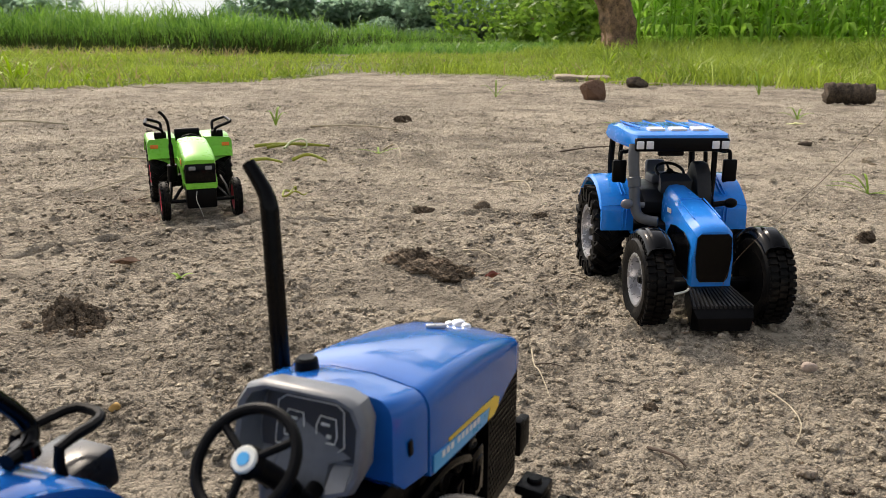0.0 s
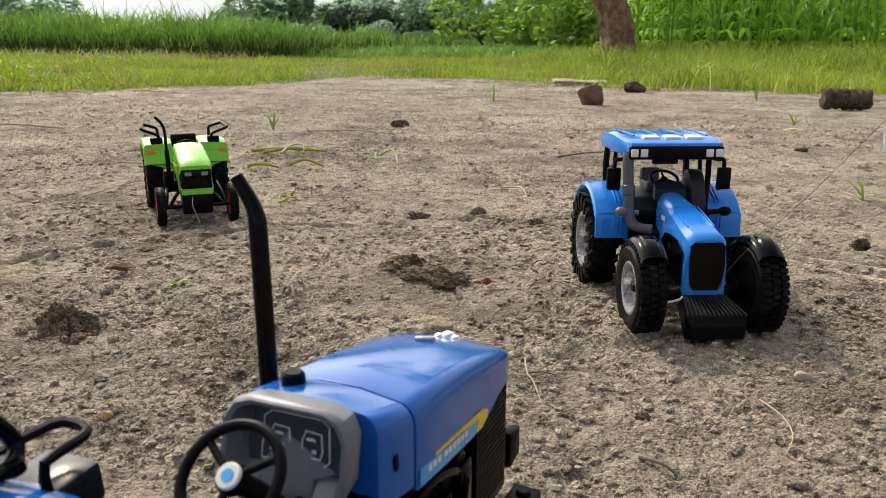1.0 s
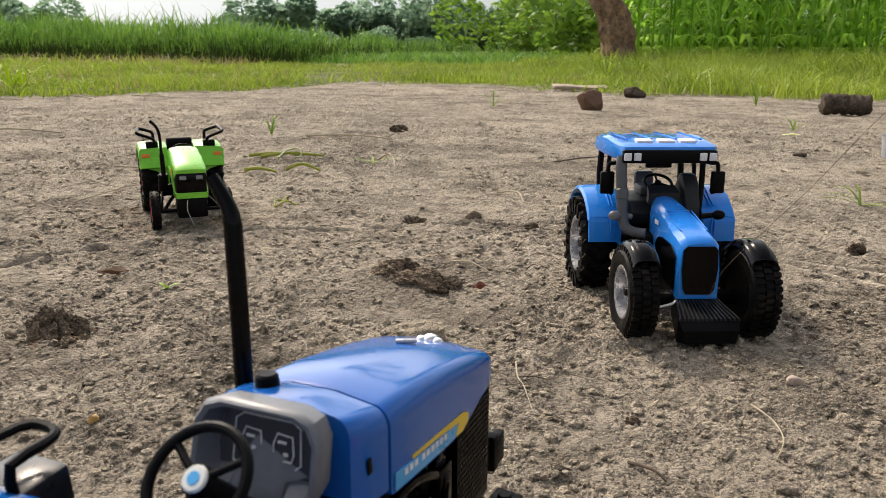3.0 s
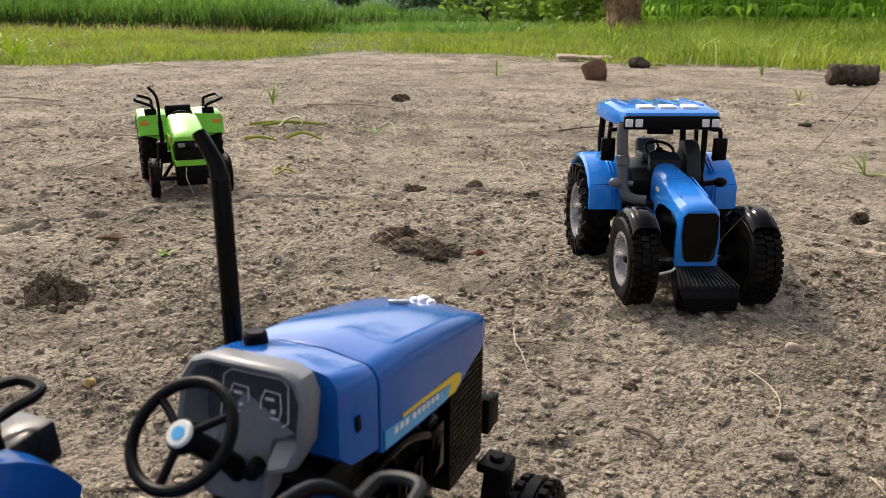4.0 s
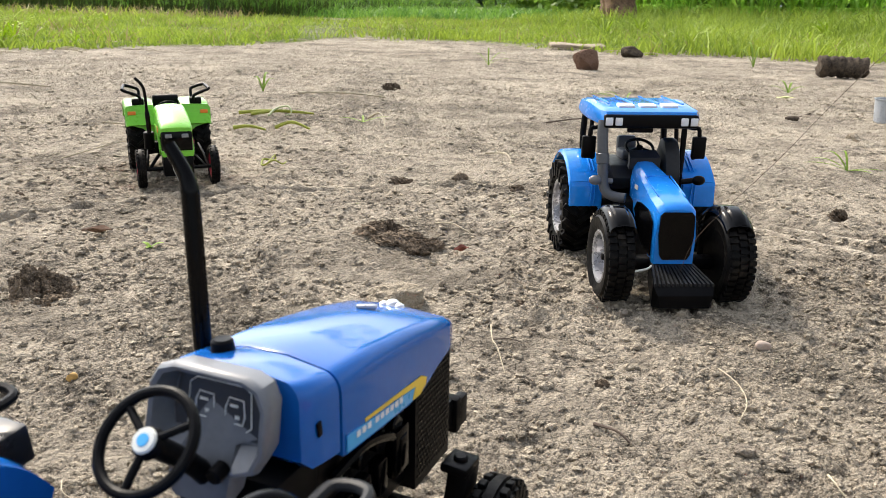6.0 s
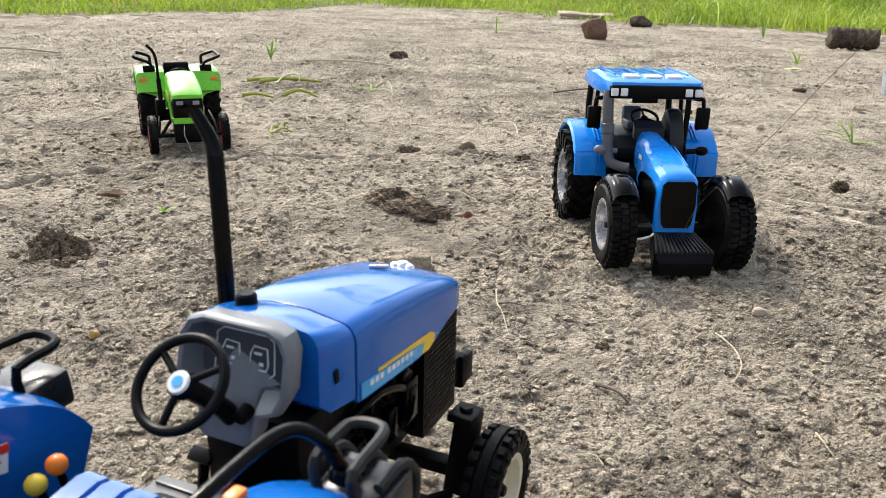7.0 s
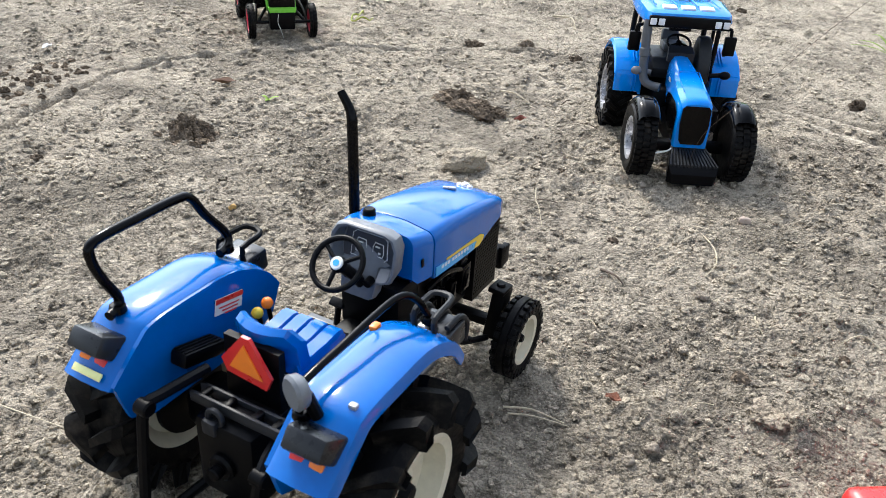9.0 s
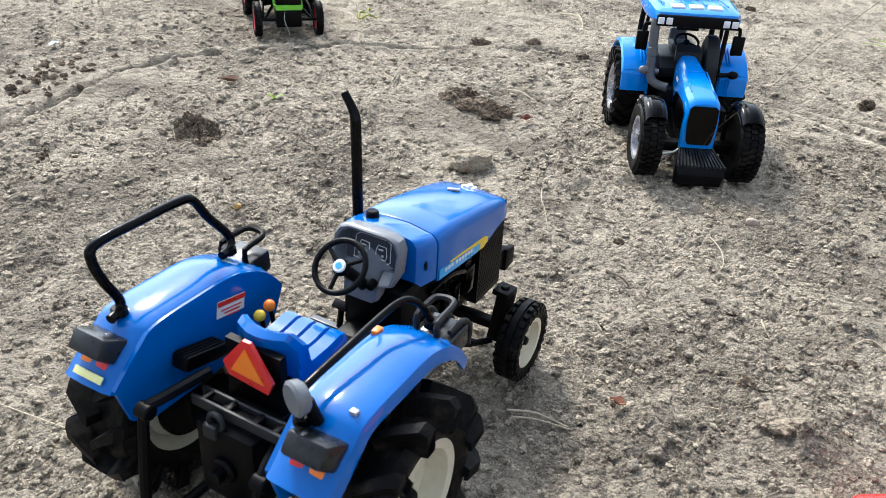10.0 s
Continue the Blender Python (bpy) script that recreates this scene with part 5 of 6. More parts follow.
for sd in (1, -1):
    b = bmesh.new()
    stick_on(b, [(0, 23.5), (0, 42), (-8, 46.5), (-24, 46.5), (-33, 45), (-39, 39.5), (-30, 31.5), (-14, 25)], lambda y: 11.25 - max(0, -11 - y) * 0.062, sd, 0.4)
    part("side_vent", b, M_black_gloss, bonnet, "black side vent")
    b = bmesh.new()
    stick_on(b, [(-44, 50), (-36, 50.5), (-36, 53), (-44, 52.5)], lambda y: 9.3 + 0.085 * (y + 38), sd, 0.3)
    part("sticker", b, M_pale, bonnet, "small pale sticker")
b = bmesh.new()
for sd in (1, -1):
    box(b, (sd * 7.0, -20, 56.6), (0.8, 26, 0.8), 0.2, rot(-12, 0, 0))
box(b, (0, -33, 59.2), (12.4, 0.8, 0.7), 0.2)
part("bonnet_rib", b, M_blue2, bonnet)

# front weight
b = bmesh.new()
loft(b, [[(-10, y, z0), (10, y, z0), (10, y, z1), (-10, y, z1)] for y, z0, z1 in ((-4, 10, 21.5),)] + [[(-15.5, 22, 4), (15.5, 22, 4), (15.5, 22, 15.5), (-15.5, 22, 15.5)], [(-12.5, 26.5, 4.5), (12.5, 26.5, 4.5), (14, 26.5, 11), (-14, 26.5, 11)]])
weight = part("front_weight", b, M_black, C, "black front ballast with a ribbed top")
b = bmesh.new()
for k in range(14):
    x = -15 + k * 2.3
    loft(b, [[(x * f - 0.55, y, z), (x * f + 0.55, y, z), (x * f + 0.55, y, z + 1.4), (x * f - 0.55, y, z + 1.4)] for f, y, z in ((0.62, -3, 20.6), (0.98, 23, 14.9))])
part("ribs", b, M_dgrey, weight, "raised ribs ending in teeth")

# chassis
b = bmesh.new()
box(b, (0, -32, 22), (20, 46, 16), 2)
box(b, (0, -72, 30), (34, 50, 24), 3)
box(b, (1.6, -4, 19), (54, 8, 7), 1.5)
box(b, (0, -86, 30), (70, 10, 10), 2)
box(b, (21, -46, 26), (12, 26, 16), 3)
box(b, (-21, -46, 26), (12, 26, 16), 3)
part("chassis", b, M_black, C, "black chassis and axles")

# cab
b = bmesh.new()
prism(b, [(-66, 44), (-62, 52), (-70, 58), (-96, 60), (-104, 54), (-100, 42)], -17, 17, 1.5)
cabb = part("cab_floor", b, M_dgrey, C, "dark grey cab interior tub")
b = bmesh.new()
box(b, (-1, -88, 62), (17, 15, 6), 2)
box(b, (1, -96, 66), (12, 5, 12), 2, rot(10, 0, 0))
part("seat", b, M_pipe, C, "grey plastic seat")
b = bmesh.new()
cm = Matrix.Translation((0, -71, 68.5)) @ rot(-28, 0, 0).to_4x4()
tube(b, [cm @ Vector((8 * math.cos(a), 8 * math.sin(a), 0)) for a in (2 * math.pi * k / 30 for k in range(30))], 0.9, 8, True)
for a in (0.5, 2.6, 4.7):
    tube(b, [cm @ Vector((r_ * math.cos(a), r_ * math.sin(a), 0)) for r_ in (0, 4, 8)], 0.7, 6)
cyl(b, cm @ Vector((0, 0, -8)), cm @ Vector((0, 0, 0.6)), 2, n=10)
part("steering_wheel", b, M_black, C)
b = bmesh.new()
loft(b, [[(-9, -58, 58), (9, -58, 58), (9, -58, 64.5), (-9, -58, 64.5)], [(-8, -65, 58), (8, -65, 58), (8, -65, 68), (-8, -65, 68)], [(-7, -69, 58), (7, -69, 58), (6, -69, 66), (-6, -69, 66)]])
part("instrument_cowl", b, M_dgrey, C, "dark grey instrument cowl behind the bonnet")
for sd in (1, -1):
    b = bmesh.new()
    tube(b, spline([(sd * 22, -62, 46), (sd * 23.5, -64, 66), (sd * 24, -66, 86)], 4), 1.7, 8)
    part("pillar", b, M_black, C, "black cab pillar")
    b = bmesh.new()
    tube(b, spline([(sd * 25, -106, 50), (sd * 26, -107, 68), (sd * 25, -108, 86)], 4), 2.0, 8)
    part("pillar", b, M_black, C, "black cab pillar")
    b = bmesh.new()
    tube(b, spline([(sd * 25, -84, 52), (sd * 26.5, -85, 70), (sd * 25.5, -86, 86)], 4), 1.3, 8)
    part("pillar", b, M_black, C, "black cab pillar")
    b = bmesh.new()
    tube(b, spline([(sd * 24, -65, 82), (sd * 29, -64, 81), (sd * 32, -63, 80), (sd * 32, -63, 66), (sd * 29, -63, 64)], 4), 1.2, 8)
    mir = part("mirror_arm", b, M_black, C)
    b = bmesh.new()
    box(b, (sd * 32.5, -63, 70), (8.0, 3.5, 13), 1.0)
    part("mirror", b, M_black, mir, "black rear-view mirror")
    b = bmesh.new()
    cyl(b, (sd * 20, -52, 52), (sd * 29, -52, 53), 1.6, n=10)
    bmesh.ops.create_uvsphere(b, u_segments=12, v_segments=8, radius=3.6, matrix=Matrix.Translation((sd * 30, -51, 53)) @ Matrix.Diagonal((1.1, 0.7, 0.8, 1)))
    part("side_lamp", b, M_grey if sd > 0 else M_black, C, "small lamp on a stalk")
b = bmesh.new()
for y, z, w, in ((0, 0, 0),):
    secs = []
    for sx, zz in ((1.0, 84), (1.04, 87), (1.0, 91.5), (0.9, 93.2)):
        o = [(-28, -58), (-25.5, -54), (25.5, -54), (28, -58), (29.5, -84), (28, -110), (24, -114), (-24, -114), (-28, -110), (-29.5, -84)]
        secs.append([(x * sx, -84 + (yy + 84) * sx, zz + (2.0 if zz > 90 else 0) * (1 - abs(yy + 84) / 30)) for x, yy in o])
    loft(b, secs)
roof = part("roof", b, M_blue2, C, "bright blue cab roof")
b = bmesh.new()
box(b, (0, -56.5, 86.2), (54, 9, 7.6), 1.2)
box(b, (4, -60, 81.5), (15, 2.5, 5), 0.8)
vis = part("visor", b, M_black, roof, "black front visor")
for x in (-24.3, -18.8, 18.8, 24.3):
    b = bmesh.new()
    box(b, (x, -51.8, 86.2), (4.2, 1.2, 4.4), 0.5)
    part("lamp", b, M_white, roof, "square white roof lamp")
for x in (-12, 0.5, 13):
    b = bmesh.new()
    box(b, (x, -62, 93.8), (9.5, 7, 2.4), 0.8, rot(-6, 0, 0))
    part("roof_light", b, M_white, roof, "white rectangular roof light")
b = bmesh.new()
for x in (-21, -6.5, 8, 22):
    box(b, (x, -84, 94.9), (1.2, 40, 1.0), 0.3)
part("roof_rib", b, M_blue2, roof)
b = bmesh.new()
prism(b, [(-54, 44), (-55, 57), (-58.5, 68), (-64, 74.5), (-71, 75), (-77, 66), (-80, 46)], -21, -11.5, 2.4)
part("side_console", b, M_dgrey, C, "tall rounded dark grey side console")
# intake pipe, on its right-hand side
b = bmesh.new()
pp = spline([(14, -44, 44), (20, -47, 44.5), (24, -50, 47), (25.5, -52, 54), (26, -54, 66), (26.5, -56, 80), (26, -57, 86)], 6)
tube(b, pp, [2.9] * 20 + [3.1] * (len(pp) - 20), 16)
pipe = part("stack_pipe", b, M_pipe, C, "dark grey upright pipe beside the cab")
b = bmesh.new()
cyl(b, (25.8, -53.2, 62), (26.1, -54.4, 68), 3.7, n=14, bev=0.5)
part("collar", b, M_pipe, pipe)
for sd in (1, -1):
    wheel(C, "front_wheel", sd * 30.6 + 1.6, 0, 23.5, 24, 15, 13.5, sd, M_silver, 1.5, "silver rim of a front wheel", chevron=False, back=True)
    wheel(C, "rear_wheel", sd * 36.5, -88, 28.3, 28.6, 17, 16.5, sd, M_silver, 2.2, "silver rim of a rear wheel", chevron=True, back=True)
    # front mudguards
    b = bmesh.new()
    rows = []
    for k in range(9):
        a = radians(50 + k * 11.8)
        rows.append([(sd * (19.6 + xx) + 1.6, 26.8 * math.cos(a), 23.5 + 26.8 * math.sin(a) + dz) for xx, dz in ((2.6, -3.4), (3.4, -1.2), (5.0, 0), (6.2, 0.1), (9, 0.6), (13.4, 0.1), (14.8, -0.3), (16.2, -1.4), (17.0, -3.8))])
    shell(b, rows, 1.3)
    fg = part("front_mudguard", b, M_black_gloss, C, "glossy black front mudguard")
    b = bmesh.new()
    rows = []
    for k in range(5):
        a = radians(52 + k * 10)
        rr_ = 28.0 - (0.9 if k in (0, 4) else 0)
        rows.append([(sd * (19.6 + xx) + 1.6, rr_ * math.cos(a), 23.5 + rr_ * math.sin(a) + dz) for xx, dz in ((6.2, -0.9), (7.2, 0), (10, 0.2), (12.8, 0), (13.8, -0.9))])
    shell(b, rows, 0.8)
    part("raised_panel", b, M_black_gloss, fg)
    b = bmesh.new()
    rows = []
    for k in range(9):
        a = radians(35 + k * 14.5)
        rows.append([(sd * (24 + xx), -86 + 33.6 * math.cos(a), 31 + 33.6 * math.sin(a) + dz) for xx, dz in ((0, 0), (6, 0.3), (14, 0.3), (18.5, -0.2), (19.6, -2.2))])
    shell(b, rows, 1.4)
    rg = part("rear_mudguard", b, M_blue2, C, "bright blue rear mudguard")
    b = bmesh.new()
    prism(b, [(-58, 34), (-60.5, 50), (-68, 59), (-80, 63.5), (-92, 63), (-104, 58), (-108, 40)], sd * 23.5, sd * 25.2)
    part("inner_wall", b, M_blue2, rg)
    b = bmesh.new()
    prism(b, [(-56.8, 36), (-57.6, 48), (-59.6, 51.5), (-60.5, 50), (-59, 36)], sd * 24, sd * 43, 0.4)
    part("front_panel", b, M_blue2, rg, "flat front of the mudguard")
    for xr_ in (28.5, 30.5):
        b = bmesh.new()
        box(b, (sd * xr_, -56.6, 43.5), (0.8, 1.0, 13), 0.3, rot(-3, 0, 0))
        box(b, (sd * xr_, -69, 60.6), (0.8, 18, 1.0), 0.3, rot(-28, 0, 0))
        part("rib", b, M_blue2, rg)

# ---- the lime green tractor ----
M_dlamp = material("smoked_lamp_lens", (0.2, 0.21, 0.22), 0.15, spread=0.2)
G = thing("green_tractor", "lime green toy tractor with black grille and red wheel rims", "toy tractor", pose(-0.15, 0.682, 0.0, 0, 0, 205.6))
b = bmesh.new()
loft(b, [arch(-44, 12.5, 46, 62.5), arch(-30, 12.8, 44, 61.5), arch(-12, 12.8, 42, 58), arch(2, 12.8, 41, 54.0), arch(8, 12.4, 44, 51), arch(10, 11.2, 46, 49.5)])
gh = part("hood", b, M_green, G, "lime green bonnet")
b = bmesh.new()
box(b, (0, 2, 38), (24, 18, 17), 1.4)
gg = part("grille", b, M_black_gloss, gh, "black grille")
for sd in (1, -1):
    b = bmesh.new()
    box(b, (sd * 6.4, 11.2, 43), (5.4, 1.2, 3.2), 0.6)
    part("headlamp", b, M_dlamp, gg, "clear headlamp")
b = bmesh.new()
loft(b, [[(-12, y, 26.5), (12, y, 26.5), (12.8, y, 31), (-12.8, y, 31)] for y in (-6, 10.5, 12.4)])
part("bumper", b, M_green, gh, "green strip below the grille")
for sd in (1, -1):
    b = bmesh.new()
    prism(b, [(-44, 46), (-40, 40), (-20, 38), (0, 26), (6, 31), (-4, 40), (-6, 46)], sd * 12.0, sd * 13.4, 0.4)
    part("side_panel", b, M_green, gh, "green side panel")
    b = bmesh.new()
    stick_on(b, [(-12, 44), (-2, 44), (-2, 48.5), (-12, 48.5)], lambda y: 13.2, sd, 0.3)
    part("sticker", b, M_orange, gh, "small orange and red sticker")
b = bmesh.new()
box(b, (0, 2, 18), (23.5, 16, 16), 1.2)
box(b, (0, -32, 30), (20, 62, 26), 2)
box(b, (0, -82, 32), (22, 44, 26), 2)
box(b, (0, -84, 32), (58, 12, 12), 2)
part("engine_block", b, M_black, G, "black engine and front weights")
b = bmesh.new()
cyl(b, (-29, 0, 15), (29, 0, 15), 1.5, n=10)
for sd in (1, -1):
    tube(b, [(sd * 22, 0, 15), (sd * 16, -8, 22), (sd * 10, -20, 26)], 1.4, 8)
    tube(b, [(sd * 24, 1, 15), (sd * 22, -10, 24), (sd * 20, -26, 30)], 1.2, 8)
part("front_axle", b, M_black, G, "thin front axle")
for sd in (1, -1):
    wheel(G, "front_wheel", sd * 28.5, 0, 16, 16, 6.8, 10.5, sd, M_pinkred, 1.0, "crimson rim of a front wheel", ribs=True)
    wheel(G, "rear_wheel", sd * 27.5, -84, 28, 28.5, 14, 18.5, sd, M_pinkred, 2.0, "crimson rim of a rear wheel")
    f = fender(G, sd, M_green, -88, 62, 12, 35.5, ((-50, 44), (-58, 54)), ((-112, 57), (-122, 46)), 34)
    b = bmesh.new()
    edge = [(12, 60.5), (33.5, 59.5), (35.5, 57), (35.5, 43.5), (31, 43.2), (22, 40.5), (17, 36.5), (13.5, 31), (12, 30)]
    loft(b, [[(sd * x, y - (z - 44) * 0.2, z) for x, z in edge] for y in (-54.2, -58.5)])
    fp = part("front_panel", b, M_green, f, "flat green front of the mudguard")
    b = bmesh.new()
    box(b, (sd * 30, -56.2, 53.5), (6.5, 1.4, 3.2), 0.3, rot(10, 0, 0))
    part("marker_light", b, M_orange, f, "orange and red marker")
    b = bmesh.new()
    rp = [(sd * 22, -60, 63), (sd * 22.5, -59, 67), (sd * 27, -58.5, 69.5), (sd * 35, -59, 72.5), (sd * 35.5, -62, 73.6), (sd * 34, -76, 75), (sd * 32, -78, 75), (sd * 24, -78.5, 72.5), (sd * 22, -77, 70), (sd * 22, -74, 63)]
    tube(b, spline(rp, 2), 1.35, 10)
    part("grab_rail", b, M_black, f, "black grab rail")
    b = bmesh.new()
    box(b, (sd * 24, -63, 62.5), (10, 7, 6), 1)
    part("work_lamp", b, M_black, f, "black lamp on the mudguard")
b = bmesh.new()
box(b, (0, -72, 50), (20, 18, 5), 2)
part("seat", b, M_black, G, "black seat")
b = bmesh.new()
prism(b, [(-78, 50), (-77, 64), (-80, 66.8), (-84, 64.5), (-84, 50)], -11, 11, 1.5)
part("backrest", b, M_black, G, "black backrest")
b = bmesh.new()
gm = Matrix.Translation((0, -55, 58.5)) @ rot(40, 0, 0).to_4x4()
tube(b, [gm @ Vector((8 * math.cos(a), 8 * math.sin(a), 0)) for a in (2 * math.pi * k / 30 for k in range(30))], 0.8, 8, True)
tube(b, [gm @ Vector((-8, 0, 0)), gm @ Vector((8, 0, 0))], 0.7, 6)
cyl(b, (0, -54, 61), (0, -46, 52), 1.4, n=8)
part("steering_wheel", b, M_black, G)
b = bmesh.new()
ge = spline([(20, -12, 26), (19.5, -9, 45), (20, -8, 62), (20.5, -8, 76), (22.5, -8, 82.5), (27, -8.5, 87.5)], 6)
tube(b, ge, [1.9] * 12 + [1.2] * (len(ge) - 12), 12)
part("exhaust_pipe", b, M_black_gloss, G, "black exhaust with a bent tip")
b = bmesh.new()
cyl(b, (20, -13, 30), (19.8, -10.5, 44), 4.2, n=14, bev=0.8)
box(b, (16, -18, 30), (10, 8, 10), 1.5)
part("silencer", b, M_black, G)
b = bmesh.new()
tube(b, spline([(4, 12.8, 25), (5, 14, 18), (3, 15, 12), (0.5, 15, 4)], 4), 0.22, 6)
part("string", b, M_pale, G, "loose pale string hanging from the front")


# ---- small things on the ground ----
def clod(name, label, x, y, r, h, mat, seed, cat="clod of earth"):
    """A ragged, crumbling lump, metres."""
    rg = np.random.default_rng(seed)
    b0 = bmesh.new()
    bmesh.ops.create_icosphere(b0, subdivisions=5 if r > 0.01 else 4 if r > 0.0046 else 3, radius=1.0)
    v = np.array([q.co[:] for q in b0.verts])
    f = np.array([[q.index for q in p.verts] for p in b0.faces])
    b0.free()
    o = seed * 3.7
    u1, u2 = v[:, 0] + 0.7 * v[:, 2] + o, v[:, 1] - 0.6 * v[:, 2] + o
    n = 1 + 0.9 * (fbm(u1, u2, 0.7, 2) - 0.5) + 0.75 * (fbm(u1 + 5, u2, 0.24, 2, 0.6) - 0.5) + 0.45 * (fbm(u2, u1 + 9, 0.085, 2, 0.7) - 0.5)
    v = v * n[:, None] * np.array([r, r * 0.8, h])
    v[:, 2] = np.maximum(v[:, 2], -h * 0.35)
    ob = new(name, np_mesh(name, v, f, mat, False))
    ob.matrix_world = pose(x, y, float(height(x, y)) + h * 0.12, 0, 0, float(rg.random() * 40 - 20))
    return tagged(ob, label, cat)


M_log = material("rotten_wood", (0.07, 0.055, 0.042), 0.95, spec=0.1, spread=0.6, grain=40, bump=1.0, bump_scale=160, dirt=(0.2, 0.15, 0.1), dirt_amount=0.5)
M_flake = soil_material("brown_earth", (0.07, 0.054, 0.04), (0.42, 0.35, 0.265), True)
M_rock = soil_material("earthy_stone", (0.22, 0.18, 0.135), (0.5, 0.42, 0.315), True)
M_clod = soil_material("rooty_earth", (0.055, 0.042, 0.03), (0.29, 0.222, 0.158), True)
clod("earth_clod", "dark ragged clod of rooty earth on the bare ground", -0.131, 0.427, 0.012, 0.0115, M_clod, 3)
rk_ = random.Random(66)
for i in range(46):
    a, d = rk_.uniform(0, 6.28), 0.022 * rk_.random() ** 0.7
    c = clod("earth_clod", "crumb broken from a dark clod of earth", -0.131 + d * math.cos(a), 0.426 + d * 0.8 * math.sin(a), rk_.uniform(0.0012, 0.0034), rk_.uniform(0.001, 0.0026), M_clod, 500 + i)
    c.location.z += 0.0085 * max(0.0, 1 - d / 0.0125)
rf_ = random.Random(61)
for i in range(15):
    t = i / 14
    clod("earth_clod", "torn ragged flake of brown earth on a low mound", 0.031 + 0.037 * t + rf_.uniform(-0.004, 0.004), 0.533 - 0.012 * t + rf_.uniform(-0.01, 0.006), rf_.uniform(0.0045, 0.011), rf_.uniform(0.003, 0.007), (M_clod, M_dark_earth)[i % 2], 300 + i)
clod("earth_clod", "small dark lump of earth beside the rut", 0.031, 0.713, 0.0095, 0.0048, M_dark_earth, 7)
clod("earth_clod", "small dark lump of earth on the ground", 0.128, 0.688, 0.006, 0.005, M_dark_earth, 8)
clod("earth_clod", "dark crumbly lump of earth", 0.36, 0.62, 0.007, 0.006, M_dark_earth, 10)
clod("earth_clod", "small dark lump of earth on the ground", -0.06, 1.484, 0.013, 0.009, M_dark_earth, 12)
clod("earth_clod", "flat lump of grey-brown earth", 0.203, 0.2, 0.0085, 0.0026, M_flake, 13)
clod("earth_clod", "dark lump of earth under a curled flake", 0.196, 0.225, 0.0042, 0.003, M_clod, 14)
for i, (x, y, r) in enumerate(((0.12, 0.43, 0.008), (0.215, 0.245, 0.007), (0.245, 0.25, 0.006), (0.2, 0.168, 0.006), (0.15, 0.345, 0.007), (0.205, 0.61, 0.009), (0.33, 0.97, 0.012), (-0.165, 0.31, 0.008), (-0.2, 0.36, 0.009), (0.12, 0.345, 0.006), (-0.25, 0.62, 0.01), (-0.06, 0.44, 0.007))):
    clod("earth_clod", "small dark lump of earth on the ground", x, y, r * 0.42, r * 0.32, (M_dark_earth, M_flake)[i % 2], 30 + i)


rc_ = random.Random(52)
for i in range(70):
    x, y = -0.285 + rc_.gauss(0, 0.016), 0.5 + rc_.gauss(0, 0.03)
    clod("earth_clod", "dark crumbly lump of earth beside the rut", x, y, rc_.uniform(0.0012, 0.0036), rc_.uniform(0.001, 0.0026), (M_dark_earth, M_clod)[i % 2], 400 + i)


def stone(name, label, x, y, size, mat, seed, turn=0.0, cat="stone", sink=0.15, sub=3, rough=0.5, cut=(0.62, 0.85)):
    """A worn stone with broken planes, metres."""
    r = random.Random(seed)
    b = bmesh.new()
    bmesh.ops.create_icosphere(b, subdivisions=sub, radius=1.0)
    cuts = [(Vector((r.gauss(0, 1), r.gauss(0, 1), r.gauss(0, 0.8))).normalized(), r.uniform(*cut)) for _ in range(9)]
    for v in b.verts:
        for d, k in cuts:
            over = v.co.dot(d) - k
            if over > 0:
                v.co -= d * over * 0.92
        v.co *= 1 + 0.06 * rough * noise.noise(v.co * 3.1 + Vector((seed, 0, 0))) * 2
        v.co = Vector((v.co.x * size[0], v.co.y * size[1], v.co.z * size[2]))
    ob = new(name, finish(b, name, mat, False))
    ob.matrix_world = pose(x, y, float(height(x, y)) + size[2] * (0.8 - 2 * sink), 0, 0, turn)
    return tagged(ob, label, cat)


stone("stone", "small rounded pale stone on the earth", 0.227, 0.382, (0.0036, 0.003, 0.0026), material("pinkish_stone", (0.42, 0.33, 0.27), 0.85, spread=0.2, grain=300, bump=0.3, bump_scale=700), 1, sink=0.12)
stone("stone", "pale rounded stone half sunk in the earth", 0.057, 0.424, (0.0175, 0.012, 0.0078), M_rock, 77, 15, sink=0.41, sub=4, rough=1.2, cut=(0.74, 0.95))
stone("stone", "small brown stone by the rut", 0.082, 0.715, (0.0075, 0.0055, 0.0058), M_clod, 4)
stone("pebble", "small grey pebble on the earth", 0.176, 0.245, (0.0026, 0.0024, 0.002), M_stone, 5, cat="pebble")
stone("pebble", "small grey pebble on the earth", 0.157, 0.18, (0.0036, 0.003, 0.0026), M_stone, 6, cat="pebble")
stone("pebble", "small pale pebble on the earth", 0.148, 0.173, (0.003, 0.003, 0.0025), M_stone, 7, cat="pebble")
stone("pebble", "small pale pebble on the earth", 0.19, 0.29, (0.004, 0.0035, 0.0028), M_stone, 8, cat="pebble")
stone("pebble", "small ochre pebble on the earth", -0.062, 0.325, (0.0024, 0.0022, 0.002), material("ochre_stone", (0.5, 0.3, 0.1), 0.8, spread=0.2), 9, cat="pebble")
rp_ = random.Random(44)
for i in range(16):
    x, y = rp_.uniform(-0.3, 0.42), rp_.uniform(0.16, 0.95)
    s = rp_.uniform(0.0012, 0.0028)
    stone("pebble", "small grey-brown pebble on the earth", x, y, (s * rp_.uniform(0.9, 1.4), s, s * 0.7), M_stone, 100 + i, rp_.uniform(0, 180), "pebble", sub=2)
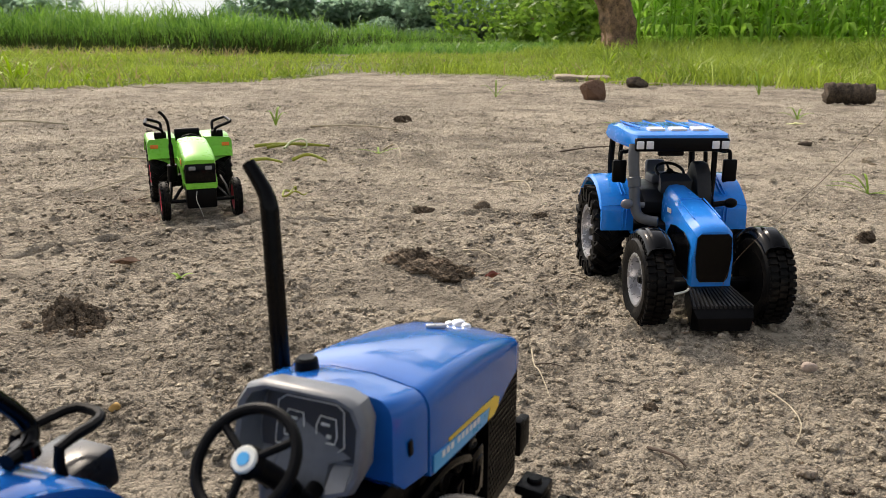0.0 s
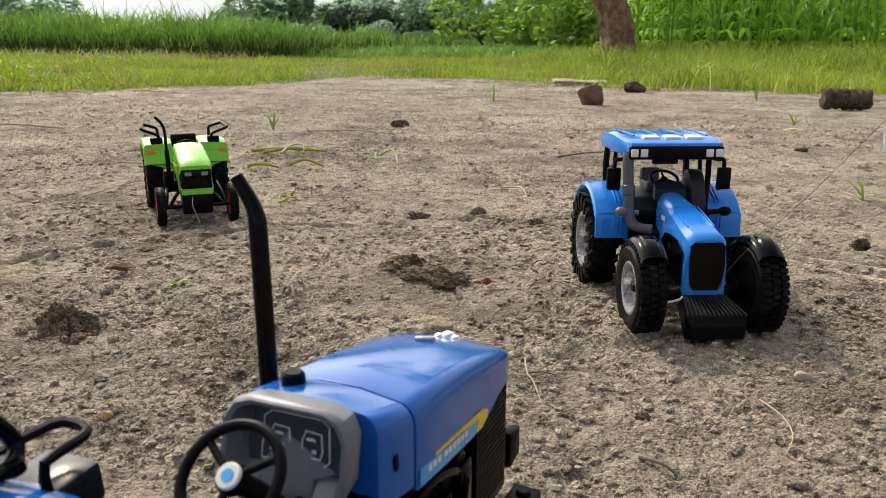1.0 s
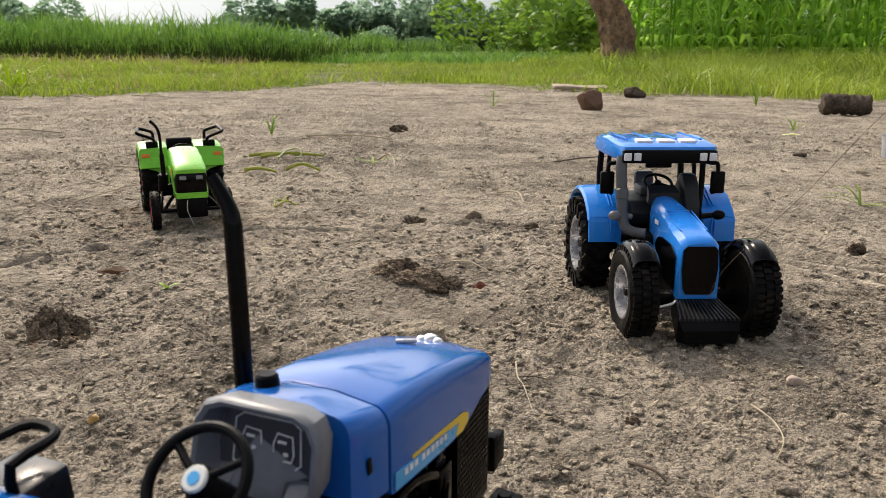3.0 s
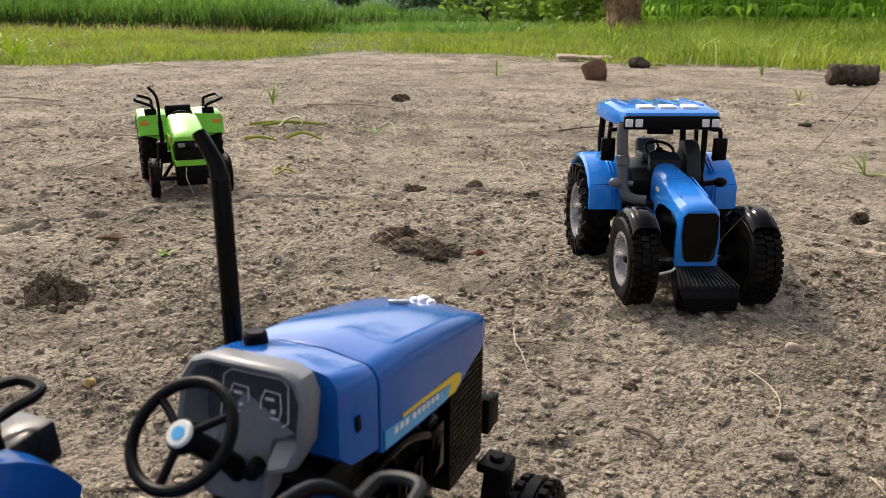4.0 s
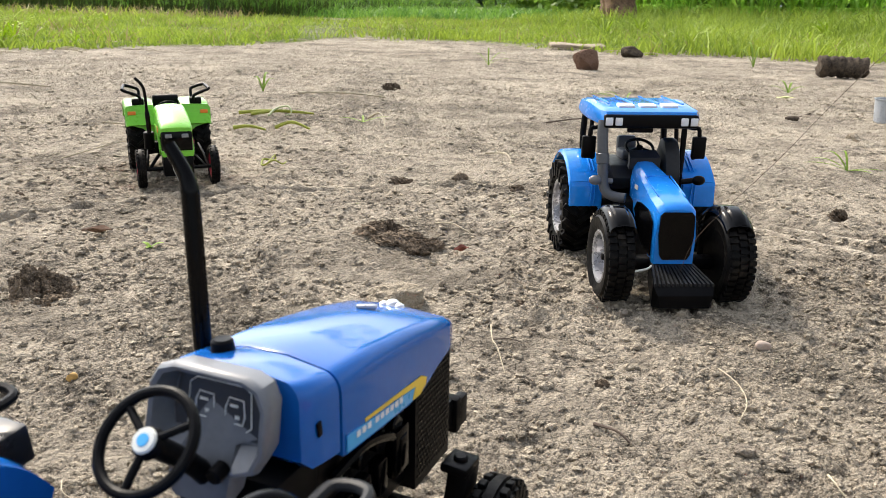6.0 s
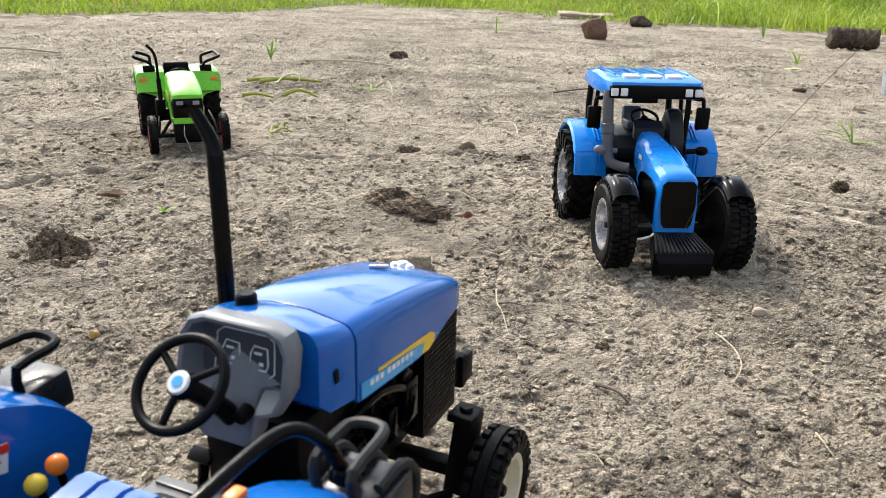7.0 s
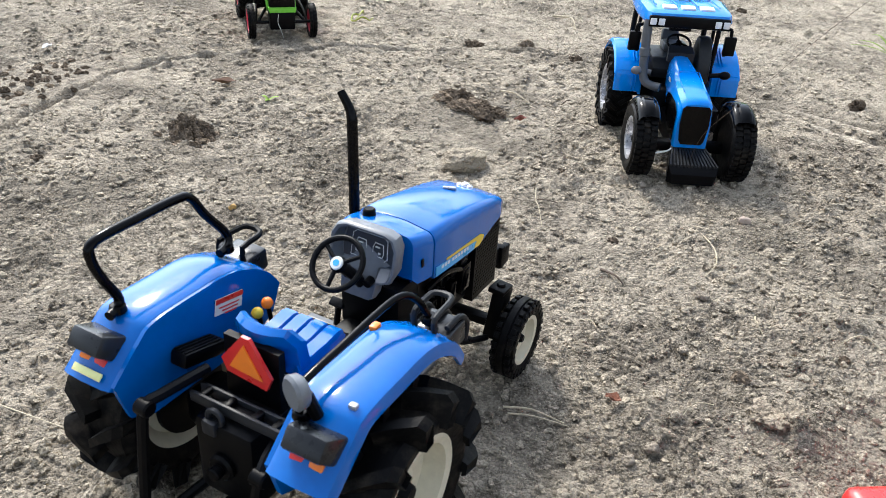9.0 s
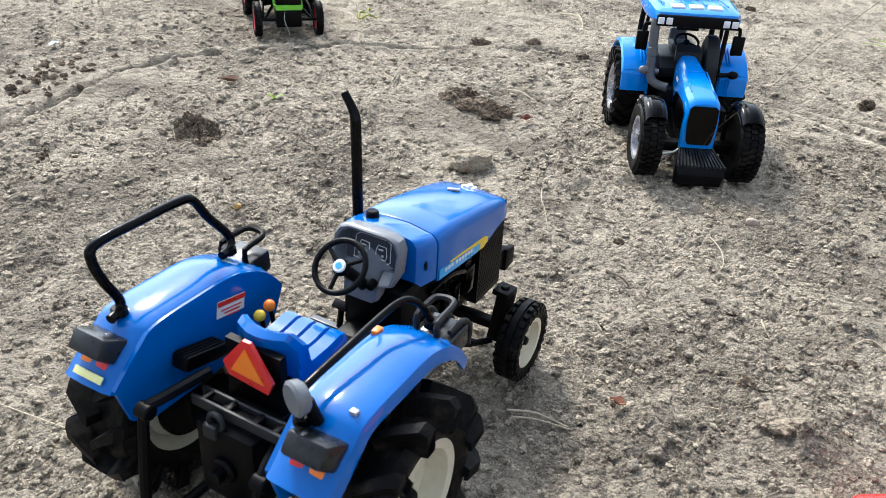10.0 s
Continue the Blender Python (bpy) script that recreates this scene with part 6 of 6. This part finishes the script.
stone("brick_lump", "broken angular lump of weathered brown brick", 0.366, 2.08, (0.044, 0.038, 0.032), M_brick, 23, 28, "brick", 0.12, 4, 0.6, (0.42, 0.66))
stone("stone", "dark angular stone at the grass edge", 0.575, 2.66, (0.042, 0.03, 0.022), M_log, 12, -10, "stone", 0.1)
M_board = material("weathered_board", (0.3, 0.24, 0.17), 0.85, spread=0.3, grain=30, bump=0.4, bump_scale=90)
b = bmesh.new()
box(b, (0, 0, 0), (0.2, 0.07, 0.012), 0.004, rot(3, 1, 6))
bmesh.ops.subdivide_edges(b, edges=b.edges[:], cuts=3, use_grid_fill=True)
for v in b.verts:
    v.co += Vector((0, 0.014 * noise.noise(v.co * 16), 0.008 * noise.noise(v.co * 22)))
ob = new("old_board", finish(b, "old_board", M_board, False))
ob.matrix_world = pose(0.455, 3.08, 0.012, 0, 0, -4)
tagged(ob, "weathered pale board lying at the grass edge", "board")

# the rotting log
b = bmesh.new()
rings = []
rl = random.Random(17)
for i in range(40):
    x = -0.055 + i * 0.0028
    rad = 0.0235 * (1 - 0.06 * math.sin(i)) * (0.82 if i in (0, 39) else 1)
    rings.append([(x + 0.001 * rl.uniform(-1, 1), rad * math.cos(a) * (1 + 0.05 * rl.uniform(-1, 1)), rad * math.sin(a) * (1 + 0.05 * rl.uniform(-1, 1))) for a in (2 * math.pi * k / 36 for k in range(36))])
loft(b, rings)
for v in b.verts:
    v.co *= 1 + 0.16 * noise.noise(v.co * 30) + 0.06 * noise.noise(v.co * 110)
lg = new("log", finish(b, "log", M_log, False))
lg.matrix_world = pose(0.955, 2.0, 0.0235, 0, 0, -9)
tagged(lg, "short rotting dark log with rough bark", "log")


# ---- straws, twigs and leaves ----
def strand(name, label, pts, r, mat, cat):
    """A thin bent stalk through places on the ground; z is the lift."""
    b = bmesh.new()
    ps = spline([(x, y, float(height(x, y)) + z) for x, y, z in pts], 5)
    n = len(ps)
    tube(b, ps, [r * (1 - 0.55 * i / n) for i in range(n)], 6)
    return tagged(new(name, finish(b, name, mat, False)), label, cat)


strand("straw", "curved pale dry straw on the earth", [(0.2, 0.357, 0.002), (0.2035, 0.342, 0.0035), (0.2025, 0.327, 0.003), (0.195, 0.313, 0.001)], 0.00036, M_straw, "straw")
strand("straw", "dry straw lying beside the clods", [(0.069, 0.572, 0.003), (0.081, 0.56, 0.006), (0.095, 0.547, 0.001)], 0.0007, M_straw, "straw")
strand("straw", "pale withered stalk with a knot", [(0.1045, 0.392, 0.006), (0.105, 0.38, 0.004), (0.107, 0.371, 0.004), (0.11, 0.352, 0.001)], 0.0004, M_straw, "straw")
strand("straw", "pair of dry straws on the earth", [(0.1, 0.193, 0.002), (0.111, 0.192, 0.003), (0.124, 0.189, 0.001)], 0.0005, M_straw, "straw")
strand("straw", "pair of dry straws on the earth", [(0.102, 0.1895, 0.002), (0.112, 0.1888, 0.003), (0.126, 0.1885, 0.001)], 0.0004, M_straw, "straw")
strand("straw", "long pale straw on the earth", [(-0.1, 0.156, 0.001), (-0.073, 0.151, 0.002), (-0.045, 0.144, 0.001)], 0.00035, M_straw, "straw")
strand("twig", "thin dark twig on the earth", [(0.185, 1.088, 0.003), (0.222, 1.104, 0.006), (0.272, 1.143, 0.004)], 0.0012, M_twig, "twig")
strand("twig", "thin dark twig on the earth", [(0.142, 0.312, 0.001), (0.149, 0.304, 0.003), (0.153, 0.3, 0.001)], 0.0007, M_twig, "twig")
strand("straw", "pale dry stalk beside the green tractor", [(-0.34, 0.955, 0.004), (-0.27, 0.95, 0.006), (-0.245, 0.905, 0.012), (-0.22, 0.86, 0.004)], 0.0013, M_straw, "straw")
strand("straw", "thin dry stalk on the earth", [(-0.3, 0.78, 0.003), (-0.265, 0.82, 0.008), (-0.262, 0.87, 0.003)], 0.0007, M_straw, "straw")
strand("straw", "long thin dry stalk on the earth", [(-0.8, 1.36, 0.005), (-0.72, 1.38, 0.008), (-0.62, 1.37, 0.004)], 0.0025, M_straw, "straw")
strand("straw", "long thin dry stalk on the earth", [(-0.2, 1.36, 0.005), (-0.12, 1.33, 0.009), (-0.05, 1.31, 0.004)], 0.002, M_straw, "straw")
strand("straw", "short pale straw on the earth", [(0.105, 0.86, 0.002), (0.125, 0.84, 0.005), (0.13, 0.815, 0.001)], 0.0012, M_straw, "straw")
rs_ = random.Random(91)
for i in range(46):
    x, y = rs_.uniform(-0.32, 0.45), rs_.uniform(0.16, 1.1)
    a, ln = rs_.uniform(0, 6.28), rs_.uniform(0.005, 0.02)
    strand("chaff", "short scrap of dry stalk on the earth", [(x, y, 0.001), (x + math.cos(a) * ln * 0.5, y + math.sin(a) * ln * 0.5, 0.0025), (x + math.cos(a + 0.3) * ln, y + math.sin(a + 0.3) * ln, 0.0008)], rs_.uniform(0.0002, 0.00045), (M_straw, M_straw, M_twig)[i % 3], "plant scrap")


re_ = random.Random(12)
for i in range(30):
    x = re_.uniform(-1.35, 1.3)
    y = float(np.interp(x, EDGE_X, EDGE_Y)) - re_.uniform(-0.05, 0.22)
    a, ln = re_.uniform(-0.5, 0.5) + (math.pi if i % 2 else 0), re_.uniform(0.05, 0.14)
    strand("straw", "dry stalk fallen at the edge of the grass", [(x, y, 0.003), (x + math.cos(a) * ln * 0.5, y + math.sin(a) * ln * 0.5, re_.uniform(0.004, 0.011)), (x + math.cos(a) * ln, y + math.sin(a) * ln, 0.003)], re_.uniform(0.001, 0.0022), M_straw, "straw")


def leaf(name, label, x, y, ln, wd, turn, mat, lift=0.003, curl=0.3, cat="leaf"):
    """A small curled leaf, metres."""
    b = bmesh.new()
    rows = []
    for i in range(8):
        t = i / 7
        w = wd * math.sin(math.pi * min(1, t * 0.96 + 0.02)) ** 0.8
        rows.append([(ln * (t - 0.5), w * s, lift + curl * abs(s) * w * 1.2 + curl * ln * 0.4 * (t - 0.5) ** 2 + 0.0006 * math.sin(9 * t + 4 * s)) for s in (-0.5, -0.2, 0, 0.2, 0.5)])
    shell(b, rows, 0.0003)
    ob = new(name, finish(b, name, mat, False))
    ob.matrix_world = pose(x, y, float(height(x, y)), 0, 0, turn)
    return tagged(ob, label, cat)


leaf("dry_leaf", "curled dark brown dry leaf on the earth", -0.148, 0.53, 0.019, 0.0085, 12, M_leaf_dry, 0.004, 0.6, "dry leaf")
leaf("dry_leaf", "crumpled reddish dry leaf on earth", 0.143, 0.203, 0.0065, 0.004, -20, material("rusty_leaf", (0.24, 0.1, 0.06), 0.8, spread=0.35, grain=200), 0.003, 0.8, "dry leaf")
leaf("dry_leaf", "crumpled reddish dry scraps", 0.088, 0.507, 0.01, 0.005, 30, material("red_brown_leaf", (0.2, 0.06, 0.04), 0.8, spread=0.35, grain=200), 0.003, 0.9, "dry leaf")
leaf("dry_leaf", "flat grey-brown leaf flake", 0.208, 0.196, 0.013, 0.008, 60, M_rock, 0.006, 0.3, "dry leaf")
leaf("dry_leaf", "pale yellow leaf scrap", 0.63, 1.47, 0.035, 0.016, 10, M_lemon, 0.004, 0.2, "dry leaf")
leaf("dry_leaf", "grey leaf scrap on the earth", 0.222, 0.245, 0.007, 0.003, 10, M_rock, 0.003, 0.6, "dry leaf")
leaf("paper_scrap", "tiny white scrap of paper", -0.318, 0.566, 0.011, 0.006, 80, M_white, 0.003, 0.5, "paper scrap")
leaf("paper_scrap", "tiny pale chip on the earth", 0.222, 0.268, 0.004, 0.0018, 0, M_rock, 0.001, 0.1, "paper scrap")


def sprig(name, label, x, y, specs, mat=None, cat="grass tuft"):
    """A few grass leaves from one root; specs: turn, length, rise, width."""
    ob = thing(name, label, cat, pose(x, y, float(height(x, y))))
    for a, ln, rise, wd in specs:
        b = bmesh.new()
        d, s = Vector((math.cos(radians(a)), math.sin(radians(a)), 0)), Vector((-math.sin(radians(a)), math.cos(radians(a)), 0))
        rows = []
        for i in range(8):
            t = i / 7
            p = d * ln * t + Vector((0, 0, ln * rise * (1.6 * t - 1.1 * t * t) + 0.5))
            w = wd * (0.5 + 1.2 * t) * (1 - t) ** 0.7 + 0.1
            rows.append([p - s * w * 0.5, p + Vector((0, 0, -w * 0.15)), p + s * w * 0.5])
        shell(b, rows, 0.15)
        part("blade", b, mat or M_sprig, ob)
    return ob


M_pale_blade = leaf_material("bleached_grass", (0.4, 0.46, 0.26), (0.55, 0.6, 0.36))
M_curl = leaf_material("yellowing_grass", (0.3, 0.34, 0.06), (0.48, 0.5, 0.12))
sprig("seedling", "tiny pale green seedling", -0.103, 0.505, [(20, 8, 0.6, 4.5), (160, 7, 0.7, 4), (270, 6, 0.5, 4)], cat="seedling")
sprig("grass_tuft", "thin yellow-green grass shoot", 0.225, 0.452, [(100, 17, 1.1, 2.0), (60, 13, 1.0, 1.6), (-50, 15, 0.3, 1.6), (30, 12, 0.6, 1.2)])
sprig("grass_tuft", "spreading green grass tuft", 0.33, 1.34, [(160, 60, 0.35, 5), (175, 50, 0.5, 4.5), (140, 45, 0.6, 4), (-30, 40, 0.3, 4), (60, 35, 0.7, 4), (190, 65, 0.2, 4)])
sprig("grass_tuft", "green grass tuft with spread leaves", 0.452, 0.815, [(150, 34, 0.5, 4), (120, 30, 0.9, 3.5), (170, 40, 0.3, 3), (-20, 30, 0.2, 3), (-60, 26, 0.2, 3.5), (80, 28, 1.0, 3)])
sprig("grass_tuft", "small green grass tuft", 0.69, 1.62, [(100, 40, 0.9, 5), (60, 35, 0.9, 5), (150, 40, 0.5, 5), (20, 40, 0.5, 5)])
sprig("grass_tuft", "small upright green shoot", -0.275, 1.42, [(90, 40, 1.3, 6), (60, 30, 1.2, 5), (130, 34, 1.2, 5)])
sprig("grass_tuft", "thin green weeds on bare earth", 0.12, 2.15, [(90, 60, 1.2, 6), (40, 60, 0.9, 5), (150, 50, 1.0, 5), (0, 60, 0.5, 5)])
sprig("grass_tuft", "tall thin green shoot at the grass edge", 0.86, 2.35, [(90, 80, 1.4, 7), (60, 70, 1.3, 6), (130, 60, 1.3, 6)])
rw_ = random.Random(70)
for x, y, h in ((-1.5, 2.72, 150), (-1.4, 2.62, 120), (-1.62, 2.8, 140), (-1.2, 2.62, 70), (-0.95, 2.85, 60), (-1.9, 4.4, 120), (-2.4, 5.2, 110), (-1.6, 5.0, 80), (0.72, 4.2, 150), (1.05, 5.0, 160), (0.8, 3.1, 90), (1.5, 3.6, 130), (1.9, 4.4, 190), (2.3, 5.2, 230), (2.9, 6.0, 260), (0.55, 5.2, 130)):
    sprig("grass_tuft", "tall yellow-green weed tuft with long arching leaves", x, y, [(rw_.uniform(0, 360), h * rw_.uniform(0.55, 0.95), rw_.uniform(0.6, 1.5), h * rw_.uniform(0.06, 0.1)) for _ in range(9)], M_weed)
for y0, pts in ((1.085, ((-0.218, 0.0, 5), (-0.18, 0.004, 8), (-0.13, 0.009, 5))), (1.08, ((-0.2, 0.0, 4), (-0.16, -0.004, 9), (-0.118, 0.003, 5))), (0.966, ((-0.19, 0.0, 4), (-0.172, 0.003, 7), (-0.152, 0.0, 4))), (0.972, ((-0.142, 0.003, 5), (-0.122, 0.0, 8), (-0.1, -0.004, 4)))):
    strand("cut_grass", "cut yellow-green grass blade on the earth", [(x, y0 + d, z * 0.001) for x, d, z in pts], 0.0026, M_curl, "grass")
strand("cut_grass", "pale curled grass blade lying over cut grass", [(-0.172, 1.058, 0.004), (-0.167, 1.073, 0.012), (-0.155, 1.078, 0.015), (-0.146, 1.07, 0.012), (-0.144, 1.062, 0.006), (-0.15, 1.057, 0.003)], 0.0015, M_pale_blade, "grass")
strand("straw", "pale withered stalk over a tuft of grass", [(-0.045, 1.07, 0.004), (-0.03, 1.055, 0.014), (-0.022, 1.04, 0.01), (-0.018, 1.02, 0.002)], 0.0014, M_straw, "straw")
strand("cut_grass", "curled yellow-green grass blade on the earth", [(-0.088 + 0.010 * math.cos(t), 0.752 + 0.022 * math.sin(t), 0.003 + 0.005 * abs(math.sin(1.5 * t))) for t in (2.4, 3.1, 3.8, 4.5, 5.2, 5.9, 6.6)], 0.0012, M_curl, "grass")
strand("cut_grass", "short yellow-green grass blade on the earth", [(-0.095, 0.785, 0.004), (-0.092, 0.77, 0.009), (-0.094, 0.748, 0.003)], 0.001, M_curl, "grass")
sprig("cut_grass", "small green blades on the earth", -0.05, 1.06, [(40, 40, 0.2, 4), (160, 35, 0.2, 4), (100, 30, 0.3, 4)], cat="grass")
sprig("cut_grass", "small green blades on the earth", 1.0, 1.75, [(40, 60, 0.4, 6), (160, 55, 0.5, 6), (100, 60, 0.6, 6)], cat="grass")

stone("stone", "flat dark brown stone on the earth", 0.547, 1.210, (0.012, 0.008, 0.005), M_log, 71, 10)
stone("stone", "grey-brown rounded stone on the earth", 0.559, 1.044, (0.009, 0.008, 0.006), M_rock, 72, -20)
M_scrap = material("bleached_leaf", (0.5, 0.43, 0.34), 0.8, spread=0.2, grain=60)
for i, (x, y) in enumerate(((0.661, 1.369), (0.679, 1.355), (0.595, 1.234), (0.626, 1.243), (0.637, 1.211), (0.533, 0.980))):
    leaf("dry_leaf", "bleached scrap of dry leaf on the earth", x, y, 0.012 + 0.003 * (i % 3), 0.006, 70 * i, M_scrap, 0.004, 0.6, "dry leaf")

# translucent cup at the side of the yard, only its rim showing
b = bmesh.new()
prof = [(0.5, 0), (15.5, 0), (17, 1.5), (19.4, 32), (20.6, 33), (20.6, 34.2), (18.9, 34.2), (18.4, 32), (16, 2.2), (0.5, 2)]
rings = [[b.verts.new((r_ * math.cos(2 * math.pi * k / 32), r_ * math.sin(2 * math.pi * k / 32), z)) for k in range(32)] for r_, z in prof]
for u, w in zip(rings, rings[1:]):
    for k in range(32):
        b.faces.new((u[k], u[(k + 1) % 32], w[(k + 1) % 32], w[k]))
M_cup = material("milky_plastic", (0.36, 0.38, 0.4), 0.3, spread=0.1)
ob = new("plastic_cup", finish(b, "plastic_cup", M_cup))
ob.matrix_world = pose(0.664, 1.18, 0.0)
tagged(ob, "small whitish plastic cup on the earth", "cup")

# red toy corner
b = bmesh.new()
box(b, (0, 0, 11), (60, 70, 22), 5, None, 3)
box(b, (0, 8, 24), (40, 40, 10), 4, None, 3)
ob = new("red_toy", finish(b, "red_toy", M_red))
ob.matrix_world = pose(0.248, 0.1255, 0.0, 0, 0, 12)
tagged(ob, "glossy bright red plastic toy body", "toy")

# twine caught in the cab tractor's axle
b = bmesh.new()
tube(b, spline([(12, 6, 20), (16, 12, 20.5), (24, 15, 20), (31, 14, 19), (34, 13, 17), (34.5, 12, 14.5)], 4), 0.6, 6)
part("twine", b, M_pale, C, "frayed end of pale twine")

# fallen yellow bud with its stalk
b = bmesh.new()
bud = [(0.5, -17), (3.2, -15), (5.6, -9), (6.2, -1), (5.4, 6), (3.6, 11), (2.2, 13), (0.5, 13.5)]
lathe(b, bud + [(0.3, 0)], 22)
ob = thing("flower_bud", "fallen yellow-green flower bud with a pale stalk", "flower bud", pose(-0.438, 0.779, float(height(-0.438, 0.779)) + 0.0058, 0, 0, 3))
part("bud", b, material("yellow_bud", (0.55, 0.5, 0.04), 0.45, spread=0.2, grain=120), ob)
b = bmesh.new()
tube(b, spline([(-15, 0, 0), (-28, 1, -1), (-42, 3, -3)], 4), 1.9, 8)
part("stalk", b, M_straw, ob, "pale cut stalk")
b = bmesh.new()
tube(b, spline([(12, 0, 0), (18, -1, 0), (24, -1, -2)], 4), [2.4] * 4 + [3.0] * 4 + [2.4], 8)
part("calyx", b, M_straw, ob, "withered pale tip")

# thin pulling thread tied to the cab tractor's nose
inv = C.matrix_world.inverted()
b = bmesh.new()
ends = [(0.197, 0.421, 0.024), (0.2, 0.408, 0.046), (0.209, 0.35, 0.092), (0.2235, 0.289, 0.147), (0.262, 0.13, 0.27)]
tube(b, spline([inv @ Vector(p) * 1000 for p in ends], 5), 0.09, 5)
part("thread", b, M_twig, C, "thin dark pulling thread")
